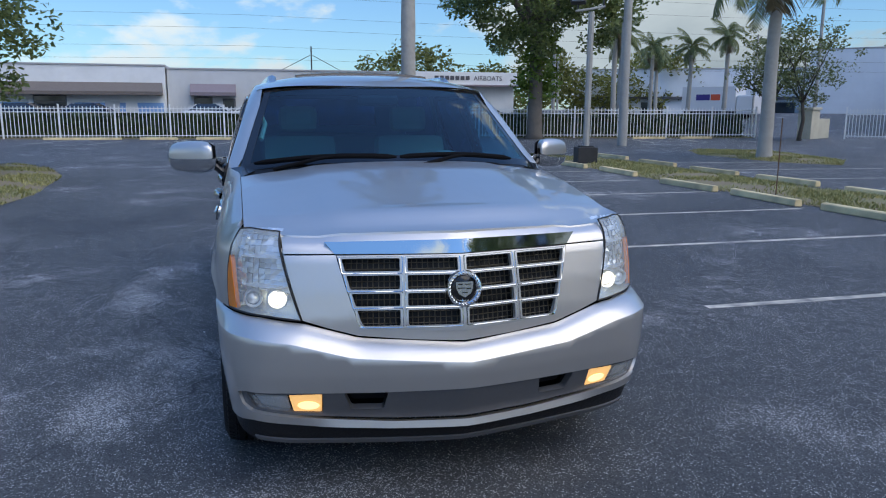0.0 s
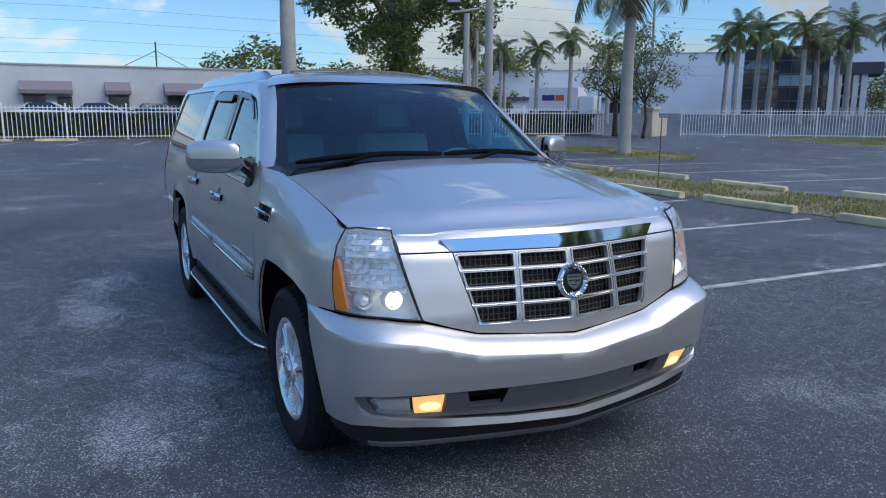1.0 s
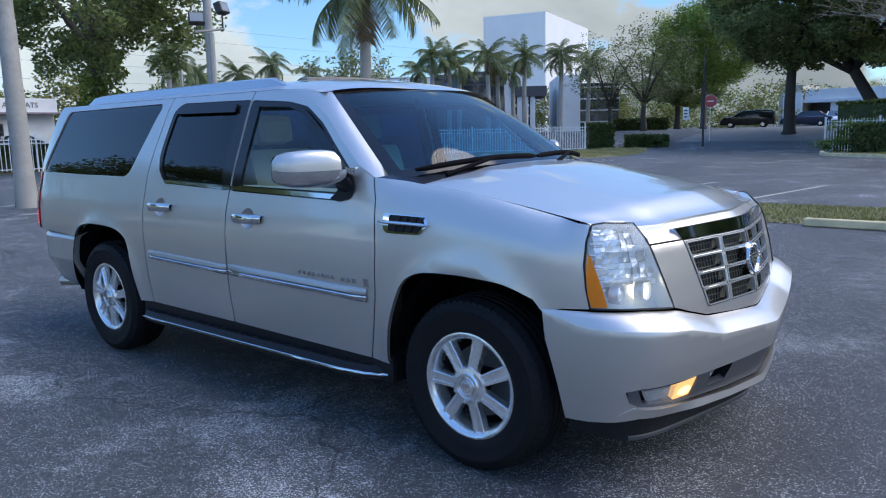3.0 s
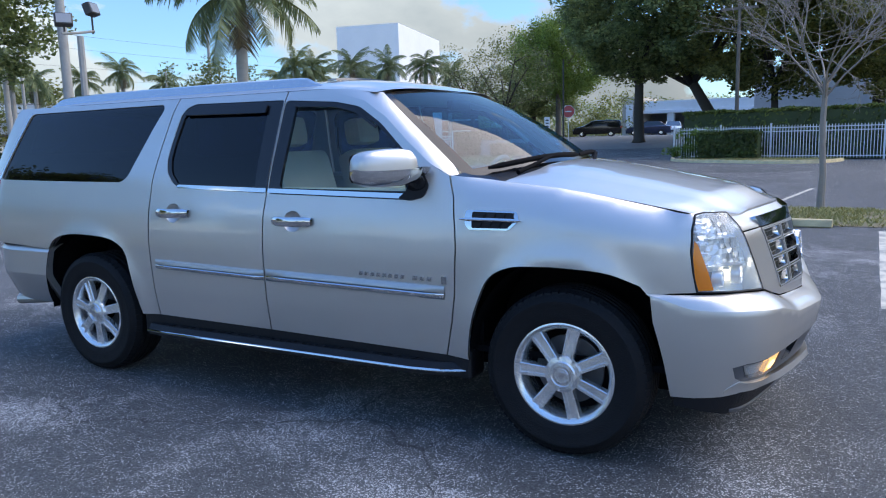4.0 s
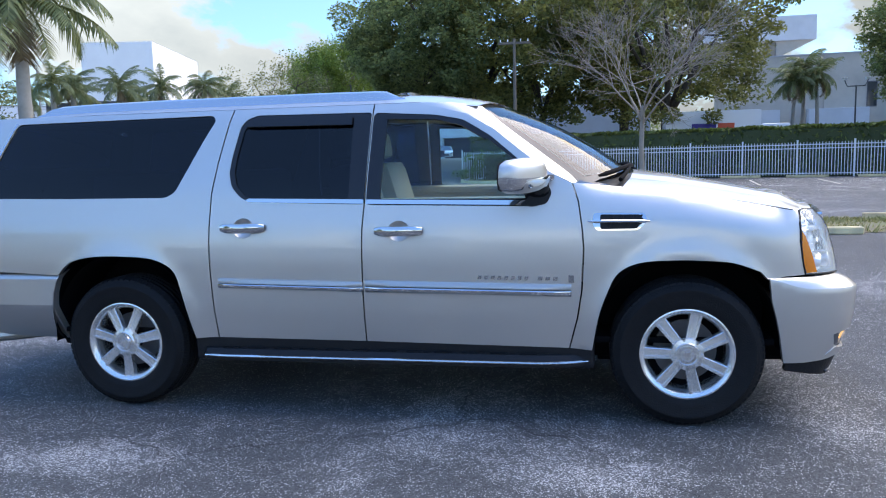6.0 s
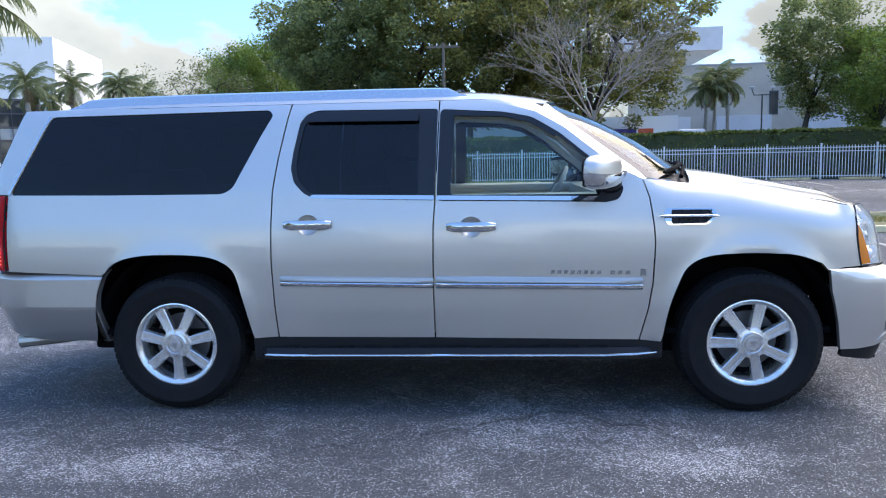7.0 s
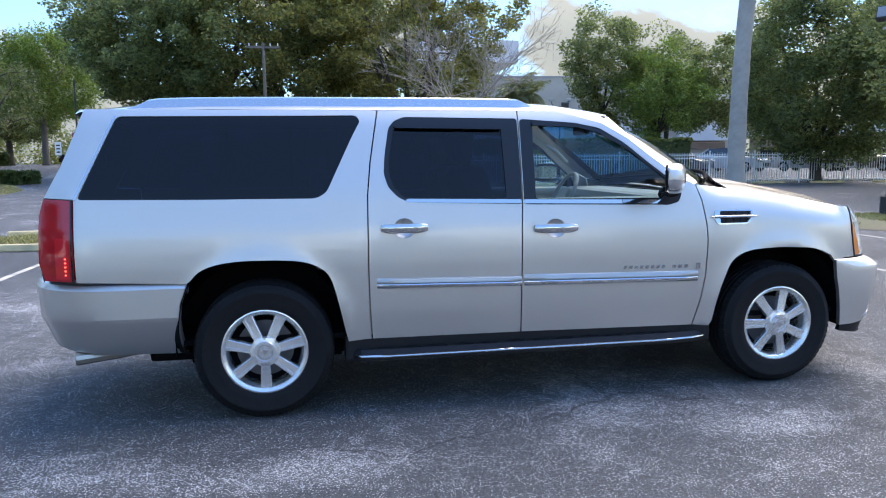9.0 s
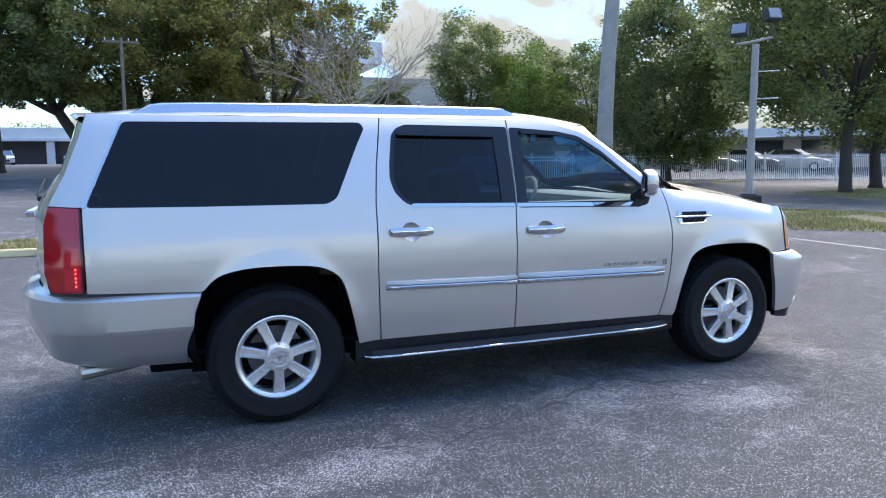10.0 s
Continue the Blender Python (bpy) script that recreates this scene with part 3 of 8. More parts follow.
def build_side(sign):
    # fender, running up to the lamp and the bumper's seam
    fender = shift(FORE_CUT, G) + [(1.2, 1.302), (1.33, 1.286), (1.6, 1.256), (1.9, 1.207), (2.17, 1.157), (2.238, 1.150), (2.208, 1.085), (2.196, 0.995), (2.202, 0.90), (2.213, 0.822), (2.11, 0.817), (2.03, 0.802)] + ARCH_F[::-1]
    fen = panel("fender", fender, flank, PAINT, suv, sign=sign, res=0.045)
    vent = [(1.165, 1.156), (1.430, 1.152), (1.445, 1.112), (1.395, 1.064), (1.180, 1.062), (1.158, 1.10)]
    panel("vent_frame", rounded(vent, 0.02), flank, CHROME, fen, holes=[rounded([(1.20, 1.147), (1.41, 1.144), (1.425, 1.11), (1.385, 1.073), (1.20, 1.071)], 0.012)], out=0.006, depth=0.02, sign=sign, label="chrome frame of the fender vent")
    panel("vent_mesh", rounded([(1.198, 1.149), (1.412, 1.146), (1.427, 1.11), (1.387, 1.071), (1.198, 1.069)], 0.012), flank, BLACK_PLASTIC, fen, out=0.002, depth=0, sign=sign, label="black vent insert")
    bar = [flank(x, 1.114 - 0.004 * (x - 1.1)) for x in np.linspace(1.135, 1.455, 9)]
    tube_part("vent_bar", [(p[0], (p[1] - 0.014) * sign, p[2]) for p in bar], [0.003] + [0.009] * 7 + [0.003], CHROME, fen, label="chrome bar across the vent")
    for x in (1.24, 1.29, 1.34, 1.385):
        q = [flank(x + 0.006 * k, 1.075 + 0.014 * k) for k in range(6)]
        tube_part("vent_fin", [(p[0], (p[1] - 0.004) * sign, p[2]) for p in q], 0.006, BLACK_PLASTIC, fen, sides=5)
    # front door
    door_f = shift(MID_CUT, G) + PILLAR_CUT[::-1] + shift(FORE_CUT, -G)[::-1]
    win_f = [(-0.094, 1.216), (-0.074, 1.738), (0.285, 1.714), (0.447, 1.682), (0.603, 1.588), (0.756, 1.458), (0.906, 1.338), (0.946, 1.268), (0.918, 1.212), (0.836, 1.196)]
    glass_f = [(-0.016, 1.250), (0.008, 1.716), (0.295, 1.699), (0.440, 1.663), (0.580, 1.580), (0.780, 1.422), (0.874, 1.345), (0.885, 1.240)]
    fd = panel("front_door", door_f, flank, PAINT, suv, holes=[rounded(win_f, 0.03), cup_line(*CUP_F)], sign=sign, res=0.045)
    panel("window_surround", rounded(win_f, 0.03), flank, BLACK_GLOSS, fd, holes=[rounded(glass_f, 0.02)], out=-0.004, depth=0.02, sign=sign, label="gloss black window surround")
    panel("window", rounded(glass_f, 0.018), flank, GLASS_CLEAR, fd, out=-0.012, depth=0, res=0.08, sign=sign, label="lightly tinted side window")
    panel("belt_trim", [(-0.094, 1.222), (-0.093, 1.246), (0.82, 1.228), (0.86, 1.212), (0.82, 1.203)], flank, CHROME, fd, out=0.004, depth=0.012, sign=sign, label="chrome belt moulding")
    panel("rain_guard", [(0.004, 1.692), (0.006, 1.720), (0.300, 1.702), (0.445, 1.662), (0.585, 1.572), (0.577, 1.560), (0.435, 1.645), (0.295, 1.680)], flank, BLACK_GLOSS, fd, out=0.014, depth=0.012, sign=sign, label="dark rain guard")
    # rear door
    door_r = shift(REAR_CUT, G) + shift(MID_CUT, -G)[::-1]
    win_r = [(-0.104, 1.219), (-0.088, 1.740), (-0.795, 1.748), (-0.858, 1.725), (-0.895, 1.680), (-0.928, 1.508), (-0.938, 1.412), (-0.916, 1.332), (-0.858, 1.270), (-0.790, 1.240)]
    glass_r = [(-0.199, 1.254), (-0.196, 1.714), (-0.800, 1.720), (-0.868, 1.668), (-0.900, 1.505), (-0.907, 1.411), (-0.884, 1.335), (-0.818, 1.268)]
    rd = panel("rear_door", door_r, flank, PAINT, suv, holes=[rounded(win_r, 0.02), cup_line(*CUP_R)], sign=sign, res=0.045)
    panel("window_surround", rounded(win_r, 0.02), flank, BLACK_GLOSS, rd, holes=[rounded(glass_r, 0.02)], out=-0.004, depth=0.02, sign=sign, label="gloss black window surround")
    panel("window", rounded(glass_r, 0.018), flank, GLASS_DARK, rd, out=-0.012, depth=0, res=0.08, sign=sign, label="dark privacy window")
    panel("belt_trim", [(-0.108, 1.223), (-0.108, 1.247), (-0.80, 1.262), (-0.825, 1.252), (-0.80, 1.240)], flank, CHROME, rd, out=0.004, depth=0.012, sign=sign, label="chrome belt moulding")
    panel("rain_guard", [(-0.200, 1.668), (-0.198, 1.716), (-0.800, 1.724), (-0.862, 1.690), (-0.850, 1.676)], flank, BLACK_GLOSS, rd, out=0.014, depth=0.012, sign=sign, label="dark rain guard")
    # side mouldings, handles and lettering
    for dr, x0, x1, za, zb, drop in ((fd, -0.104, 1.048, 0.794, 0.722, -0.017), (rd, -1.000, -0.117, 0.803, 0.741, -0.018)):
        tall = za - zb
        for name, prof, mt, text in (("moulding", ((0.0, -0.002), (0.02, 0.010), (0.10, 0.016), (0.40, 0.021), (0.46, 0.019), (0.49, 0.010)), SATIN, "satin silver side moulding"), ("moulding_strip", ((0.50, 0.010), (0.52, 0.022), (0.60, 0.026), (0.80, 0.024), (0.94, 0.014), (1.0, -0.002)), CHROME, "bright strip in the moulding")):
            rows = []
            for k in np.linspace(0, 1, 15):
                xx = x0 + (x1 - x0) * k
                end = 0.25 if k in (0, 1) else 1.0
                rows.append([(xx, (flank(xx, za - tall * u + drop * k)[1] - o * end) * sign, za - tall * u + drop * k) for u, o in prof])
            loft(name, rows, mt, dr, text, flip=sign > 0)
    for dr, (xc, zc) in ((fd, CUP_F), (rd, CUP_R)):
        verts, faces = [flank(xc, zc)], []
        verts[0] = (xc, (verts[0][1] + 0.030) * sign, zc)
        for k, deep in ((0.45, 0.027), (0.75, 0.018), (0.93, 0.007), (1.0, -0.001)):
            verts += [(p[0], (flank(*p)[1] + deep) * sign, p[1]) for p in cup_line(xc, zc, k)]
        for i in range(24):
            j = (i + 1) % 24
            faces.append((0, 1 + i, 1 + j))
            faces += [(1 + r * 24 + i, 25 + r * 24 + i, 25 + r * 24 + j, 1 + r * 24 + j) for r in range(3)]
        if sign < 0:
            faces = [q[::-1] for q in faces]
        mesh_object("handle_recess", verts, faces, PAINT, dr, sharp=0)
        bow = [0.006, 0.018, 0.028, 0.034, 0.038, 0.040, 0.041, 0.040, 0.038, 0.034, 0.028, 0.018, 0.006]
        wide = [0.019, 0.024, 0.026, 0.027, 0.027, 0.026, 0.026, 0.026, 0.027, 0.027, 0.026, 0.024, 0.019]
        rows = []
        for k, o, w in zip(np.linspace(-0.138, 0.138, 13), bow, wide):
            c = flank(xc + k, zc + 0.002)
            rows.append([(xc + k, (c[1] - o - 0.013 * math.cos(t)) * sign, c[2] + w * 1.06 * math.copysign(abs(math.sin(t)) ** 0.6, math.sin(t))) for t in np.linspace(0, 2 * math.pi, 12, endpoint=False)])
        loft("door_handle", rows, CHROME, dr, "chrome door handle", flip=sign > 0, closed=True)
    # raised letters, too worn to read: plain bars
    x = 0.540
    for n, wide in ((8, 0.024), (3, 0.028)):
        for i in range(n):
            z0 = 0.801 - 0.014 * (x - 0.54)
            panel("letter_bar", [(x, z0 + 0.002), (x + 0.004, z0 + 0.022), (x + wide, z0 + 0.022), (x + wide - 0.004, z0 + 0.002)], flank, LETTER, fd, out=0.006, depth=0.006, sign=sign, res=0.1)
            x += wide + 0.0125
        x += 0.036
    panel("badge_plate", [(1.033, 0.787), (1.033, 0.826), (1.062, 0.825), (1.062, 0.787)], flank, LETTER, fd, out=0.006, depth=0.006, sign=sign, res=0.1)
    # quarter panel with its long window
    quarter = [(-0.957, 1.788)] + shift(REAR_CUT, -G)[::-1][1:] + [p for p in ARCH_R[::-1] if p[1] > 0.82 or p[0] > -1.6] + [(-2.062, 0.815), (-2.632, 0.842), (-2.637, 1.290), (-2.80, 1.300), (-2.715, 1.462), (-2.64, 1.66), (-2.60, 1.788)]
    win_q = [(-1.085, 1.757), (-1.060, 1.725), (-1.124, 1.609), (-1.275, 1.306), (-1.335, 1.274), (-1.99, 1.278), (-2.622, 1.288), (-2.535, 1.49), (-2.424, 1.748)]
    qp = panel("quarter_panel", quarter, flank, PAINT, suv, holes=[rounded(win_q, 0.028)], sign=sign, res=0.05)
    panel("quarter_window", rounded(win_q, 0.026), flank, GLASS_DARK, qp, out=-0.006, depth=0.004, res=0.08, sign=sign, label="dark privacy quarter window")
    panel("window_trim", [(-2.640, 1.288), (-2.550, 1.49), (-2.438, 1.750), (-2.426, 1.750), (-2.538, 1.49), (-2.624, 1.288)], flank, CHROME, qp, out=0.004, depth=0.008, sign=sign, label="bright edge of the quarter window")
    # tail lamp
    tail = [(-2.641, 0.846), (-2.644, 1.284), (-2.80, 1.294), (-2.825, 1.20), (-2.83, 0.95), (-2.80, 0.853)]
    tl = panel("tail_light", tail, flank, RED_LENS, suv, out=0.004, depth=0.03, sign=sign, res=0.03, label="tall red tail lamp")
    panel("lamp_segment", rounded([(-2.662, 0.862), (-2.662, 1.08), (-2.735, 1.085), (-2.735, 0.862)], 0.01), flank, RED_BRIGHT, tl, out=0.006, depth=0.004, sign=sign, res=0.04, label="brighter lower segment")
    for k in range(5):
        c = flank(-2.683, 0.885 + 0.022 * k)
        box_part("diode", c[0] - 0.004, c[0] + 0.004, (c[1] - 0.007) * sign - 0.003, (c[1] - 0.007) * sign + 0.003, c[2] - 0.004, c[2] + 0.004, LED_DOT, tl)
    panel("lamp_edge", [(-2.641, 0.846), (-2.644, 1.284), (-2.652, 1.284), (-2.652, 0.846)], flank, BLACK_GLOSS, tl, out=0.007, depth=0.01, sign=sign)
    # sill, running board and its bright edge
    box_part("rocker_panel", -1.19, 1.17, sign * -0.955, sign * -0.80, 0.30, 0.45, BLACK_PLASTIC, suv, 0.02, "black rocker panel")
    bpts = [(-1.16, -0.93), (-1.10, -1.005), (-0.95, -1.022), (0.85, -1.018), (1.02, -0.995), (1.14, -0.945)]
    v, f = [], []
    n = len(bpts)
    for z in (0.318, 0.352, 0.380):
        v += [(x, (y + (0.02 if z > 0.37 else 0.0)) * sign, z) for x, y in bpts]
    for z in (0.380, 0.318):
        v += [(x, -0.86 * sign, z) for x, y in bpts]
    for r in (0, 1):
        for i in range(n - 1):
            q = (r * n + i, r * n + i + 1, (r + 1) * n + i + 1, (r + 1) * n + i)
            f.append(q if sign > 0 else q[::-1])
    for i in range(n - 1):
        for q in ((2 * n + i, 2 * n + i + 1, 3 * n + i + 1, 3 * n + i), (4 * n + i, 4 * n + i + 1, i + 1, i)):
            f.append(q if sign > 0 else q[::-1])
    rb = mesh_object("running_board", v, f, BLACK_PLASTIC, suv, "black running board with a bright edge", sharp=30)
    edge = [Vector((x, (y - 0.004) * sign, 0.343)) for x, y in bpts]
    fine = []
    for a, b in zip(edge, edge[1:]):
        fine += [a.lerp(b, k / 4) for k in range(4)]
    fine.append(edge[-1])
    tube_part("bright_edge", fine, [0.005] + [0.009] * (len(fine) - 2) + [0.004], CHROME, rb, label="chrome edge of the running board")
    for i in range(12):
        x = -1.0 + i * 0.16
        box_part("tread_rib", x, x + 0.10, sign * -0.985, sign * -0.90, 0.378, 0.385, RUBBER, rb)
    # roof rail
    q = []
    for x in np.linspace(0.09, -2.40, 40):
        h = smoothstep(0.09, -0.06, x) * smoothstep(-2.40, -2.24, x)
        base = roof_point(x, 0.62)[2] - 0.01
        q.append([(x, sign * -0.585, base), (x, sign * -0.590, base + 0.042 * h + 0.004), (x, sign * -0.612, base + 0.052 * h + 0.006), (x, sign * -0.640, base + 0.044 * h + 0.004), (x, sign * -0.668, base - 0.020)])
    loft("roof_rail", q, RAIL, suv, "glossy silver roof rail", flip=sign < 0)
    # door mirror
    stations = ((-0.985, 0.030, 0.045), (-0.992, 0.062, 0.072), (-1.015, 0.080, 0.088), (-1.07, 0.090, 0.098), (-1.14, 0.090, 0.100), (-1.20, 0.084, 0.094), (-1.235, 0.070, 0.080), (-1.252, 0.050, 0.060), (-1.259, 0.020, 0.025), (-1.260, 0.001, 0.001))

    dome = ((-1.006, 0.030, 0.045), (-1.012, 0.062, 0.072), (-1.030, 0.082, 0.088)) + stations[3:]

    def shell(t0, t1, grow, inner=()):
        rows = []
        for y, hh, dd in tuple(inner) + (stations if inner else dome):
            ring = []
            for t in np.linspace(t0, t1, 17):
                c, q = math.cos(t), math.sin(t)
                ex = math.copysign(abs(c) ** (0.75 if c > 0 else 0.35), c) * (dd if c > 0 else dd * 0.80)
                ring.append((0.812 + 0.62 * (y + 1.12) + ex * grow * (0.66 if c > 0 else 0.78), y * sign, 1.366 + 0.02 * (y + 1.12) + math.copysign(abs(q) ** 0.75, q) * hh * grow))
            rows.append(ring)
        return rows

    cut_at = 0.06
    mir = loft("side_mirror", shell(-cut_at, math.pi + cut_at, 1.0), PAINT, suv, "silver side mirror with a chrome lower half", flip=sign > 0)
    loft("mirror_shell", shell(math.pi + cut_at, 2 * math.pi - cut_at, 1.03, ((-0.935, 0.030, 0.050), (-0.955, 0.045, 0.070))), CHROME, mir, "chrome lower mirror shell", flip=sign > 0)
    loft("mirror_rim", [[(0.812 - dd * 0.626 - 0.003 + 0.62 * (y + 1.12), y * sign, 1.366 + 0.02 * (y + 1.12) + q * hh * 0.90) for q in (-1, -0.6, 0, 0.6, 1)] for y, hh, dd in stations[1:-2]], BLACK_PLASTIC, mir, "black rim of the mirror glass", flip=sign < 0)
    loft("mirror_glass", [[(0.812 - dd * 0.626 - 0.006 + 0.62 * (y + 1.12), y * sign, 1.366 + q * hh * 0.62) for q in (-1, -0.6, 0, 0.6, 1)] for y, hh, dd in stations[2:-3]], CHROME, mir, "mirror glass", flip=sign < 0)
    arm = [((0.865, -0.925, 1.262), 0.070, 0.050), ((0.872, -0.955, 1.285), 0.062, 0.044), ((0.872, -0.99, 1.318), 0.060, 0.036), ((0.866, -1.02, 1.335), 0.050, 0.032)]
    loft("mirror_arm", [[(c[0] + a * math.cos(t), c[1] * sign, c[2] + b * math.sin(t)) for t in np.linspace(0, 2 * math.pi, 14, endpoint=False)] for c, a, b in arm], BLACK_GLOSS, mir, "black mirror foot", flip=sign > 0, closed=True)
    tri = [(0.775, 1.205), (0.80, 1.222), (0.905, 1.340), (0.948, 1.268), (0.92, 1.210), (0.84, 1.192)]
    panel("mirror_base", rounded(tri, 0.02), flank, BLACK_PLASTIC, mir, out=0.010, depth=0.02, sign=sign, label="black mirror base plate")
    # inner side, so that no light falls through the gaps
    for x0, x1, za in ((-1.10, 1.0, 0.36), (-2.55, -1.10, 0.97)):
        rows = [[(x, sign * (-half_width(z) + 0.06), z) for z in np.linspace(za, 1.19, 5)] for x in np.linspace(x0, x1, 6)]
        loft("side_lining", rows, TAN, suv, "beige side lining", flip=sign > 0)
    tube_part("door_sill_pad", [(x, sign * -0.885, 1.215) for x in np.linspace(-1.0, 0.86, 8)], 0.036, TAN, suv, label="beige top of the door lining")


for sign in (1, -1):
    build_side(sign)

# roof, spoiler and tailgate
rows = []
for x in np.linspace(-2.60, 0.36, 32):
    rows.append([roof_point(x, y) for y in np.linspace(-0.738, 0.738, 25)])
for k in (0.35, 0.6, 0.8, 1.0):
    rows.append([roof_point(0.36 + (0.640 - 0.105 * (abs(y) / 0.70) ** 2 - 0.36) * k, y) for y in np.linspace(-0.738, 0.738, 25)])
roof = loft("roof", rows, PAINT, suv, "silver roof panel", flip=True)
rows = []
for y in np.linspace(-0.70, 0.70, 21):
    k = 1 - (abs(y) / 0.74) ** 4
    x0, x1 = -2.60, -2.64 - 0.07 * k
    z0 = roof_point(-2.60, y)[2]
    rows.append([(x0, y, z0 + 0.001), (x1 + 0.02, y, z0 + 0.002), (x1, y, z0 - 0.012), (x1 + 0.03, y, z0 - 0.04), (x0 - 0.02, y, z0 - 0.075)])
loft("spoiler", rows, PAINT, suv, "silver roof spoiler")
edge = [(-2.60, 1.785), (-2.64, 1.66), (-2.715, 1.462), (-2.80, 1.300), (-2.825, 1.20), (-2.83, 0.95), (-2.81, 0.84)]
rows = []
for s, z in edge:
    fx, fy = flank(s, z)[:2]
    rows.append([(fx - (0.12 - 0.03 * (z > 1.4)) * (1 - (b / abs(fy)) ** 2), b, z) for b in np.linspace(fy, -fy, 15)])
gate = loft("tailgate", rows[2:], PAINT, suv, "silver tailgate", flip=True)
for a, b in ((0, 2), (12, 15)):
    loft("window_post", [r[a:b + 1] for r in rows[:3]], PAINT, gate, flip=True)
loft("rear_window", [[(p[0] + 0.004, p[1], p[2]) for p in r[2:13]] for r in rows[:3]], GLASS_DARK, gate, "dark rear window", flip=True)
wip = [(-2.93, 0.0, 1.30), (-2.95, 0.10, 1.33), (-2.93, 0.30, 1.42)]
tube_part("rear_wiper", wip, [0.018, 0.012, 0.006], BLACK_PLASTIC, gate, label="black rear wiper")
box_part("gate_handle", -2.99, -2.93, -0.25, 0.25, 1.205, 1.245, CHROME, gate, 0.01, "chrome tailgate handle")

# windscreen, its black border, pillars and cowl


def screen(u, v):
    """u from -1 to 1 across, v from the cowl (0) up to the roof (1)."""
    xb, xt = 1.405 - 0.29 * abs(u) ** 3, 0.635 - 0.105 * abs(u) ** 2
    yb, yt = 0.865, 0.690
    zb, zt = 1.352 - 0.048 * abs(u) ** 2.5, 1.780 - 0.028 * abs(u) ** 2.6
    x, y, z = xb + (xt - xb) * v, u * (yb + (yt - yb) * v), zb + (zt - zb) * v
    bulge = 0.035 * math.sin(math.pi * v) * (1 - abs(u) ** 3)
    return (x + bulge * 0.5, y, z + bulge)


us, vs = np.linspace(-0.94, 0.94, 25), np.linspace(0.07, 0.965, 14)
loft("windscreen", [[screen(u, v) for u in us] for v in vs], GLASS_SHIELD, suv, "curved windscreen with wipers at rest")
ring = [(u, 0.0) for u in np.linspace(-1, 1, 17)] + [(1.0, v) for v in np.linspace(0.1, 0.9, 8)] + [(u, 1.0) for u in np.linspace(1, -1, 17)] + [(-1.0, v) for v in np.linspace(0.9, 0.1, 8)]
inner = [(u * 0.94, 0.07 + v * 0.895) for u, v in ring]
pa, pb = [screen(*q) for q in ring], [screen(*q) for q in inner]
loft("screen_border", [pa + pa[:1], [(x, y, z + 0.002) for x, y, z in pb + pb[:1]]], BLACK_GLOSS, suv, "black border of the windscreen")
for sign in (1, -1):
    low = [flank(x, z) for x, z in [(1.054, 1.318)] + PILLAR_CUT]
    vv = [-0.02, 0.14, 0.36, 0.58, 0.79, 0.97, 1.08]
    high = [screen(-1.0, v) for v in vv]
    high[0] = (1.085, -0.874, 1.316)
    high[-1] = roof_point(0.40, -0.70)
    high[-2] = (0.545, -0.705, 1.752)
    rows = [[(a[0], a[1] * sign, a[2]) for a in low]]
    mids = []
    for k, puff in ((0.35, 0.014), (0.7, 0.021), (0.92, 0.014)):
        mids.append([(a[0] + (b[0] - a[0]) * k, (a[1] + (b[1] - a[1]) * k - puff * w) * sign, a[2] + (b[2] - a[2]) * k + 0.002 * w) for a, b, w in zip(low, high, (0, 0.6, 1, 1, 1, 1, 1))])
    rows += mids + [[(b[0], b[1] * sign, b[2] + 0.003) for b in high]]
    loft("a_pillar", rows, PAINT, suv, "silver windscreen pillar", flip=sign < 0)
    base = [flank(x, shoulder(x)) for x in (1.06, 1.13, 1.20, 1.26, 1.32)]
    inner = [screen(-0.985, 0.05), screen(-0.975, 0.03), screen(-0.96, 0.015), screen(-0.93, 0.0), screen(-0.90, -0.01)]
    loft("cowl_corner", [[(p[0], p[1] * sign, p[2] - 0.003) for p in base], [(p[0], p[1] * sign, p[2]) for p in inner]], BLACK_GLOSS, suv, flip=sign > 0)
rows = []
for u in np.linspace(-1, 1, 21):
    a, b = screen(u, 0.02), bonnet_point(0.03, u)
    rows.append([(a[0], a[1], a[2] - 0.004), ((a[0] + b[0]) / 2, a[1], min(a[2], b[2]) - 0.02), (b[0] + 0.02, b[1], b[2] - 0.025)])
loft("cowl", rows, BLACK_PLASTIC, suv, "black cowl with slots", flip=False)
for y0, y1 in ((-0.79, -0.04), (-0.02, 0.67)):
    v, f = [], []
    n = 14
    tube(v, f, [(lambda p: (p[0] + 0.03, p[1], p[2] + 0.020))(screen((y0 + (y1 - y0) * k / n) / 0.87, 0.030 + 0.02 * math.sin(math.pi * k / n))) for k in range(n + 1)], [0.008] + [0.014] * (n - 1) + [0.007], 8)
    mid = (y0 + y1) / 2 - 0.05
    a, b, c = screen((y0 + 0.12) / 0.85, -0.03), screen(mid / 0.85, 0.02), screen((mid + 0.12) / 0.85, 0.055)
    tube(v, f, [(p[0] + 0.035, p[1], p[2] + h) for p, h in ((a, 0.010), (b, 0.026), (c, 0.022))], [0.013, 0.010, 0.008], 8)
    mesh_object("windscreen_wiper", v, f, UNDERSIDE, suv, "black windscreen wiper")

# bonnet
def face_x(y, z):
    """The nose's depth at a height, across the car."""
    p, l = plan(z, False)
    return float(np.interp(-abs(y), p[:, 1], p[:, 0]))


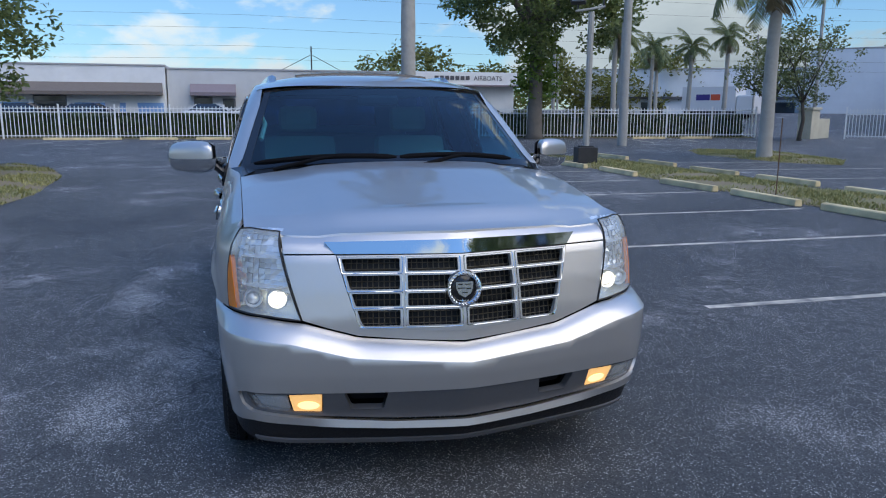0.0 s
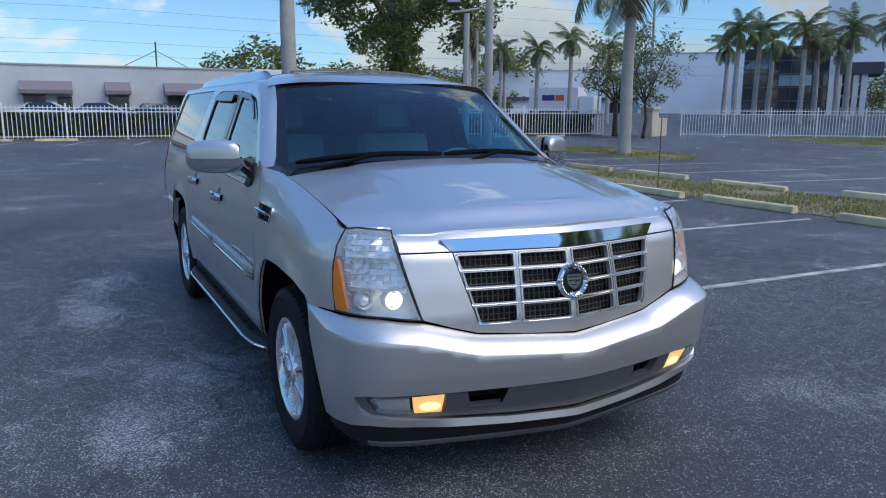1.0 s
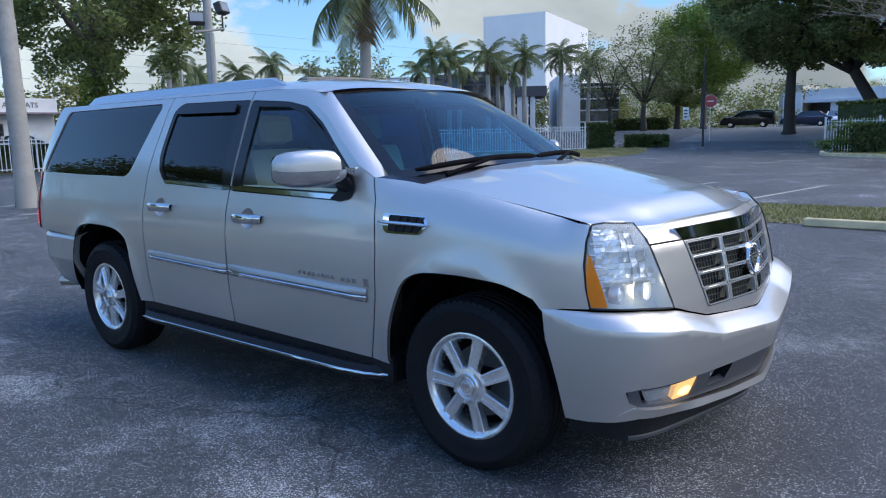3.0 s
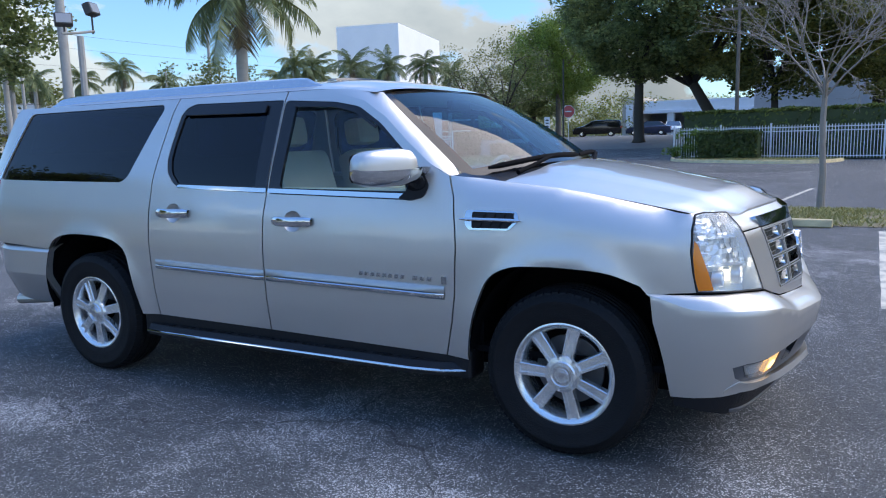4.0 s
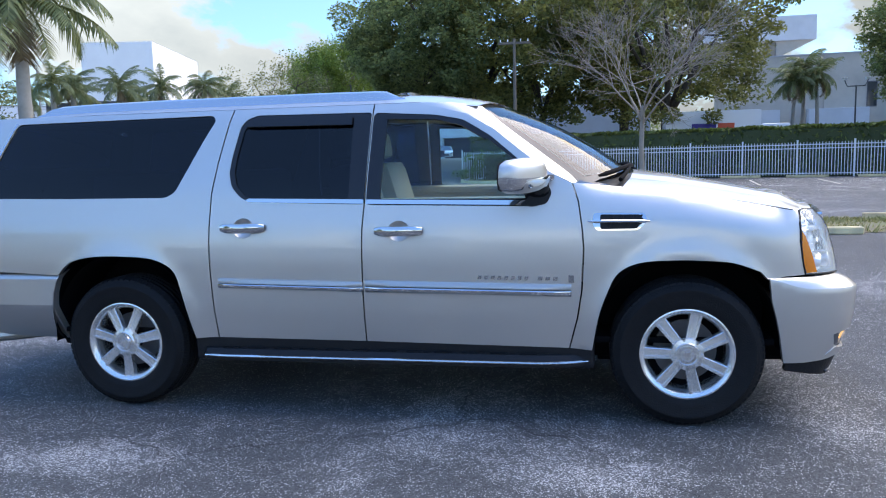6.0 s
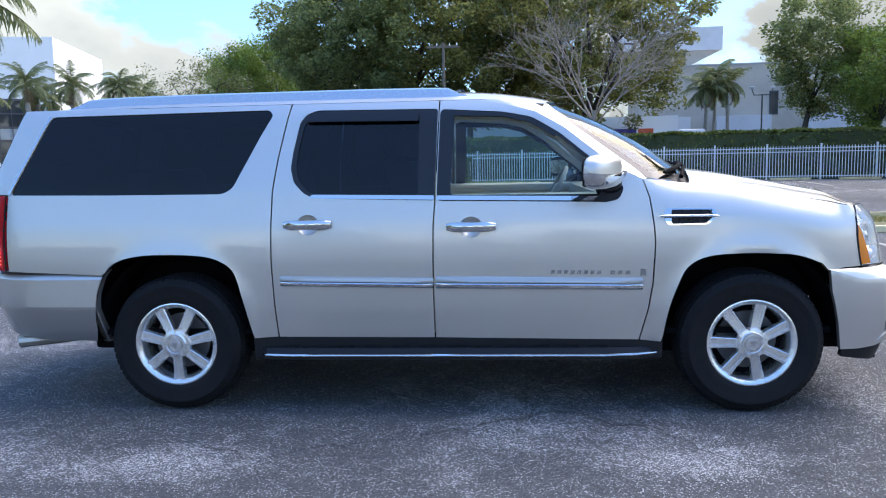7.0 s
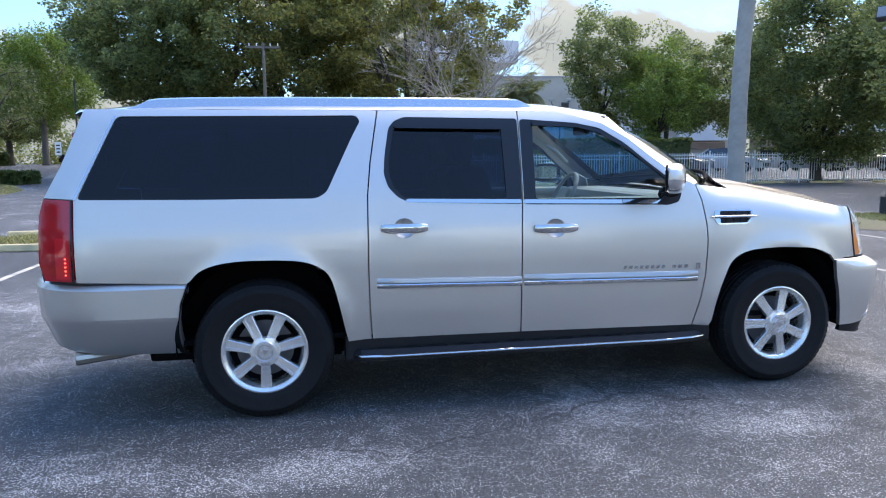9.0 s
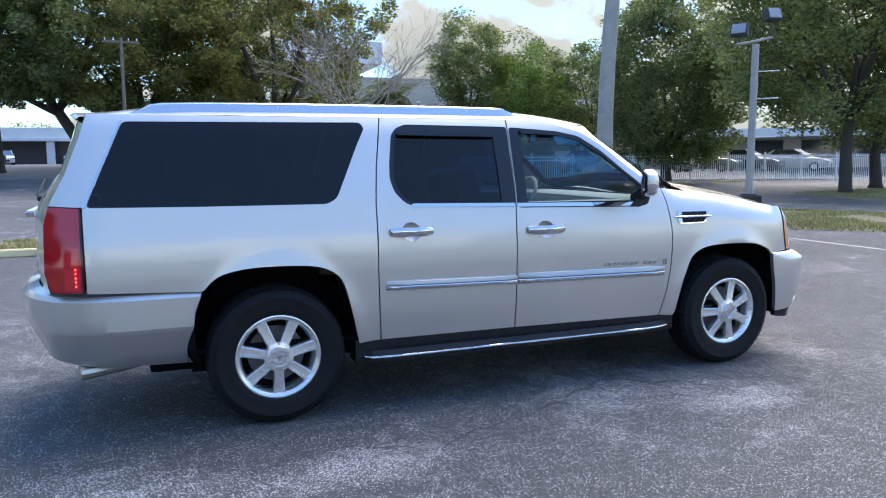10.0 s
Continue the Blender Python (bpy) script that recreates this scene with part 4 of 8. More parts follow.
LAMP_IN, LAMP_LOW = abs(flank(2.442, 1.147)[1]), abs(flank(2.484, 1.066)[1])
spread = sorted(set([round(k, 4) for k in np.linspace(0, 1, 21)] + [LAMP_IN / 0.857, LAMP_LOW / 0.857, (LAMP_IN + LAMP_LOW) / 1.714]))
across = [-b for b in spread[:0:-1]] + spread
rows = [[bonnet_point(a, b) for b in across] for a in np.linspace(0, 1, 30)]
top = rows[-1]
low = []
for p in top:
    z = float(np.interp(abs(p[1]), [0.0, LAMP_LOW, LAMP_IN, 0.857], [1.064, 1.066, 1.149, 1.151]))
    low.append(min(z, p[2] - 0.002))
for k in (0.12, 0.35, 0.68, 1.0):
    row = []
    for p, z1 in zip(top, low):
        z = p[2] + (z1 - p[2]) * k
        x = face_x(p[1], z)
        hold = smoothstep(0.0, 0.5, k) if p[2] - z1 > 0.03 else 0.0
        row.append((p[0] + (x - p[0]) * hold + 0.004 * math.sin(math.pi * k) * hold, p[1], z))
    rows.append(row)
rows.append([(p[0] - 0.03, p[1] * 0.995, p[2] - 0.002) for p in rows[-1]])
loft("bonnet", rows, PAINT, suv, "silver bonnet with a raised centre", flip=True)


# front face between the lamps, and the grille


def both(s, z):
    """The whole nose: s beyond the middle runs on to the other side."""
    p = flank(s if s <= NOSE else 2 * NOSE - s, z)
    return p if s <= NOSE else (p[0], -p[1], p[2])


def bumper_both(s, z):
    p = front_bumper_skin(s if s <= NOSE else 2 * NOSE - s, z)
    return p if s <= NOSE else (p[0], -p[1], p[2])


def mirrored(half):
    return half + [(2 * NOSE - s, z) for s, z in half[::-1] if s < NOSE - 1e-6]


SEAM = [(2.580, 0.797), (2.68, 0.768), (2.79, 0.737), (3.0, 0.718), (3.2, 0.708)]
outline = mirrored([(2.488, 1.060), (2.578, 0.806)] + [(s, z + 0.004) for s, z in SEAM[1:]])
hole = mirrored([(2.694, 1.0625), (2.786, 0.800), (2.81, 0.780), (3.2, 0.752)])
panel("front_panel", outline, both, PAINT, suv, holes=[hole], res=0.04, label="silver panel round the grille")
grille = panel("grille", mirrored([(2.69, 1.068), (2.782, 0.796), (2.81, 0.774), (3.2, 0.746)]), both, BLACK_PLASTIC, suv, out=-0.05, depth=0, res=0.06, label="egg-crate grille with chrome bars")


def bar_face(s, z):
    """The chrome bar stands steeper than the nose behind it."""
    p = both(s, 1.070)
    return (p[0] - 0.27 * (z - 1.070), p[1], z)


panel("top_bar", [(3.2, 1.118)] + mirrored([(2.650, 1.112), (2.690, 1.064), (3.2, 1.062)]), bar_face, CHROME, grille, out=0.006, depth=0.04, res=0.05, label="wide chrome bar")
ROWS = [1.050, 0.983, 0.912, 0.846, 0.768]
cells = []
for r in range(4):
    za, zb = ROWS[r] - 0.003, ROWS[r + 1] + 0.013
    for c in range(4):
        edge_a = 2.700 + (1.058 - za) * 0.33 + 0.012
        edge_b = 2.700 + (1.058 - zb) * 0.33 + 0.012
        cols = ((edge_a, edge_b, 2.951, 2.951), (2.979, 2.979, 3.184, 3.184))
        a0, b0, a1, b1 = cols[c] if c < 2 else tuple(2 * NOSE - q for q in (cols[3 - c][2], cols[3 - c][3], cols[3 - c][0], cols[3 - c][1]))
        cells.append([(a0, za), (b0, zb), (b1, zb), (a1, za)])
for cell in cells:
    # the chrome surround of an opening, leaning inwards, and the wire mesh behind it
    lp = dense(rounded(cell, 0.006, 2), 0.05)
    mid = (sum(p[0] for p in lp) / len(lp), sum(p[1] for p in lp) / len(lp))
    outer, innr, back = [], [], []
    for p in lp:
        q = (mid[0] + (p[0] - mid[0]) * 1.0, mid[1] + (p[1] - mid[1]) * 1.0)
        o = (mid[0] + (p[0] - mid[0]) * 1.0 + math.copysign(0.010, p[0] - mid[0]), mid[1] + (p[1] - mid[1]) + math.copysign(0.008, p[1] - mid[1]))
        f0, f1 = both(*o), both(*q)
        outer.append((f0[0] + 0.004, f0[1], f0[2]))
        innr.append((f1[0] + 0.001, f1[1], f1[2]))
        back.append((f1[0] - 0.042, f1[1], f1[2]))
    cl = [x + x[:1] for x in (outer, innr, back)]
    loft("chrome_cell", cl, CHROME, grille, flip=False)
bars = mirrored([(2.700, 1.058), (2.790, 0.796), (2.815, 0.772), (3.2, 0.752)])
panel("nose_backing", mirrored([(2.26, 1.10), (2.26, 0.55), (3.2, 0.55)]), both, UNDERSIDE, suv, out=-0.105, depth=0, res=0.08)
panel("grille_frame", bars, both, SATIN, grille, holes=[dense(rounded([(mx + (x - mx) * 0.985 + 0, z) for x, z in c for mx in [sum(q[0] for q in c) / 4]], 0.006, 2), 0.05) for c in cells], out=0.003, depth=0.02, res=0.05, label="satin grille frame")
v, f = [], []
for i in range(45):
    s = 2.72 + i * (0.96 / 44)
    z0, z1 = 0.765, 1.056
    if s < 2.80:
        z0 = max(z0, 1.058 - (s - 2.70) / 0.33)
    if s > 3.60:
        z0 = max(z0, 1.058 - (2 * NOSE - s - 2.70) / 0.33)
    p = [both(s, z0 + (z1 - z0) * k / 4) for k in range(5)]
    tube(v, f, [(q[0] - 0.036, q[1], q[2]) for q in p], [0.0026] * 5, 4, False)
for i in range(12):
    z = 0.780 + i * 0.0242
    cut = 2.715 + max(0, (1.05 - z)) * 0.33
    p = [both(s, z) for s in np.linspace(cut, 2 * NOSE - cut, 13)]
    tube(v, f, [(q[0] - 0.034, q[1], q[2]) for q in p], [0.0024] * 13, 4, False)
mesh_object("grille_mesh", v, f, MESH_METAL, grille, "fine dark wire mesh")
# round emblem, drawn plain
ec = Vector(both(3.2, 0.922)) + Vector((0.0, 0, 0))
em = Matrix.Translation(ec) @ Euler((0, radians(82), 0)).to_matrix().to_4x4()
badge = lathe("emblem", [(0.060, -0.045), (0.072, -0.020), (0.077, 0.002), (0.072, 0.013), (0.060, 0.014), (0.052, 0.005)], CHROME, grille, "round chrome emblem", m=em)
for k in range(28):
    t = 2 * math.pi * k / 28
    a = em @ Vector((0.061 * math.cos(t), 0.061 * math.sin(t), 0.014))
    b = em @ Vector((0.070 * math.cos(t + 0.16), 0.070 * math.sin(t + 0.16), 0.012))
    tube_part("wreath_leaf", [a, (a + b) / 2 + Vector((0.004, 0, 0)), b], [0.002, 0.0035, 0.0015], CHROME, badge, sides=6)
lathe("emblem_disc", [(0.0, 0.011), (0.030, 0.009), (0.053, 0.004), (0.053, -0.01)], BLACK_GLOSS, badge, m=em)


def crest(name, shape, lift, mat, label=""):
    """A flat raised plate on the emblem: points are (across, up)."""
    v = [em @ Vector((-z, y, lift)) for y, z in shape] + [em @ Vector((-z, y, lift - 0.005)) for y, z in shape]
    n = len(shape)
    mesh_object(name, v, [tuple(range(n))[::-1]] + [(k, (k + 1) % n, n + (k + 1) % n, n + k) for k in range(n)], mat, badge, label, smooth=False)


crest("shield", [(-0.037, 0.028), (0.037, 0.028), (0.036, 0.004), (0.026, -0.020), (0.0, -0.036), (-0.026, -0.020), (-0.036, 0.004)], 0.014, LETTER, "plain silver shield")
for y, z, w, h in ((-0.017, 0.016, 0.022, 0.005), (0.015, 0.016, 0.026, 0.004), (-0.012, 0.001, 0.030, 0.004), (0.017, -0.003, 0.020, 0.006), (0.0, -0.018, 0.022, 0.004)):
    crest("dark_bar", [(y - w / 2, z + h), (y + w / 2, z + h), (y + w / 2, z), (y - w / 2, z)], 0.0155, BLACK_GLOSS)

# head lamps
for sign in (1, -1):
    lamp = [(2.217, 0.824), (2.204, 0.91), (2.202, 0.995), (2.214, 1.085), (2.246, 1.150), (2.300, 1.156), (2.442, 1.147), (2.462, 1.10), (2.480, 1.058), (2.572, 0.806), (2.45, 0.819), (2.32, 0.823)]
    hl = panel("headlight", lamp, flank, FROSTED, suv, out=-0.085, depth=0.0, sign=sign, res=0.05, label="tall clear headlamp, lit")
    rim = [flank(*p) for p in lamp]
    deep = []
    for p in lamp:
        a = Vector(flank(*p))
        n = (Vector(flank(p[0] + 1e-3, p[1])) - a).cross(Vector(flank(p[0], p[1] + 1e-3)) - a).normalized()
        deep.append(a - n * 0.085)
    loft("reflector", [[(q[0], q[1] * sign, q[2]) for q in rim + rim[:1]], [(q[0], q[1] * sign, q[2]) for q in deep + deep[:1]]], FROSTED, hl, "bright reflector housing")
    for z0 in (0.85, 0.895, 0.94, 0.985, 1.03, 1.075, 1.12):
        ribs = [flank(2.235 + 0.012 * k, z0 - 0.001 * k) for k in range(5)]
        tube_part("reflector_rib", [(p[0] - 0.02, (p[1] + 0.02) * sign, p[2]) for p in ribs], 0.006, FROSTED, hl, sides=6)
    # reflector facets, each tipped a little its own way
    rng = random.Random(7)
    v, f = [], []
    for r in range(11):
        for c in range(9):
            z0 = 0.905 + 0.0225 * r
            s0 = 2.262 + 0.0285 * c - 0.12 * (z0 - 0.905) * (c / 9)
            if not inside(lamp, s0 + 0.013, z0 + 0.01):
                continue
            n0 = len(v)
            bowl = 0.030 + 0.034 * (1 - abs(c - 4.5) / 4.5)
            for ds, dz in ((0, 0), (0.027, 0), (0.027, 0.021), (0, 0.021)):
                p = flank(s0 + ds, z0 + dz)
                k = bowl + rng.uniform(-0.007, 0.007)
                v.append((p[0] - k, (p[1] + k * 0.35) * sign, p[2]))
            f.append((n0, n0 + 1, n0 + 2, n0 + 3) if sign > 0 else (n0 + 3, n0 + 2, n0 + 1, n0))
    mesh_object("reflector_facets", v, f, FACET, hl, "bright faceted reflector", smooth=False)
    for z0 in (0.928, 1.045):
        q = [flank(s, z0) for s in np.linspace(2.28, 2.50 - 0.3 * (z0 - 0.928), 7)]
        loft("reflector_shelf", [[(p[0] - 0.014, (p[1] + 0.006) * sign, p[2]) for p in q], [(p[0] - 0.07, (p[1] + 0.04) * sign, p[2] + 0.008) for p in q]], FROSTED, hl)
    for s, z, r, mt in ((2.465, 0.880, 0.029, LAMP_LIT), (2.355, 0.872, 0.026, FACET)):
        c = flank(s, z)
        m = Matrix.Translation((c[0] - 0.050, (c[1] + 0.015) * sign, c[2])) @ Euler((0, radians(90), 0)).to_matrix().to_4x4()
        lathe("projector", [(r * 1.45, -0.02), (r * 1.45, 0.016), (r * 1.30, 0.022), (r * 1.05, 0.004)], FACET, hl, m=m, sides=24)
        lathe("lamp_bulb", [(r * math.sin(a), 0.030 * math.cos(a) - 0.008) for a in np.linspace(0.02, math.pi / 2, 7)], mt, hl, m=m, sides=24)
    panel("side_marker", [(2.216, 1.042), (2.207, 0.97), (2.211, 0.88), (2.222, 0.830), (2.282, 0.832), (2.266, 0.90), (2.246, 0.97), (2.230, 1.022)], flank, AMBER, hl, out=0.005, depth=0.02, sign=sign, res=0.04, label="amber side marker")
    panel("lens", lamp, flank, GLASS_LAMP, hl, out=0.003, depth=0.004, sign=sign, res=0.04, label="clear lamp lens")
    edge = [flank(*p) for p in dense(lamp, 0.03)]
    tube_part("lamp_seal", [(p[0] + 0.001, (p[1] - 0.001) * sign, p[2]) for p in edge + edge[:1]], 0.0042, BLACK_PLASTIC, hl, sides=6, label="thin black seal")

# front bumper with its intake, fog lamps and lower strips
def bumper_s(x, z):
    """The running length at which the bumper's skin reaches x on its side."""
    p, l = plan(z, True)
    return BEND + float(np.interp(x, p[:30, 0], l[:30])) / l[-1] * (NOSE - BEND)


def bump_profile(s, z):
    """The bumper's face, and above it the ledge that leans back to the seam, lower towards the middle."""
    r = min(s, 2 * NOSE - s)
    seam = float(np.interp(r, [2.0, 2.42, 2.58, 2.79, 3.2], [0.815, 0.815, 0.797, 0.737, 0.708]))
    edge = seam - 0.058 * smoothstep(1.98, 2.20, r)
    face_z = min(0.70, edge)
    if z <= edge:
        p = bumper_both(s, min(z, 0.70))
        return (p[0], p[1], z)
    u = min(1.0, (z - edge) / max(0.001, seam - edge)) ** 1.25
    a, b = bumper_both(s, face_z), both(s, seam)
    return (a[0] + (b[0] - a[0]) * u, a[1] + (b[1] - a[1]) * u, z)


def seam_at(s):
    return float(np.interp(min(s, 2 * NOSE - s), [2.0, 2.42, 2.58, 2.79, 3.2], [0.812, 0.812, 0.794, 0.734, 0.705]))


def ledge_at(s):
    """Height of the soft edge between the bumper's face and its ledge."""
    return seam_at(s) - 0.058 * smoothstep(1.98, 2.20, min(s, 2 * NOSE - s))


S0 = bumper_s(2.037, 0.79)
ledge_s = [float(q) for q in np.linspace(S0, NOSE, 40)]
top_line = [(q, ledge_at(q)) for q in ledge_s]
# body-colour skin: whole face above the intake, and its corners
skin_low = [(3.2, 0.531), (2.9, 0.526), (2.7, 0.526), (2.53, 0.528), (2.38, 0.520), (2.325, 0.505), (2.345, 0.450), (2.385, 0.430), (2.395, 0.385), (2.30, 0.368), (2.20, 0.358)] + [(bumper_s(x, z), z) for x, z in ((2.136, 0.356), (2.124, 0.43), (2.108, 0.52), (2.090, 0.60), (2.065, 0.69))]
bumper = panel("front_bumper", top_line + [(2 * NOSE - s, z) for s, z in top_line[::-1][1:]] + [(2 * NOSE - s, z) for s, z in skin_low[::-1][:-1]] + skin_low, bump_profile, PAINT, suv, res=0.03, depth=0.03, label="silver front bumper")
ledge = []
for q in ledge_s + [2 * NOSE - k for k in ledge_s[::-1][1:]]:
    a, b, m = Vector(bumper_both(q, min(0.70, ledge_at(q)))), Vector(both(q, seam_at(q))), Vector((0, 0, 1))
    a.z, b.z = ledge_at(q), seam_at(q)
    ledge.append([a.lerp(b, u) + m * 0.010 * math.sin(math.pi * u) * smoothstep(0.0, 0.04, seam_at(q) - ledge_at(q)) for u in (0, 0.08, 0.2, 0.4, 0.6, 0.8, 1.0)])
loft("bumper_ledge", ledge, PAINT, bumper)
intake = [(2.33, 0.508), (2.38, 0.522), (2.53, 0.530), (2.9, 0.528), (3.2, 0.533)]
intake_low = [(3.2, 0.386), (2.92, 0.388), (2.66, 0.404), (2.54, 0.412), (2.39, 0.428), (2.345, 0.450)]
fog_hole = rounded([(2.37, 0.508), (2.67, 0.516), (2.66, 0.420), (2.55, 0.424), (2.40, 0.440)], 0.01)
duct = rounded([(2.745, 0.520), (2.905, 0.520), (2.885, 0.436), (2.765, 0.436)], 0.012)
ring = intake + [(2 * NOSE - s, z) for s, z in intake[::-1][1:]] + [(2 * NOSE - s, z) for s, z in intake_low[::-1][:-1]] + intake_low
flip2 = [[(2 * NOSE - s, z) for s, z in h[::-1]] for h in (fog_hole, duct)]
panel("lower_intake", ring, bumper_both, GREY_PLASTIC, bumper, holes=[fog_hole, duct] + flip2, out=-0.012, depth=0.03, res=0.05, label="grey lower intake panel")
for h in (duct, flip2[1]):
    panel("duct", h, bumper_both, BLACK_PLASTIC, bumper, out=-0.07, depth=0, res=0.05, label="black air duct")
    rim = [bumper_both(*p) for p in h]
    loft("duct_wall", [[(p[0] - 0.012, p[1], p[2]) for p in rim + rim[:1]], [(p[0] - 0.07, p[1] * 0.98, p[2]) for p in rim + rim[:1]]], BLACK_PLASTIC, bumper)
for h, side in ((fog_hole, 1), (flip2[0], -1)):
    panel("fog_housing", h, bumper_both, BLACK_GLOSS, bumper, out=-0.045, depth=0, res=0.05)
    q = [(2.547, 0.509), (2.664, 0.512), (2.653, 0.424), (2.550, 0.427)]
    q = q if side > 0 else [(2 * NOSE - s, z) for s, z in q[::-1]]
    fl = panel("fog_light", rounded(q, 0.006), bumper_both, FOG_LIT, bumper, out=-0.016, depth=0.03, res=0.05, label="lit amber-white fog lamp")
    mid = (sum(p[0] for p in q) / 4 + 0.006 * side, sum(p[1] for p in q) / 4 - 0.012)
    panel("fog_bulb", [(mid[0] + 0.040 * math.cos(t), mid[1] + 0.020 * math.sin(t)) for t in np.linspace(0, 2 * math.pi, 14, endpoint=False)], bumper_both, FOG_BULB, fl, out=-0.013, depth=0.003, res=0.03, label="bright warm bulb")
    rest = [(2.385, 0.502), (2.535, 0.508), (2.538, 0.428), (2.42, 0.440)]
    rest = rest if side > 0 else [(2 * NOSE - s, z) for s, z in rest[::-1]]
    panel("corner_lens", rounded(rest, 0.008), bumper_both, GLASS_LAMP, bumper, out=-0.012, depth=0, res=0.05)
    panel("corner_reflector", rounded(rest, 0.008), bumper_both, SATIN, bumper, out=-0.032, depth=0, res=0.05)


def strip_poly(top, low):
    return top + [(2 * NOSE - s, z) for s, z in top[::-1][1:]] + [(2 * NOSE - s, z) for s, z in low[:-1]] + low[::-1]


CHIN = bumper_s(2.15, 0.35)


def lip_face(s, z):
    """The lower lip slopes forward, so that it faces the sky."""
    p = bumper_both(s, z)
    return (p[0] + 0.55 * (0.405 - z) * smoothstep(2.50, 2.72, min(s, 2 * NOSE - s)), p[1], p[2])


panel("lower_strip", strip_poly([(2.31, 0.400), (2.36, 0.436), (2.40, 0.427), (2.54, 0.411), (2.66, 0.402), (2.92, 0.386), (3.2, 0.384)], [(2.31, 0.386), (2.36, 0.388), (2.40, 0.385), (2.54, 0.376), (2.66, 0.368), (2.92, 0.357), (3.2, 0.354)]), lip_face, PAINT, bumper, out=0.004, depth=0.04, res=0.05, label="silver lower lip")
panel("chin", strip_poly([(CHIN, 0.352), (2.29, 0.362), (2.36, 0.385), (2.54, 0.374), (2.92, 0.355), (3.2, 0.352)], [(CHIN, 0.310), (2.30, 0.280), (2.38, 0.265), (2.54, 0.255), (2.92, 0.248), (3.2, 0.248)]), bumper_both, BLACK_PLASTIC, bumper, out=-0.012, depth=0.03, res=0.05, label="black chin spoiler")
panel("chin_trim", strip_poly([(2.36, 0.296), (2.54, 0.285), (2.92, 0.280), (3.2, 0.280)], [(2.37, 0.276), (2.54, 0.264), (2.92, 0.258), (3.2, 0.258)]), bumper_both, GREY_PLASTIC, bumper, out=-0.004, depth=0.01, res=0.05)

# rear bumper
for sign in (1, -1):
    rbp = [(-2.062, 0.818), (-2.105, 0.700), (-2.118, 0.591), (-2.114, 0.48), (-2.085, 0.392), (-2.5, 0.405), (-2.9, 0.44), (-3.6, 0.46), (-3.6, 0.838), (-2.7, 0.838)]
    fore = sorted((z, x) for x, z in rbp[:5])
    foot = sorted(rbp[4:8])
    along = list(np.linspace(0, 1, 46))
    rows = []
    for z in list(np.linspace(0.0, 1.0, 5)) + [0.535, 0.604, 0.612, 0.628, 0.70, 0.765, 0.790, 0.803, 0.818, 0.838]:
        row = []
        for k in along:
            base = z if len(rows) >= 5 else 0.47
            front = float(np.interp(base, [q[0] for q in fore], [q[1] for q in fore]))
            s = front + (-3.6 - front) * k
            low = float(np.interp(s, [q[0] for q in foot], [q[1] for q in foot]))
            p = rear_bumper_skin(s, z if len(rows) >= 5 else low + (0.47 - low) * z)
            row.append((p[0], p[1] * sign, p[2]))
        # the front edge is folded inwards
        rows.append([(row[0][0] + 0.010, row[0][1] + 0.045 * sign, row[0][2]), (row[0][0] + 0.004, row[0][1] + 0.004 * sign, row[0][2])] + row)
    rows.insert(0, [(p[0] + 0.02, p[1] - math.copysign(0.03, p[1]), p[2] + 0.004) for p in rows[0]])
    rear = loft("rear_bumper", rows, PAINT, suv, "silver rear bumper", flip=sign > 0)
    rear.data.set_sharp_from_angle(angle=radians(17))
    edge = [rear_bumper_skin(x, z) for x, z in [(-2.02, 0.90)] + rbp[:5] + [(-2.08, 0.36)]]
    loft("bumper_liner", [[(p[0] + 0.006, (p[1] + 0.014) * sign, p[2]) for p in edge], [(p[0] - 0.01, (p[1] + 0.10) * sign, p[2]) for p in edge], [(p[0] - 0.02, -0.54 * sign, p[2]) for p in edge]], UNDERSIDE, suv)
    if sign > 0:
        tube_part("exhaust_pipe", [(-2.10, -0.60, 0.41), (-2.36, -0.70, 0.395), (-2.50, -0.76, 0.389), (-2.70, -0.84, 0.384), (-2.705, -0.842, 0.384), (-2.58, -0.80, 0.387)], [0.028, 0.032, 0.036, 0.039, 0.034, 0.030], STEEL, suv, label="bright exhaust tip")

# underside and wheel housings
box_part("chassis", -2.35, 2.30, -0.62, 0.62, 0.28, 0.44, UNDERSIDE, suv, 0.03, "dark underside")
for x in (-1.651, 1.651):
    tube_part("axle", [(x, -0.75, 0.385), (x, 0.75, 0.385)], 0.06, UNDERSIDE, suv)
    for sign in (1, -1):
        rows = []
        for t in np.linspace(-0.02, math.pi + 0.02, 24):
            cx, cz = x + 0.495 * math.cos(t), 0.40 + 0.545 * math.sin(t)
            rows.append([(cx, sign * -0.945, cz), (cx, sign * -0.55, cz)])
        loft("wheel_housing", rows, UNDERSIDE, suv)
        lip = [flank(px_, pz_) for px_, pz_ in (ARCH_F if x > 0 else ARCH_R)]
        loft("arch_liner", [[(x + (p[0] - x) * 0.990, (p[1] + 0.002) * sign, 0.40 + (p[2] - 0.40) * 0.990) for p in lip], [(x + (p[0] - x) * 1.13, (p[1] + 0.09) * sign, 0.40 + (p[2] - 0.40) * 1.10) for p in lip]], UNDERSIDE, suv)
        box_part("wheel_housing_wall", x - 0.46, x + 0.46, sign * -0.56, sign * -0.54, 0.25, 0.93, UNDERSIDE, suv)
box_part("floor_pan", -2.30, 2.10, -0.90, 0.90, 0.44, 0.47, UNDERSIDE, suv)
box_part("firewall", 1.15, 1.19, -0.85, 0.85, 0.47, 1.26, UNDERSIDE, suv)


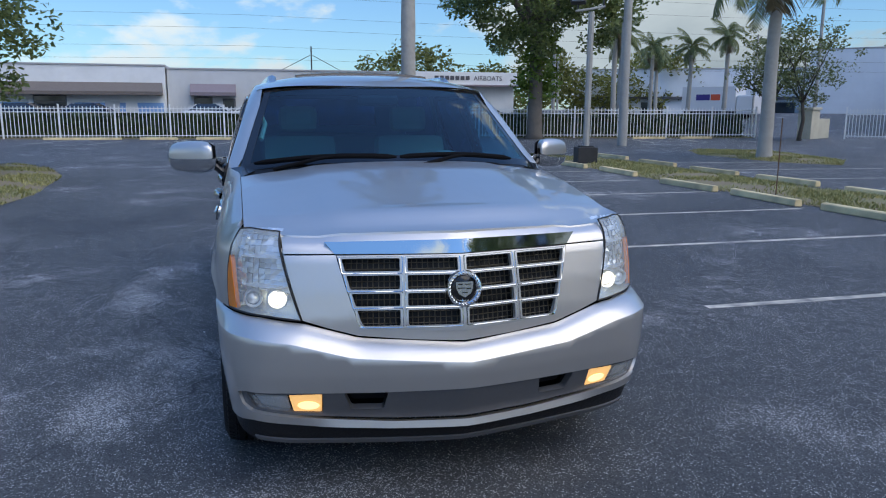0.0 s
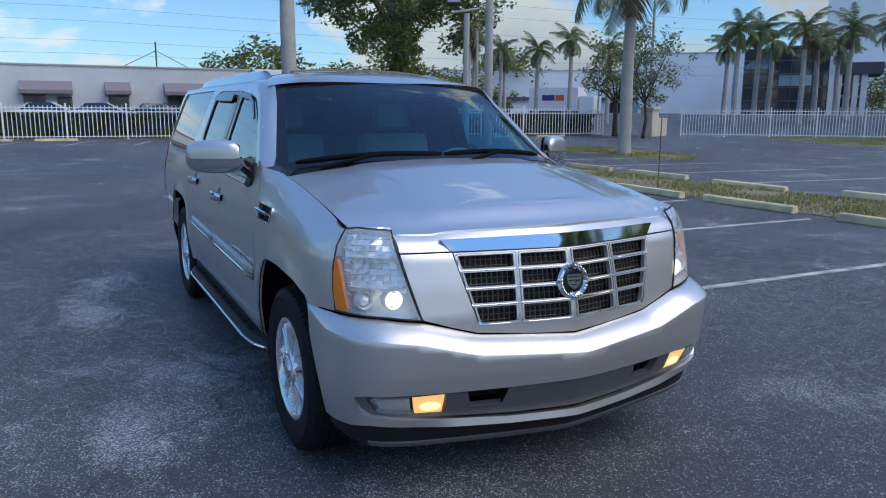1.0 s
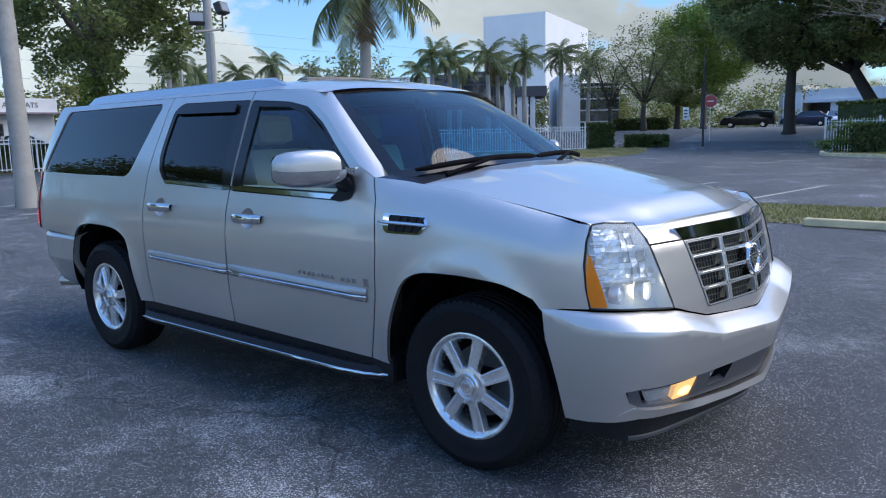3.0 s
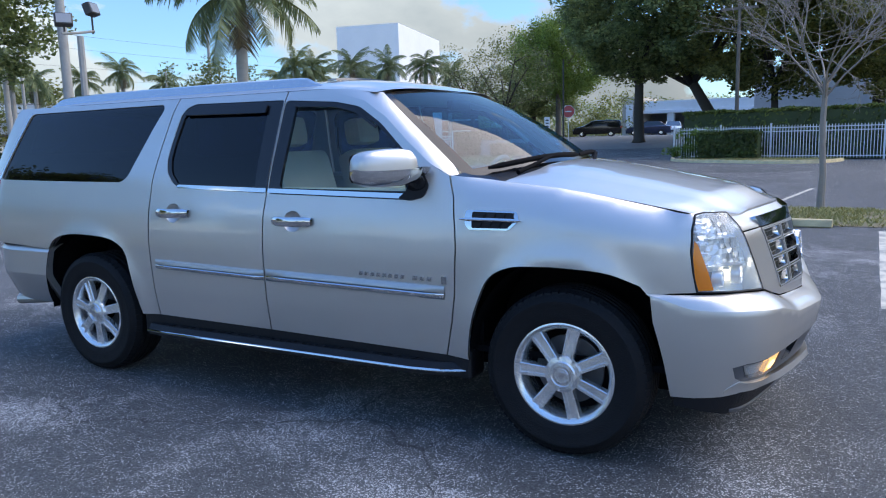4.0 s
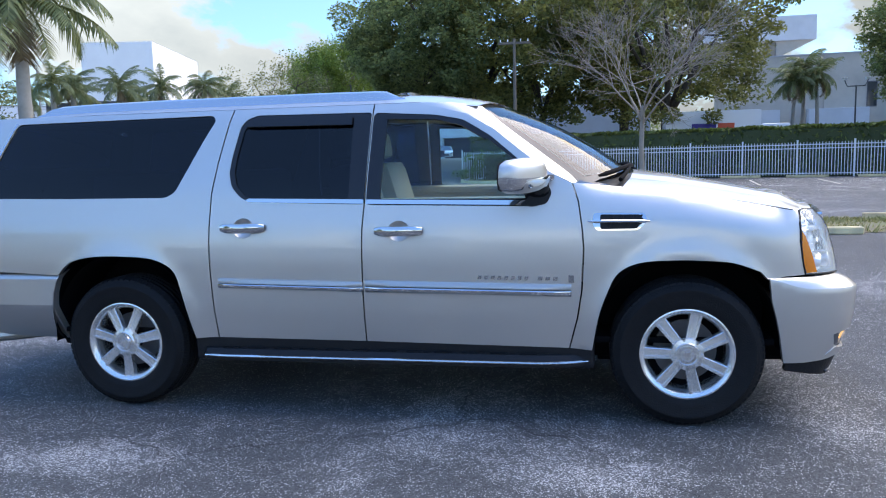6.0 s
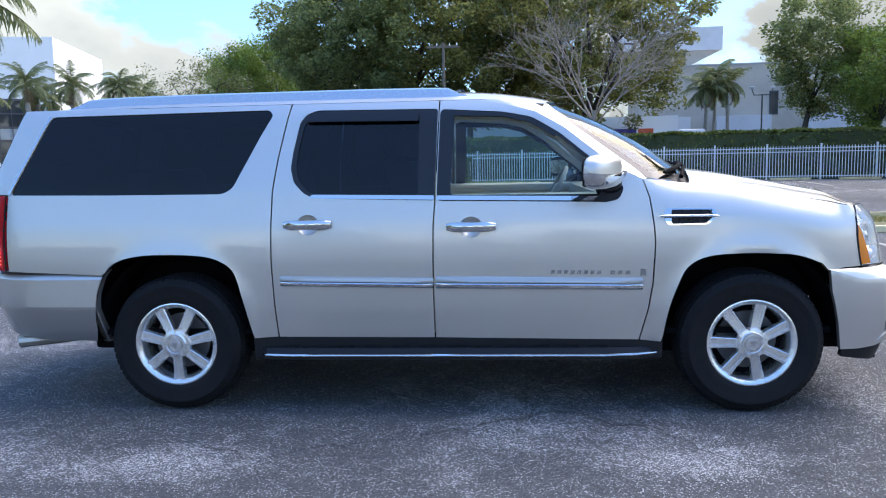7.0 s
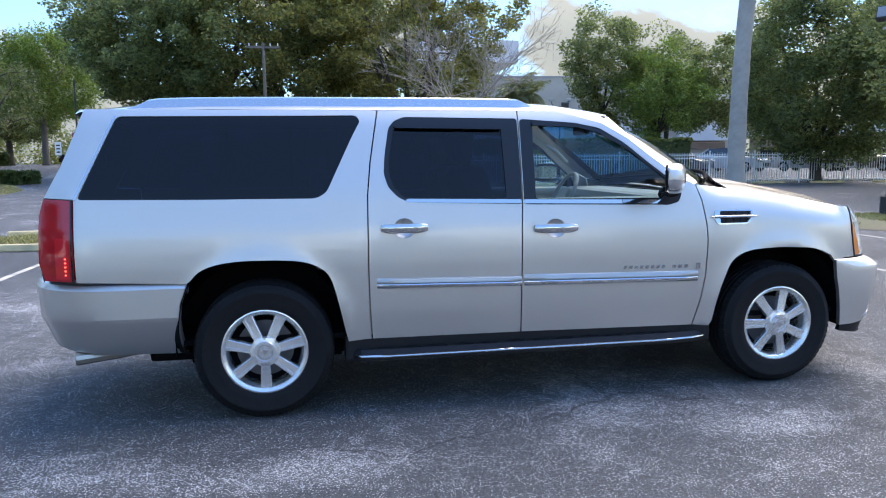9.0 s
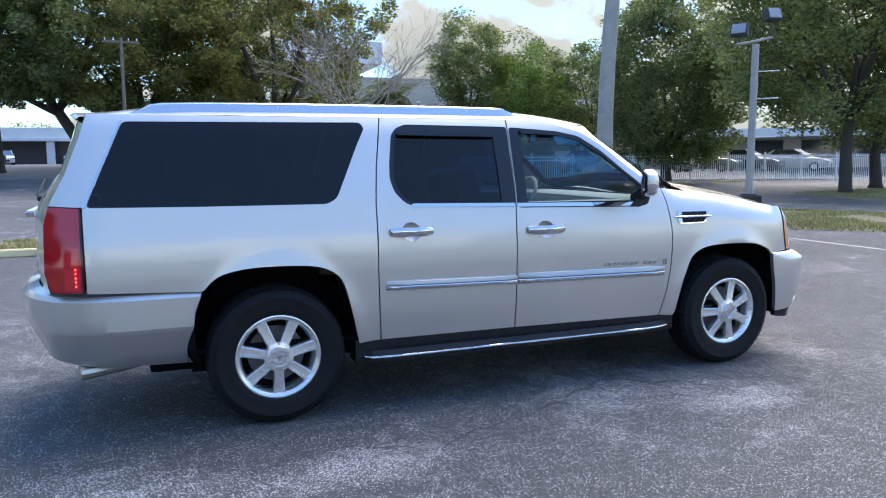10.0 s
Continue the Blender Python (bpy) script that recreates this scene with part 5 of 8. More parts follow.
# wheels
def build_wheel(place, angle):
    """Local z points out of the wheel's face."""
    w = new("wheel")
    w.parent = suv
    w.matrix_basis = place
    w["label"] = "seven-spoke polished alloy wheel"
    r, h = 0.400, 0.132
    prof = [(0.225, -h + 0.02), (0.26, -h), (0.335, -h - 0.004), (0.375, -h + 0.012), (0.393, -h + 0.04)]
    for y0 in (-0.075, -0.035, 0.005, 0.045):
        prof += [(r, y0), (r, y0 + 0.026), (r - 0.009, y0 + 0.029), (r - 0.009, y0 + 0.036)]
    prof += [(0.400, 0.082), (0.393, h - 0.04), (0.376, h - 0.012), (0.352, h + 0.000), (0.349, h + 0.003), (0.335, h + 0.004), (0.331, h + 0.002), (0.29, h + 0.003), (0.262, h - 0.004), (0.245, h - 0.012), (0.232, h - 0.02)]
    tyre = lathe("tyre", prof, RUBBER, w, "black all-terrain tyre", sides=72)
    v, f = [], []
    for k in range(64):
        for zc, off in ((h - 0.036, 0.0), (-h + 0.036, 0.5)):
            a = 2 * math.pi * (k + off) / 64
            m = Matrix.Rotation(a, 4, "Z")
            s = len(v)
            for dx, dy, dz in ((-0.014, -0.014, -0.022), (0.0040, -0.014, -0.022), (0.0040, 0.014, -0.022), (-0.014, 0.014, -0.022), (-0.024, -0.014, 0.024), (-0.0095, -0.014, 0.018), (-0.0095, 0.014, 0.018), (-0.024, 0.014, 0.024)):
                v.append(m @ Vector((0.397 + dx, dy, zc + dz * (1 if zc > 0 else -1))))
            for q in ((0, 1, 2, 3), (4, 7, 6, 5), (0, 4, 5, 1), (1, 5, 6, 2), (2, 6, 7, 3), (3, 7, 4, 0)):
                f.append(tuple(s + i for i in (q if zc > 0 else q[::-1])))
    tagged(mesh_object("tread", v, f, RUBBER, tyre, smooth=False), kind="stuff")
    rim = lathe("rim", [(0.235, -h + 0.03), (0.222, -h + 0.06), (0.205, -0.03), (0.205, 0.06), (0.214, h - 0.028), (0.226, h - 0.014), (0.238, h - 0.008), (0.246, h - 0.010), (0.247, h - 0.020)], ALLOY, w, "polished rim", sides=64)
    lathe("brake_disc", [(0.06, 0.02), (0.165, 0.02), (0.165, 0.0)], GREY_PLASTIC, w, sides=40)
    lathe("wheel_back", [(0.0, -0.02), (0.21, -0.02)], UNDERSIDE, w, sides=32)
    for k in range(7):
        m = Matrix.Rotation(angle + 2 * math.pi * k / 7, 4, "Z")
        rows = []
        for rr, half, zt in ((0.060, 0.024, h - 0.010), (0.10, 0.027, h - 0.014), (0.16, 0.029, h - 0.020), (0.205, 0.031, h - 0.021), (0.222, 0.033, h - 0.020)):
            rows.append([m @ Vector((rr, y * half, zt + dz)) for y, dz in ((-1.12, -0.035), (-1.0, -0.003), (-0.88, 0.0), (-0.52, 0.0), (-0.42, -0.007), (0.42, -0.007), (0.52, 0.0), (0.88, 0.0), (1.0, -0.003), (1.12, -0.035))])
        loft("spoke", rows, ALLOY, rim, flip=True)
    lathe("hub_cap", [(0.0, h + 0.006), (0.030, h + 0.006), (0.033, h + 0.003), (0.050, h + 0.002), (0.054, h + 0.005), (0.060, h + 0.005), (0.066, h - 0.002), (0.084, h - 0.006), (0.090, h - 0.020)], ALLOY, rim, "hub cap with a plain round crest", sides=40)
    lathe("crest_ring", [(0.036, h + 0.003), (0.039, h + 0.008), (0.043, h + 0.008), (0.046, h + 0.003)], CHROME, rim, sides=32)
    v = [Vector((x, y, h + dz)) for dz in (0.010, 0.004) for x, y in ((-0.015, 0.016), (0.015, 0.016), (0.017, 0.0), (0.0, -0.022), (-0.017, 0.0))]
    mesh_object("crest_shield", v, [(4, 3, 2, 1, 0)] + [(k, (k + 1) % 5, 5 + (k + 1) % 5, 5 + k) for k in range(5)], CHROME, rim, smooth=False)
    for k in range(7):
        m = Matrix.Rotation(angle + 2 * math.pi * (k + 0.5) / 7, 4, "Z") @ Matrix.Translation((0.078, 0, h - 0.012))
        lathe("lug_nut", [(0.0, 0.012), (0.006, 0.012), (0.008, 0.0)], ALLOY, rim, m=m, sides=8)
    return w


for x, ang in ((1.651, math.pi), (-1.651, -math.pi / 2)):
    for sign in (1, -1):
        turn = Euler((radians(90), 0, 0)) if sign > 0 else Euler((radians(-90), 0, 0))
        build_wheel(Matrix.Translation((x, sign * -0.850, 0.398)) @ turn.to_matrix().to_4x4(), ang)

# cabin
for sx, sy in ((0.10, -0.42), (0.10, 0.42)):
    bm = bmesh.new()
    add_box(bm, sx - 0.30, sx + 0.28, sy - 0.27, sy + 0.27, 0.70, 0.92, 0.06)
    add_box(bm, -0.10, 0.10, -0.27, 0.27, 0.0, 0.66, 0.07, Matrix.Translation((sx - 0.27, sy, 0.80)) @ Matrix.Rotation(radians(-16), 4, "Y"))
    seat = part("front_seat", bm, TAN, suv, "beige leather front seat", True)
    box_part("head_restraint", -0.07, 0.07, -0.14, 0.14, 0.0, 0.19, TAN, seat, 0.05, m=Matrix.Translation((sx - 0.47, sy, 1.47)) @ Matrix.Rotation(radians(-8), 4, "Y"))
for bx in (-0.95, -1.75):
    bm = bmesh.new()
    half = 0.68 if bx > -1.2 else 0.50
    add_box(bm, bx - 0.25, bx + 0.28, -half, half, 0.70, 0.92, 0.06)
    add_box(bm, bx - 0.40, bx - 0.22, -half, half, 0.80, 1.42, 0.07)
    part("rear_bench", bm, TAN, suv, "beige leather rear bench", True)
box_part("dashboard", 0.80, 1.20, -0.84, 0.84, 0.85, 1.255, DASH, suv, 0.06, "grey-green dashboard")
lathe("steering_wheel", [(0.19 + 0.016 * math.cos(a), 0.016 * math.sin(a)) for a in np.linspace(0, 2 * math.pi, 9)], DASH, suv, "steering wheel", m=Matrix.Translation((0.66, 0.42, 1.20)) @ Euler((0, radians(-62), 0)).to_matrix().to_4x4())
box_part("steering_hub", -0.02, 0.03, -0.09, 0.09, -0.06, 0.06, DASH, suv, 0.02, m=Matrix.Translation((0.67, 0.42, 1.20)) @ Matrix.Rotation(radians(28), 4, "Y"))
box_part("rear_view_mirror", 0.62, 0.66, -0.13, 0.13, 1.66, 1.73, BLACK_PLASTIC, suv, 0.02, "rear-view mirror")
loft("headliner", [[(lambda p: (p[0], p[1] * 0.95, p[2] - 0.05))(roof_point(x, y)) for y in np.linspace(-0.72, 0.72, 9)] for x in np.linspace(-2.5, 0.42, 10)], HEADLINER, suv)
for sign in (1, -1):
    tube_part("grab_handle", [(0.62, sign * -0.72, 1.60), (0.70, sign * -0.70, 1.55), (0.80, sign * -0.73, 1.46)], 0.014, TAN, suv)
rows = [[(x, y, roof_point(x, y)[2] + h) for y in np.linspace(-0.46, 0.46, 13)] for x, h in ((0.06, 0.002), (0.05, 0.016), (0.02, 0.018), (-0.02, 0.004))]
loft("wind_deflector", rows, BLACK_GLOSS, suv, "black sunroof wind deflector", flip=True)

# the panes let the daylight into the cabin
for ob in bpy.data.objects:
    if ob.type == "MESH" and ob.data.materials and ob.data.materials[0] in (GLASS_CLEAR, GLASS_SHIELD):
        ob.visible_shadow = False

# ---- ground, lines, kerbs, grass ----
ASPHALT = asphalt("sealed asphalt")
LINE_PAINT = material("worn white line paint", (0.66, 0.61, 0.50), 0.75, 0.0, 0.25, 30, 0.2, stain=0.75, tint=(0.10, 0.10, 0.11), stain_grain=4.0)
CONCRETE = material("weathered concrete", (0.86, 0.65, 0.36), 0.85, 0.0, 0.25, 14, 0.4, 60, stain=0.4, tint=(0.20, 0.17, 0.13), stain_grain=3.5, each=0.18)
SOIL = material("dry soil", (0.24, 0.19, 0.12), 0.95, 0.0, 0.3, 6, 0.5, 40, stain=0.6, tint=(0.20, 0.22, 0.07), stain_grain=1.0)
GRASS = leaf_material("grass blades", (0.15, 0.16, 0.05), (0.46, 0.42, 0.17), 0.25)
WHITE_METAL = material("white painted metal", (0.84, 0.85, 0.84), 0.5, 0.0, 0.06, 6, stain=0.2, stain_grain=0.8)
BLACK_BASE = material("tarred pole base", (0.03, 0.03, 0.03), 0.7, 0.0, 0.4, 5, 0.3)
POLE_GREY = material("weathered pole", (0.40, 0.39, 0.36), 0.8, 0.0, 0.14, 10, 0.3, 40, stain=0.4, stain_grain=1.5)


def ground_height(x, y):
    return 1.25 * smoothstep(39.5, 56.0, y)


gx = [-900, -300, -120, -60] + list(np.arange(-50, 51, 5.0)) + [60, 120, 300, 900]
gy = [-900, -300, -60, 0, 30, 36] + list(np.arange(39, 58, 1.5)) + [70, 120, 300, 900]
verts = [(x, y, ground_height(x, y)) for y in gy for x in gx]
nx = len(gx)
faces = [(j * nx + i, j * nx + i + 1, (j + 1) * nx + i + 1, (j + 1) * nx + i) for j in range(len(gy) - 1) for i in range(nx - 1)]
tagged(mesh_object("ground", verts, faces, ASPHALT), "worn dark asphalt of the parking lot", "ground", kind="structure")


drive_rows = [46.5, 48.0, 49.5, 51.0, 52.5, 54.0, 55.5, 57.0, 70.0]
tagged(mesh_object("driveway", [(x, y, ground_height(x, y) + 0.006) for y in drive_rows for x in (-17.2, -11.5, -6.2)], [(3 * j + i, 3 * j + i + 1, 3 * j + i + 4, 3 * j + i + 3) for j in range(8) for i in range(2)], material("bleached asphalt", (0.20, 0.195, 0.185), 0.85, 0.0, 0.12, 3, 0.2, 60, stain=0.3, stain_grain=0.8)), "pale sun-bleached asphalt driveway", "driveway", kind="structure")


def painted_line(x0, y0, x1, y1, wide=0.10):
    a, b = Vector((x0, y0, 0)), Vector((x1, y1, 0))
    side = (b - a).normalized().cross(Vector((0, 0, 1))) * wide / 2
    n = max(2, int((b - a).length / 0.25))
    rng = random.Random(int(x0 * 31 + y0 * 7))
    v, f = [], []
    for i in range(n + 1):
        p = a.lerp(b, i / n)
        w1, w2 = 1 + rng.uniform(-0.12, 0.10), 1 + rng.uniform(-0.12, 0.10)
        v += [p + side * w1 + Vector((0, 0, 0.004)), p - side * w2 + Vector((0, 0, 0.004))]
    f = [(2 * i, 2 * i + 1, 2 * i + 3, 2 * i + 2) for i in range(n)]
    ob = mesh_object("parking_line", v, f, LINE_PAINT, smooth=False)
    return tagged(ob, "worn white painted parking line on the asphalt", "road marking", "parking lines", "structure")


for x in (-15.8, -13.15, -10.5, -7.9, -5.2, -2.6, 0.13, 3.15, 6.1, 9.0):
    painted_line(x + 0.05, 8.3, x - 0.05, 2.9 if x < 8 else 3.2)
for x in (-15.5, -12.7, -9.9, -7.1, -4.3, -1.5, 1.3, 4.1):
    painted_line(x, 11.8, x + 0.6, 17.0)
for y in (-9.0, -6.2, -3.4, -0.6, 2.2, 5.0, 20.4, 23.2):
    painted_line(-36.0 + 0.128 * (y + 6), y, -31.5 + 0.128 * (y + 6), y - 1.2)
for x in (8.0, 11.0, 14.0):
    painted_line(x, 27.0, x + 0.7, 32.5)
for x in (-15.0, -11.0, -7.5):
    painted_line(x, 27.5, x + 2.2, 28.6, 0.14)


def wheel_stop(x, y, turn=0.0, long=1.9):
    rng = random.Random(int(x * 100 + y * 10))
    bm = bmesh.new()
    add_box(bm, -long / 2, long / 2, -0.075, 0.075, 0.0, 0.125, 0.022)
    for v in bm.verts:
        v.co.y *= 1.0 - 1.6 * max(0, v.co.z - 0.03)
        v.co += Vector((rng.uniform(-0.006, 0.006), rng.uniform(-0.005, 0.005), rng.uniform(-0.004, 0.004) if v.co.z > 0.03 else 0))
    ob = part("wheel_stop", bm, CONCRETE)
    ob.matrix_basis = pose(x, y, 0, 0, 0, turn)
    return tagged(ob, "weathered pale concrete wheel stop on the asphalt", "wheel stop", "wheel stops")


for x, y, r in ((-14.9, 8.55, 1), (-12.3, 8.68, -1), (-8.75, 8.44, 2), (-6.35, 8.49, -2), (-4.0, 8.58, 0), (-1.3, 8.55, 1), (1.6, 8.6, -1), (4.75, 8.6, 1), (7.4, 8.55, -1), (-14.8, 11.33, 1), (-11.8, 11.2, 2), (-9.1, 11.25, 2), (-6.2, 11.1, 0), (-3.4, 11.6, -1), (4.75, 11.55, -1), (7.6, 11.5, 1), (-18.0, 11.5, 4)):
    wheel_stop(x, y, r)
for y in (-9.5, -7.6, -4.8, -2.0, 6.5, 9.3, 21.8, 24.6):
    wheel_stop(-36.7 + 0.128 * (y + 6), y, 82)
for x in (8.8, 11.8, 14.9, 18.0, 21.2, 24.4, 27.6, 31.0):
    wheel_stop(x, 38.0 - 0.19 * (x + 6), -10)


def lawn(name, outline, blades, seed, label, mound=0.06):
    """A low bed of soil with blades of grass."""
    rng = random.Random(seed)
    pts, faces, loops = sheet(outline, (), 0.45)
    rim = outline

    def height(x, y):
        d = 9.0
        for i in range(len(rim)):
            (ax, ay), (bx, by) = rim[i - 1], rim[i]
            ux, uy = bx - ax, by - ay
            k = max(0, min(1, ((x - ax) * ux + (y - ay) * uy) / (ux * ux + uy * uy)))
            d = min(d, math.hypot(x - ax - ux * k, y - ay - uy * k))
        return 0.008 + mound * smoothstep(0, 0.6, d) + ground_height(x, y)

    bed = mesh_object(name, [(x, y, height(x, y)) for x, y in pts], faces, SOIL)
    tagged(bed, label, "grass", kind="structure")
    xs, ys = [p[0] for p in rim], [p[1] for p in rim]
    v, f = [], []
    tries = 0
    while len(f) < blades and tries < blades * 6:
        tries += 1
        x, y = rng.uniform(min(xs), max(xs)), rng.uniform(min(ys), max(ys))
        if not inside(rim, x, y) or noise.noise(Vector((x * 0.7, y * 0.7, seed))) < -0.05 + rng.uniform(-0.3, 0.2):
            continue
        z = height(x, y) - 0.01
        a = rng.uniform(0, 2 * math.pi)
        h, w = rng.uniform(0.03, 0.09), rng.uniform(0.010, 0.024)
        lx, ly = rng.uniform(-0.07, 0.07), rng.uniform(-0.07, 0.07)
        s = len(v)
        v += [(x - w * math.cos(a), y - w * math.sin(a), z), (x + w * math.cos(a), y + w * math.sin(a), z), (x + lx, y + ly, z + h)]
        f.append((s, s + 1, s + 2))
    tagged(mesh_object("grass", v, f, GRASS, smooth=False), "short patchy grass in a planting strip", "grass", kind="stuff")


lawn("grass_strip", [(-19.0, 9.4), (-17.6, 8.8), (-10, 8.72), (0, 8.75), (9.4, 8.8), (10.4, 6.6), (11.6, 5.4), (13.5, 5.2), (15.2, 6.6), (15.8, 9.0), (14.5, 10.9), (10, 11.35), (0, 11.3), (-8, 10.95), (-16, 11.1), (-18.4, 10.7)], 42000, 3, "patchy grass strip between the parking rows")
lawn("grass_island", [(-19.0, -7.0), (-17.4, -5.9), (-14.6, -5.0), (-10.4, -4.65), (-7.6, -4.9), (-6.6, -6.2), (-7.4, -9.0), (-11, -11), (-17, -10.5)], 14000, 5, "grass island at the end of a parking row")
lawn("grass_corner", [(-27.0, 36.4), (-22.0, 33.4), (-18.2, 31.6), (-15.6, 31.4), (-14.8, 33.2), (-16.0, 39.5), (-18.6, 45.2), (-21.4, 43.0), (-24.0, 39.6)], 16000, 8, "grass along the corner fence")
lawn("grass_verge_palm", [(-22.0, 17.0), (-19.0, 15.6), (-14.6, 15.8), (-13.4, 16.8), (-15.0, 18.4), (-20.0, 19.6)], 8000, 9, "thin grass round the palm")
lawn("grass_verge_fence", [(-39.6, -18), (-38.9, -16.0), (-37.9, -8.0), (-34.9, 16.0), (-33.2, 29.0), (-34.2, 29.3), (-36.6, 10.0), (-39.2, -8.0), (-40.7, -18.0)], 9000, 10, "worn grass along the fence")
lawn("grass_verge_right", [(21.0, 13.6), (24.0, 12.6), (33.0, 13.5), (36.0, 17.0), (30, 19.5), (23.0, 18.6)], 9000, 12, "grass round the shade tree")
lawn("planting_bed", [(-6.0, 38.4), (-5.5, 36.2), (-4.6, 34.9), (-3.0, 33.7), (-0.6, 32.4), (1.4, 32.6), (2.2, 34.6), (2.6, 36.9)], 5000, 15, "bare planting bed at the fence's end", 0.10)


def kerb(points, label):
    """A low rounded concrete kerb along a line."""
    v, f = [], []
    n = 5
    for i, p in enumerate(points):
        p = Vector((*p, 0))
        way = (Vector((*points[min(i + 1, len(points) - 1)], 0)) - Vector((*points[max(i - 1, 0)], 0))).normalized()
        side = way.cross(Vector((0, 0, 1)))
        v += [p + side * w + Vector((0, 0, z)) for w, z in ((-0.09, -0.02), (-0.08, 0.12), (-0.05, 0.145), (0.06, 0.145), (0.09, -0.02))]
    for i in range(len(points) - 1):
        f += [(i * n + k, i * n + k + 1, (i + 1) * n + k + 1, (i + 1) * n + k) for k in range(n - 1)]
    tagged(mesh_object("kerb", v, f, CONCRETE), label, "kerb", kind="structure")


kerb([(-6.0, 38.4), (-5.8, 37.2), (-5.4, 36.0), (-4.7, 34.9), (-3.8, 34.2), (-2.6, 33.4), (-1.4, 32.7), (-0.4, 32.35), (0.6, 32.3), (1.4, 32.6), (2.0, 33.6), (2.3, 35.0)], "pale concrete kerb round the planting bed")

# ---- plants ----
BARK = material("grey bark", (0.16, 0.14, 0.12), 0.9, 0.0, 0.3, 12, 0.6, 30, stain=0.4, stain_grain=3)
BARK_DARK = material("dark bark", (0.07, 0.06, 0.05), 0.9, 0.0, 0.3, 12, 0.6, 30)
TWIG = material("bare twig bark", (0.30, 0.26, 0.22), 0.85, 0.0, 0.25, 10, 0.3)
PALM_TRUNK = material("ringed palm trunk", (0.40, 0.38, 0.34), 0.85, 0.0, 0.16, 7, 0.4, 24, stain=0.45, stain_grain=1.8)
LEAF_OAK = leaf_material("dark oak leaves", (0.070, 0.102, 0.040), (0.32, 0.38, 0.14), 0.6)
LEAF_OLIVE = leaf_material("olive leaves", (0.070, 0.084, 0.024), (0.32, 0.32, 0.095), 0.6)
LEAF_FRESH = leaf_material("fresh green leaves", (0.075, 0.135, 0.020), (0.26, 0.37, 0.08), 0.45)
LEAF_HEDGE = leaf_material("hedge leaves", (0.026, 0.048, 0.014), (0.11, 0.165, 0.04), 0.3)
# brighter copy of the hedge leaves, with sunlight put into the green
LEAF_SUNLIT = leaf_material("clipped leaves painted sunlit", (0.045, 0.075, 0.016), (0.19, 0.24, 0.05), 0.3)
LEAF_PALE = leaf_material("thin grey-green leaves", (0.075, 0.10, 0.036), (0.23, 0.26, 0.10), 0.35)
# darkened hedge green, which also colours the shade inside every hedge
LEAF_SHADE = leaf_material("dark hedge leaves and core shade", (0.014, 0.028, 0.009), (0.065, 0.10, 0.025), 0.15)
FROND = leaf_material("palm fronds", (0.075, 0.11, 0.045), (0.27, 0.31, 0.13), 0.4)
FROND_DRY = leaf_material("dry palm fronds", (0.12, 0.09, 0.05), (0.26, 0.20, 0.11), 0.1)


def leaves(centres, radius, per, size, rng, squash=0.75, droop=0.0):
    """Four-cornered leaves scattered in clumps round the centres: an array of corners."""
    rs = np.random.RandomState(rng.randrange(1 << 30))
    c = np.repeat(np.array([tuple(q) for q in centres], dtype=float), per, axis=0)
    n = len(c)
    r = np.repeat(radius * rs.uniform(0.6, 1.25, len(centres)), per)
    q = rs.normal(size=(n, 3))
    q *= (rs.uniform(0, 1, n) ** (1 / 3) / np.linalg.norm(q, axis=1))[:, None]
    p = c + q * r[:, None] * np.array([1, 1, squash])
    p[:, 2] -= droop * rs.uniform(0, 1, n)
    a = rs.normal(size=(n, 3)) * np.array([1, 1, 0.6])
    a /= np.linalg.norm(a, axis=1)[:, None]
    b = np.cross(a, rs.normal(size=(n, 3)))
    b /= np.linalg.norm(b, axis=1)[:, None]
    s = (size * rs.uniform(0.55, 1.3, n))[:, None]
    a, b = a * s, b * s
    return np.stack([p - a, p - b * 0.5 + a * 0.1, p + a, p + b * 0.5 + a * 0.1], 1).reshape(-1, 3)


def leaf_mesh(name, corners, mat, parent=None):
    n = len(corners) // 4
    me = bpy.data.meshes.new(name)
    me.vertices.add(4 * n)
    me.vertices.foreach_set("co", corners.astype(np.float32).ravel())
    me.loops.add(4 * n)
    me.loops.foreach_set("vertex_index", np.arange(4 * n, dtype=np.int32))
    me.polygons.add(n)
    me.polygons.foreach_set("loop_start", np.arange(0, 4 * n, 4, dtype=np.int32))
    me.update(calc_edges=True)
    me.materials.append(mat)
    ob = new(name, me)
    if parent is not None:
        ob.parent = parent
    return ob


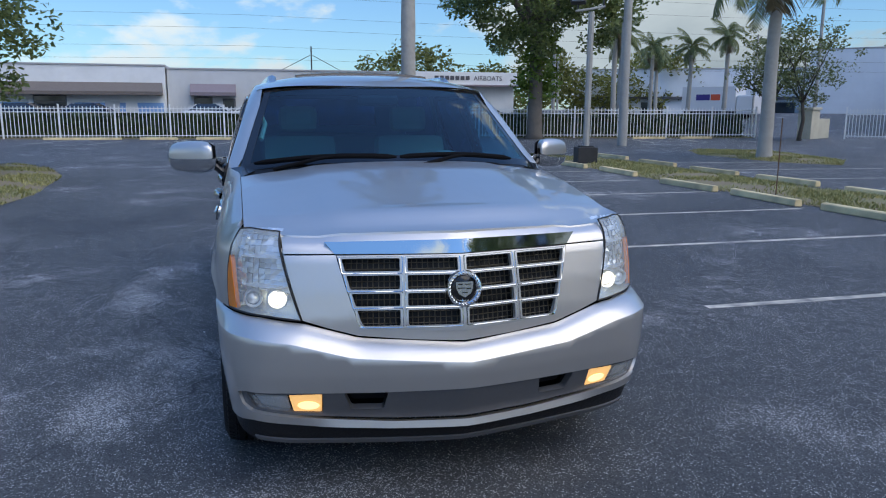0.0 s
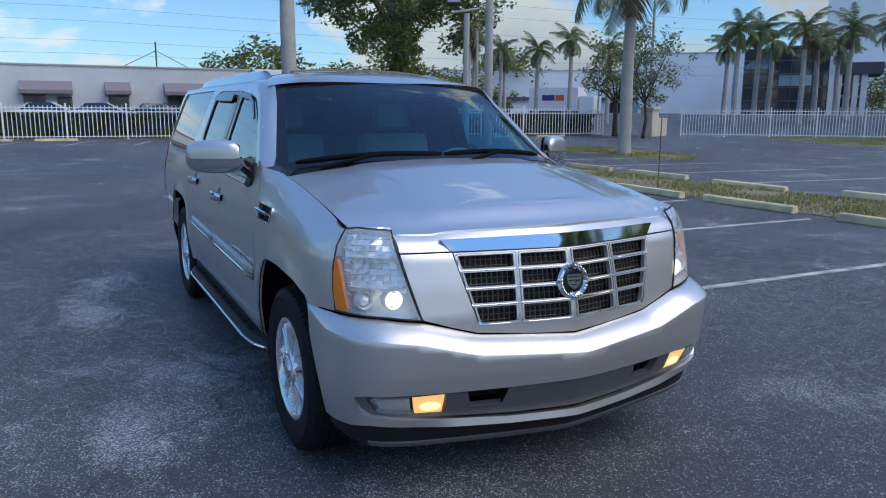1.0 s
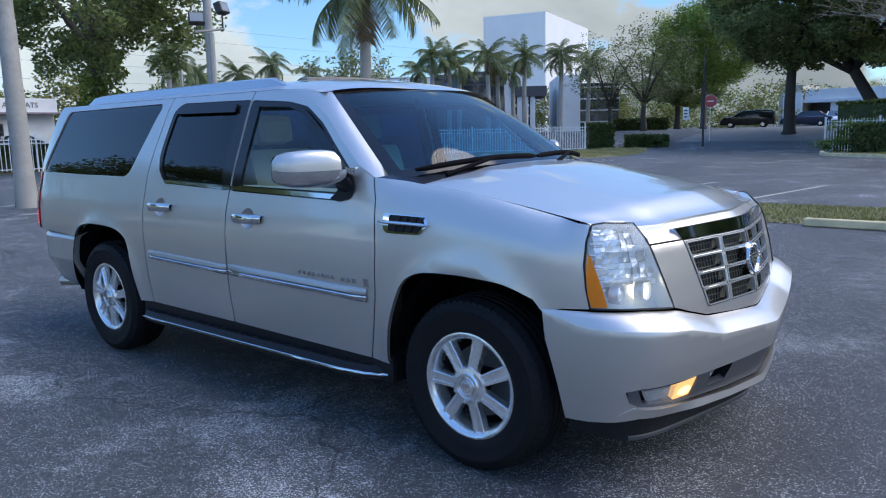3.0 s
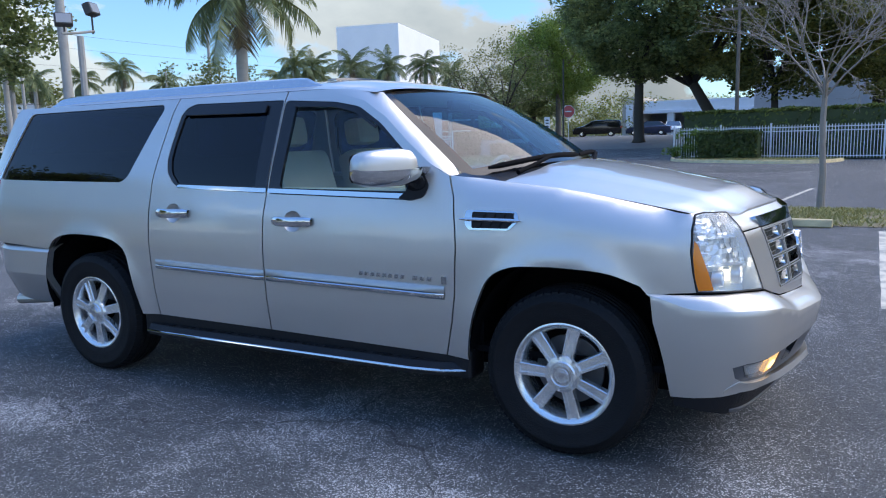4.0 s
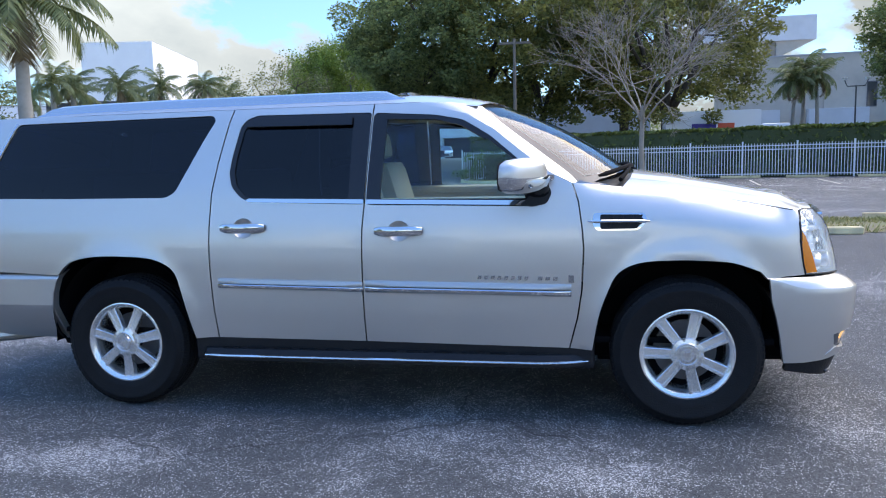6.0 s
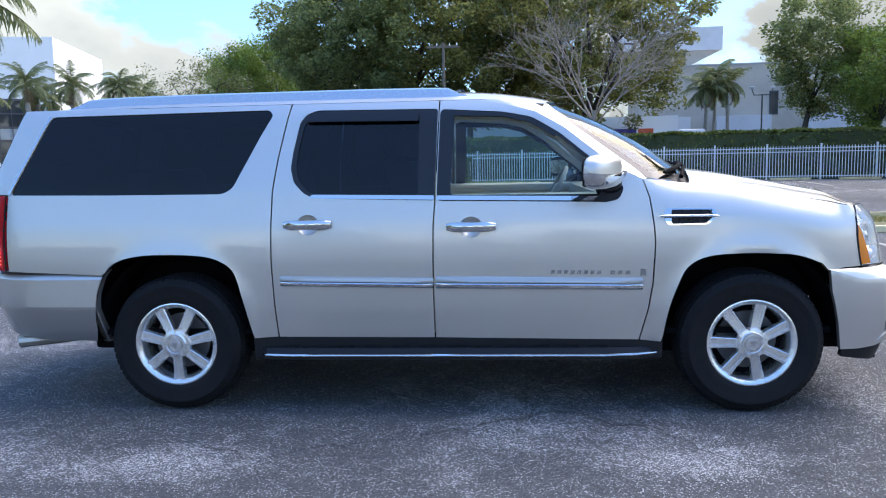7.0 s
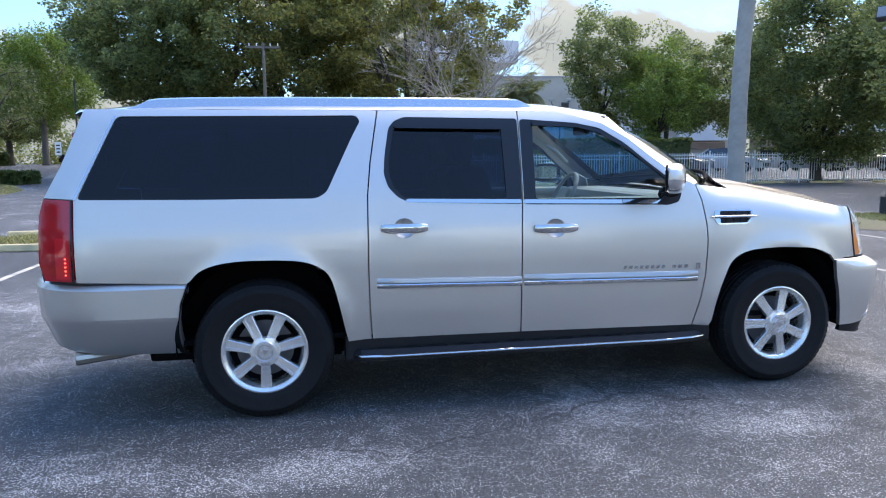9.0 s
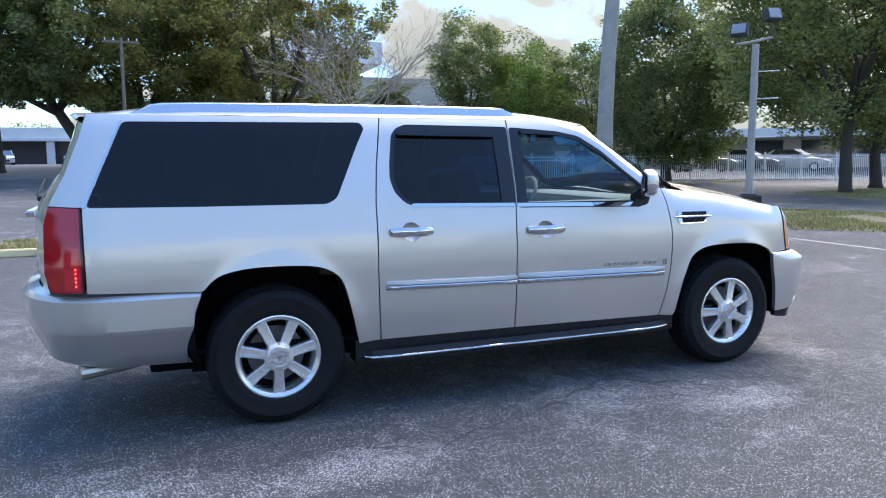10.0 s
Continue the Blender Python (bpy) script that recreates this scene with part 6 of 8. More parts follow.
def tree(name, x, y, height, trunk, fork, spread, leaf, seed, label, clumps=150, per=42, size=0.20, bark=None, squash=0.62, lift=0.0, clump=0.95, droop=0.0, group="", lean=(0, 0)):
    """A tapered trunk that forks into limbs, and a broken crown of leaf clumps at their ends."""
    rng = random.Random(seed)
    base = Vector((x, y, ground_height(x, y)))
    t = thing(name, label, "tree", group, place=Matrix.Translation(base))
    v, f = [], []
    top = Vector((lean[0], lean[1], fork))
    tube(v, f, [(0, 0, -0.1), (0.02, 0.0, 0.25), top * 0.5 + Vector((rng.uniform(-.1, .1), rng.uniform(-.1, .1), 0)), top], [trunk * 1.5, trunk * 1.08, trunk * 0.92, trunk * 0.8], 10)
    centre = top + Vector((0, 0, (height - fork) * (0.5 + lift)))
    half = (height - fork) * squash
    ends = []
    limbs = 7
    for k in range(limbs):
        a = 2 * math.pi * (k + rng.uniform(-0.3, 0.3)) / limbs
        e = centre + Vector((math.cos(a) * spread * rng.uniform(0.45, 0.8), math.sin(a) * spread * rng.uniform(0.45, 0.8), half * rng.uniform(-0.5, 0.75)))
        m = top.lerp(e, 0.5) + Vector((rng.uniform(-.3, .3), rng.uniform(-.3, .3), rng.uniform(-0.1, 0.5)))
        tube(v, f, [top - Vector((0, 0, 0.2)), m, e], [trunk * 0.55, trunk * 0.33, trunk * 0.1], 7)
        ends.append(e)
        for _ in range(3):
            q = m.lerp(e, rng.uniform(0.1, 0.9))
            e2 = q + Vector((rng.uniform(-1, 1), rng.uniform(-1, 1), rng.uniform(-0.2, 0.9))) * spread * 0.32
            tube(v, f, [q, q.lerp(e2, 0.5) + Vector((0, 0, 0.15)), e2], [trunk * 0.22, trunk * 0.14, trunk * 0.05], 5)
            ends.append(e2)
    mesh_object("trunk", v, f, bark or BARK, t, sharp=0)
    spots = []
    while len(spots) < clumps:
        q = Vector((rng.gauss(0, 1), rng.gauss(0, 1), rng.gauss(0, 1))).normalized() * rng.uniform(0.55, 1.0) ** 0.6
        wob = 1 + 0.35 * noise.noise(q * 1.7 + Vector((seed, 0, 0)))
        p = centre + Vector((q.x * spread, q.y * spread, q.z * half)) * wob
        if p.z > fork * 0.75:
            spots.append(p)
    leaf_mesh("crown", leaves(spots + ends, clump, int(per * 3.8), size * 0.70, rng, droop=droop), leaf, t)
    return t


def hedge_row(name, x0, y0, x1, y1, deep, z0, z1, leaf, seed, label, n=6000, size=0.07, top=0.35):
    rng = random.Random(seed)
    a, b = Vector((x0, y0, 0)), Vector((x1, y1, 0))
    way = (b - a).normalized()
    side = way.cross(Vector((0, 0, 1)))
    length = (b - a).length
    t = thing(name, label, "hedge", place=Matrix.Identity(4))
    v, f = [], []
    for _ in range(n):
        u = rng.random() * length
        face = rng.random()
        w = deep / 2 * (1 if rng.random() < 0.5 else -1) * rng.uniform(0.8, 1.05)
        z = rng.uniform(z0, z1)
        if face < top:
            z = z1 + 0.12 * noise.noise(Vector((u * 0.8, seed, 0))) - rng.random() * 0.08
            w = rng.uniform(-1, 1) * deep / 2
        p = a + way * u + side * w + Vector((0, 0, z + ground_height(x0, y0)))
        q = Vector((rng.gauss(0, 1), rng.gauss(0, 1), rng.gauss(0, 1))).normalized()
        r = q.cross(Vector((rng.gauss(0, 1), rng.gauss(0, 1), rng.gauss(0, 1)))).normalized()
        s = size * rng.uniform(0.6, 1.5)
        i = len(v)
        v += [p - q * s, p - r * s * 0.5, p + q * s, p + r * s * 0.5]
        f.append((i, i + 1, i + 2, i + 3))
    mesh_object("hedge_leaves", v, f, leaf, t, smooth=False)
    # solid dark box: the shade between the leaves, put in as colour
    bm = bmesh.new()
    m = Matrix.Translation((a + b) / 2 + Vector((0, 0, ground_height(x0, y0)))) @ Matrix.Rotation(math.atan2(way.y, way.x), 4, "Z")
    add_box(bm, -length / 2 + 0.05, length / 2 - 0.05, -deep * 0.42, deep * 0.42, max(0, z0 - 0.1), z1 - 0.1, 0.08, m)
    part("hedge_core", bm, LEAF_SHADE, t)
    return t


def frond_mesh(name, long, seed, droop):
    rng = random.Random(seed)
    v, f = [], []
    n = 13
    spine = []
    for i in range(n + 1):
        t = i / n
        ang = radians(38) - droop * t * 1.5
        spine.append((spine[-1] if spine else Vector((0, 0, 0))) + (Vector((math.cos(ang), 0, math.sin(ang))) * long / n if spine else Vector((0, 0, 0))))
    tube(v, f, spine, [0.045 * (1 - 0.85 * i / n) for i in range(n + 1)], 4, False)
    for i in range(36):
        t = 0.10 + 0.88 * i / 35
        k = t * n
        p = spine[int(k)].lerp(spine[min(n, int(k) + 1)], k - int(k))
        ahead = (spine[min(n, int(k) + 1)] - spine[max(0, int(k) - 1)]).normalized()
        wide = 0.62 * math.sin(math.pi * min(1, 0.16 + t * 0.84)) ** 0.6 * (1 + rng.uniform(-0.15, 0.15))
        for s in (-1, 1):
            tip = p + ahead * wide * 0.55 + Vector((0, s * wide * 0.75, -wide * rng.uniform(0.45, 0.95)))
            mid = p.lerp(tip, 0.5) + Vector((0, 0, wide * 0.12))
            w = ahead * 0.026
            j = len(v)
            v += [p - w, p + w, mid + w, mid - w, tip]
            f += [(j, j + 1, j + 2, j + 3), (j + 3, j + 2, j + 4)]
    me = bpy.data.meshes.new(name)
    me.from_pydata([tuple(q) for q in v], [], f)
    return me


FROND_MESHES = [frond_mesh("frond", 2.5, 1, 1.05), frond_mesh("frond", 2.3, 2, 1.45), frond_mesh("frond", 2.6, 3, 0.75)]
for me in FROND_MESHES:
    me.materials.append(FROND)
DRY_MESH = frond_mesh("frond", 1.8, 4, 1.9)
DRY_MESH.materials.append(FROND_DRY)


def palm(x, y, height, seed, thick=0.19, crown=1.0, lean=(0.0, 0.0), label="tall palm with a grey trunk and feathery green crown", group="palms", fronds=19):
    rng = random.Random(seed)
    t = thing("palm_tree", label, "palm tree", group, place=Matrix.Translation((x, y, ground_height(x, y))))
    v, f = [], []
    n = 16
    pts, rad = [], []
    for i in range(n + 1):
        k = i / n
        pts.append((lean[0] * k * k + 0.05 * math.sin(k * 5 + seed), lean[1] * k * k, -0.1 + (height + 0.1) * k))
        rad.append(thick * (1.62 - 4.2 * k if k < 0.08 else 1.30 - 0.30 * k) * (1 + 0.03 * math.sin(i * 2.4)))
    tube(v, f, pts, rad, 14)
    mesh_object("trunk", v, f, PALM_TRUNK, t)
    top = Vector(pts[-1])
    v, f = [], []
    tube(v, f, [top - Vector((0, 0, 0.05)), top + Vector((0, 0, 0.5)), top + Vector((0, 0, 1.0))], [thick * 0.9, thick * 0.8, thick * 0.35], 10)
    mesh_object("crownshaft", v, f, FROND, t)
    for k in range(fronds):
        a = k * 2.39996 + seed * 1.7 + rng.uniform(-0.2, 0.2)
        tilt = 46 - 92 * (k / fronds) + rng.uniform(-9, 9)
        ob = new("frond", FROND_MESHES[rng.randrange(3)])
        ob.parent = t
        ob.matrix_basis = Matrix.Translation(top + Vector((0, 0, 0.85 - 0.35 * k / fronds))) @ Matrix.Rotation(a, 4, "Z") @ Matrix.Rotation(radians(-tilt), 4, "Y") @ Matrix.Diagonal((crown, crown, crown, 1))
    for k in range(2):
        ob = new("dry_frond", DRY_MESH)
        ob.parent = t
        ob.matrix_basis = Matrix.Translation(top + Vector((0, 0, 0.35))) @ Matrix.Rotation(rng.uniform(0, 6.28), 4, "Z") @ Matrix.Rotation(radians(30), 4, "Y") @ Matrix.Diagonal((crown, crown, crown, 1))
    return t


# palms in the lot, near enough to show their trunks well
palm(-16.5, 16.4, 6.1, 1, 0.185, 1.30, (0.1, 0.1), fronds=26)
palm(-15.0, 3.7, 10.5, 2, 0.165, 1.1, (-0.7, 0.25))
palm(13.8, 18.7, 12.0, 3, 0.235, 1.2, (0.55, -0.1))
# palms beyond the fences
for i, (x, y, h) in enumerate(((-57.3, 39.9, 6.6), (-53.0, 40.7, 7.2), (-53.2, 45.3, 6.1), (-67.5, 42.5, 6.4), (-47.7, 27.1, 6.9), (-49.5, 28.6, 6.4), (-63.6, 39.6, 7.0), (-46.0, 53.0, 5.6))):
    palm(x, y, h, 10 + i, 0.17, 0.88)
# the row before the glass office: bearing and distance from the lot, height of the crown's foot
for i, (turn, far, h) in enumerate(((131.3, 64, 6.7), (130.0, 66, 6.4), (129.2, 70, 5.6), (127.15, 64, 6.2), (126.35, 67, 5.3), (125.15, 72, 5.0), (124.4, 65, 5.9), (121.8, 60, 5.8), (119.6, 74, 5.6))):
    palm(4.44 + far * math.cos(radians(turn)), -2.79 + far * math.sin(radians(turn)), h, 40 + i, 0.17, 0.86)
# clump of small fan-shaped palms by the pale building
for i, (x, y, h) in enumerate(((15.8, 53.6, 4.4), (16.7, 54.6, 5.2), (17.5, 54.0, 4.6))):
    palm(x, y, h, 60 + i, 0.11, 0.85, fronds=20, label="slim palm of a three-trunk clump", group="palm clump")

# shade trees
tree("shade_tree", -34.2, 15.2, 13.5, 0.42, 5.6, 6.6, LEAF_OAK, 21, "large dark shade tree with ivy on its trunk by the fence", 190, 46, 0.20, lift=0.05)
rng = random.Random(5)
green = leaves([(-34.2 + rng.uniform(-0.5, 0.6), 15.2 + rng.uniform(-0.9, 1.0), rng.uniform(2.4, 6.2)) for _ in range(46)], 0.55, 34, 0.15, rng)
tagged(leaf_mesh("ivy", green, LEAF_FRESH), "bright green ivy on the shade tree's trunk", "ivy", kind="stuff")
tree("small_tree", -32.6, 29.3, 6.2, 0.16, 2.2, 2.6, LEAF_PALE, 22, "thin grey-green tree beside the gate pillar", 60, 11, 0.14, clump=0.6, bark=BARK_DARK)
tree("small_tree", -29.2, 28.6, 6.0, 0.10, 2.2, 2.2, LEAF_PALE, 23, "sparse multi-stemmed tree by the gate", 46, 10, 0.13, clump=0.55, bark=BARK_DARK)
tree("lot_tree", -14.2, -8.9, 5.6, 0.17, 1.9, 3.0, LEAF_OAK, 24, "leafy tree on the grass island", 150, 44, 0.12, clump=0.75, lift=-0.1)
tree("weeping_tree", -23.0, 67.0, 11.6, 0.28, 4.8, 4.5, LEAF_FRESH, 25, "bright green tree with drooping foliage", 190, 56, 0.16, lift=0.0, droop=1.4)
tree("large_tree", -10.8, 50.0, 13.0, 0.36, 4.2, 5.0, LEAF_OAK, 41, "broad dark-leaved tree beside the road", 190, 46, 0.20, bark=BARK_DARK, lift=0.08)
tree("large_tree", -5.0, 50.0, 13.4, 0.40, 4.0, 8.4, LEAF_OAK, 26, "broad dark-leaved tree behind the hedge", 300, 46, 0.20, bark=BARK_DARK, lift=0.10, lean=(-2.2, 0))
tree("large_tree", -1.8, 48.0, 13.4, 0.24, 3.8, 6.4, LEAF_OLIVE, 27, "broad olive-leaved tree behind the hedge", 210, 46, 0.20, bark=BARK_DARK)
tree("large_tree", 6.6, 49.0, 13.6, 0.44, 3.2, 7.2, LEAF_OLIVE, 28, "tall olive tree behind the hedge", 220, 46, 0.20, bark=BARK_DARK)
tree("large_tree", 4.0, 55.0, 14.5, 0.4, 3.6, 6.5, LEAF_OAK, 29, "tall dark tree behind the hedge", 150, 46, 0.22, bark=BARK_DARK)
tree("street_tree", 21.6, 51.0, 11.2, 0.20, 4.2, 3.0, LEAF_OAK, 30, "street tree in front of the pale building", 90, 44, 0.17, bark=BARK_DARK, group="street trees", lean=(0.9, 0))
tree("street_tree", 28.0, 51.0, 9.6, 0.22, 3.2, 3.9, LEAF_OAK, 31, "street tree in front of the pale building", 100, 44, 0.17, bark=BARK_DARK, group="street trees")
tree("street_tree", 25.2, 47.0, 8.2, 0.18, 2.8, 3.4, LEAF_FRESH, 32, "lighter green street tree behind the fence", 80, 44, 0.16, bark=BARK_DARK, group="street trees")
tree("street_tree", 33.0, 49.0, 9.4, 0.22, 3.0, 4.0, LEAF_OAK, 33, "street tree beyond the fence", 100, 44, 0.17, bark=BARK_DARK, group="street trees")
tree("dense_tree", 27.6, 32.6, 10.2, 0.34, 1.9, 4.7, LEAF_OAK, 34, "dense dark tree against the fence", 330, 56, 0.16, bark=BARK_DARK, squash=0.6)
tree("shade_tree", 24.2, 17.0, 10.5, 0.24, 3.2, 5.8, LEAF_OAK, 35, "spreading shade tree in the lot's verge", 260, 48, 0.15, bark=BARK_DARK, lift=0.02)
tree("shade_tree", 31.0, 21.0, 10.5, 0.26, 3.0, 5.6, LEAF_OAK, 36, "spreading shade tree in the lot's verge", 240, 48, 0.16, bark=BARK_DARK)
tree("road_tree", -27.2, 56.5, 7.8, 0.22, 2.2, 4.0, LEAF_PALE, 38, "thin spreading tree behind the corner fence", 60, 16, 0.13, bark=BARK_DARK)
tree("road_tree", -23.4, 55.0, 7.6, 0.24, 2.4, 4.2, LEAF_PALE, 39, "thin spreading tree behind the corner fence", 60, 18, 0.13, bark=BARK_DARK)
tree("road_tree", -27.6, 72.0, 8.5, 0.3, 2.6, 4.6, LEAF_OAK, 40, "dark tree beyond the road", 90, 40, 0.2, bark=BARK_DARK)
rng = random.Random(77)
v, f = [], []
spots = []
for _ in range(420):
    y = rng.uniform(14, 62)
    spots.append((-84 + rng.uniform(-5, 5), y, rng.uniform(1.5, 7.4 + 1.6 * math.sin(y * 0.4))))
green = leaves(spots, 1.7, 44, 0.30, rng)
tagged(leaf_mesh("far_woods", green, LEAF_OLIVE), "band of distant green trees behind the buildings", "trees", kind="stuff")
spots = [(rng.uniform(-70, 75), 120 + rng.uniform(-6, 6), rng.uniform(0.6, 6.5)) for _ in range(640)]
green = leaves(spots, 2.0, 80, 0.21, rng)
tagged(leaf_mesh("far_trees", green, LEAF_OAK), "band of distant trees beyond the road", "trees", kind="stuff")
spots = [(-62 + 40 * k + rng.uniform(-3, 3), 78 + 14 * k + rng.uniform(-3, 3), rng.uniform(1.2, 5.6 + 1.2 * math.sin(k * 40))) for k in [rng.random() for _ in range(260)]]
green = leaves(spots, 1.4, 80, 0.17, rng)
tagged(leaf_mesh("far_trees", green, LEAF_OLIVE), "uneven belt of greenery behind the corner buildings", "trees", kind="stuff")


def bare_tree(x, y, seed):
    rng = random.Random(seed)
    t = thing("bare_tree", "slender leafless tree with pale twigs in the grass strip", "tree", place=Matrix.Translation((x, y, 0.05)))
    v, f = [], []
    tube(v, f, [(0, 0, -0.1), (0.02, 0.01, 0.6), (-0.02, 0.0, 1.5), (0.0, 0.0, 2.35)], [0.075, 0.06, 0.052, 0.046], 9)
    mesh_object("trunk", v, f, TWIG, t)
    v, f = [], []

    def grow(p, way, long, r, depth):
        q = p + way * long * 0.5 + Vector((rng.uniform(-.06, .06), rng.uniform(-.06, .06), 0.03)) * long
        e = p + way * long + Vector((0, 0, 0.05 * long))
        tube(v, f, [p, q, e], [r, r * 0.8, r * 0.55], 5 if depth < 2 else 4, False)
        if depth < 5:
            for _ in range(4 if depth < 3 else 3 if depth < 4 else 2):
                w = (way + Vector((rng.gauss(0, 0.55), rng.gauss(0, 0.55), rng.gauss(0.06, 0.35)))).normalized()
                grow(q.lerp(e, rng.uniform(0.3, 1.0)), w, long * rng.uniform(0.55, 0.82), max(0.0035, r * 0.5), depth + 1)

    for k in range(8):
        a = 2 * math.pi * k / 8 + rng.uniform(-0.3, 0.3)
        grow(Vector((0, 0, 1.95 + 0.4 * rng.random())), Vector((math.cos(a), math.sin(a), rng.uniform(0.6, 1.7))).normalized(), rng.uniform(0.95, 1.25), 0.022, 1)
    mesh_object("crown", v, f, TWIG, t, "fine leafless crown", sharp=0)


bare_tree(2.28, 11.2, 4)
# hedges
hedge_row("fence_hedge", -40.4, -20.0, -34.2, 28.5, 0.9, 0.1, 1.32, LEAF_SHADE, 1, "clipped dark hedge behind the white fence", 12000, 0.13)
# painted-sunlit leaves gather on top, so the sides show the dark core
hedge_row("tall_hedge", -5.6, 39.9, 21.0, 34.9, 1.2, 0.1, 2.55, LEAF_SUNLIT, 2, "tall clipped hedge behind the white fence", 15000, 0.11, 0.72)
hedge_row("clipped_bush", -21.9, 42.9, -20.5, 43.9, 1.5, 0.05, 1.72, LEAF_HEDGE, 3, "square clipped bush at the fence's end", 2600, 0.10)
hedge_row("low_shrubs", -19.4, 43.6, -16.9, 44.7, 1.6, 0.05, 0.75, LEAF_HEDGE, 4, "low shrubs in a roadside bed", 2600, 0.16)
hedge_row("road_hedge", -29.2, 60.7, -24.7, 62.9, 1.4, 0.05, 1.0, LEAF_HEDGE, 6, "low hedge along the road", 3000, 0.16)
green = leaves([(rng.uniform(-6.3, -3.2), 38.4 + rng.uniform(-0.2, 0.2), rng.uniform(0.2, 1.6)) for _ in range(34)], 0.3, 30, 0.09, rng)
tagged(leaf_mesh("fence_vines", green, LEAF_FRESH), "green vines climbing the fence's end", "vines", kind="stuff")

# out of view on the lot's far side: trees and a hedge, which the windows and the paint mirror
for i, (x, y, h, r) in enumerate(((-33.0, -27.0, 7.5, 3.2), (-26.5, -31.0, 6.5, 2.8), (-9.0, -38.0, 6.5, 3.0), (5.0, -40.0, 6.0, 3.0), (19.0, -36.0, 6.5, 3.2))):
    tree("lot_tree", x, y, h, 0.24, 2.6, r, LEAF_OAK, 80 + i, "leafy tree on the lot's far side", 80, 22, 0.24, bark=BARK_DARK, group="far side trees")
# hedge and tree bands are added out of view, to darken the reflections
hedge_row("long_hedge", -40.0, -44.0, 40.0, -44.0, 1.2, 0.1, 1.9, LEAF_HEDGE, 9, "unseen hedge added on the lot's far side to be mirrored", 4000, 0.22)
spots = [(rng.uniform(-90, 90), -95 + rng.uniform(-6, 6), rng.uniform(1.0, 8.5)) for _ in range(240)]
green = leaves(spots, 2.4, 30, 0.5, rng)
tagged(leaf_mesh("far_trees", green, LEAF_OAK), "unseen band of trees added beyond the lot to be mirrored", "trees", kind="stuff")
spots = [(95 + rng.uniform(-6, 6), rng.uniform(-90, 100), rng.uniform(1.0, 8.5)) for _ in range(240)]
green = leaves(spots, 2.4, 30, 0.5, rng)
tagged(leaf_mesh("far_trees", green, LEAF_OAK), "unseen band of trees added beyond the lot to be mirrored", "trees", kind="stuff")

# planting bed at the fence's end
hedge_row("fence_bush", -4.4, 37.2, -1.4, 36.7, 0.9, 0.05, 1.45, LEAF_HEDGE, 14, "loose green bush before the fence's end", 3000, 0.09)

# ---- fences, poles, signs ----


def fence(x0, y0, x1, y1, label, height=1.75, span=2.6, gap=0.135):
    """White metal fence: posts, and between them panels of pickets on three rails."""
    a, b = Vector((x0, y0, 0)), Vector((x1, y1, 0))
    way = (b - a).normalized()
    total = (b - a).length
    n = max(1, round(total / span))
    step = total / n
    t = thing("fence", label, "fence", place=Matrix.Identity(4))
    turn = math.atan2(way.y, way.x)
    bm = bmesh.new()
    add_box(bm, -0.04, 0.04, -0.04, 0.04, -0.05, height + 0.05, 0.006)
    add_box(bm, -0.05, 0.05, -0.05, 0.05, height + 0.05, height + 0.08, 0.006)
    post_mesh = bpy.data.meshes.new("post")
    bm.to_mesh(post_mesh)
    bm.free()
    post_mesh.materials.append(WHITE_METAL)
    v, f = [], []

    def rod(cx, w, d, z0, z1, tip=0.0):
        s = len(v)
        for z in (z0, z1):
            v.extend([(cx - w, -d, z), (cx + w, -d, z), (cx + w, d, z), (cx - w, d, z)])
        f.extend([(s, s + 1, s + 5, s + 4), (s + 1, s + 2, s + 6, s + 5), (s + 2, s + 3, s + 7, s + 6), (s + 3, s, s + 4, s + 7)])
        if tip:
            v.append((cx, 0, z1 + tip))
            f.extend([(s + 4, s + 5, s + 8), (s + 5, s + 6, s + 8), (s + 6, s + 7, s + 8), (s + 7, s + 4, s + 8)])
        else:
            f.append((s + 4, s + 5, s + 6, s + 7))

    k = 0
    count = int(step / gap)
    for k in range(1, count):
        rod(k * step / count, 0.016, 0.014, 0.08, height - 0.06, 0.05)
    for z in (0.16, height - 0.36, height - 0.17):
        s = len(v)
        v += [(0, -0.022, z), (step, -0.022, z), (step, 0.022, z), (0, 0.022, z), (0, -0.022, z + 0.045), (step, -0.022, z + 0.045), (step, 0.022, z + 0.045), (0, 0.022, z + 0.045)]
        f += [(s, s + 1, s + 5, s + 4), (s + 2, s + 3, s + 7, s + 6), (s + 4, s + 5, s + 6, s + 7), (s + 3, s + 2, s + 1, s)]
    panel_mesh = bpy.data.meshes.new("fence_panel")
    panel_mesh.from_pydata([tuple(p) for p in v], [], f)
    panel_mesh.materials.append(WHITE_METAL)
    for i in range(n + 1):
        p = a + way * step * i
        m = Matrix.Translation((p.x, p.y, ground_height(p.x, p.y))) @ Matrix.Rotation(turn, 4, "Z")
        post = new("post", post_mesh)
        post.parent, post.matrix_basis = t, m
        if i < n:
            sec = new("fence_panel", panel_mesh)
            sec.parent, sec.matrix_basis = t, m
            tagged(sec, kind="stuff")
    return t


fence(-41.0, -32.0, -33.4, 29.0, "white metal picket fence in front of a hedge", 1.75, 2.75, 0.19)
fence(-30.6, 32.9, -21.7, 42.2, "white metal picket fence at the lot's corner", 1.75, 2.6, 0.17)
fence(-6.0, 38.7, 24.0, 33.0, "white metal picket fence before a tall hedge")
fence(24.0, 33.0, 44.0, 29.2, "white metal picket fence along the lot's edge")
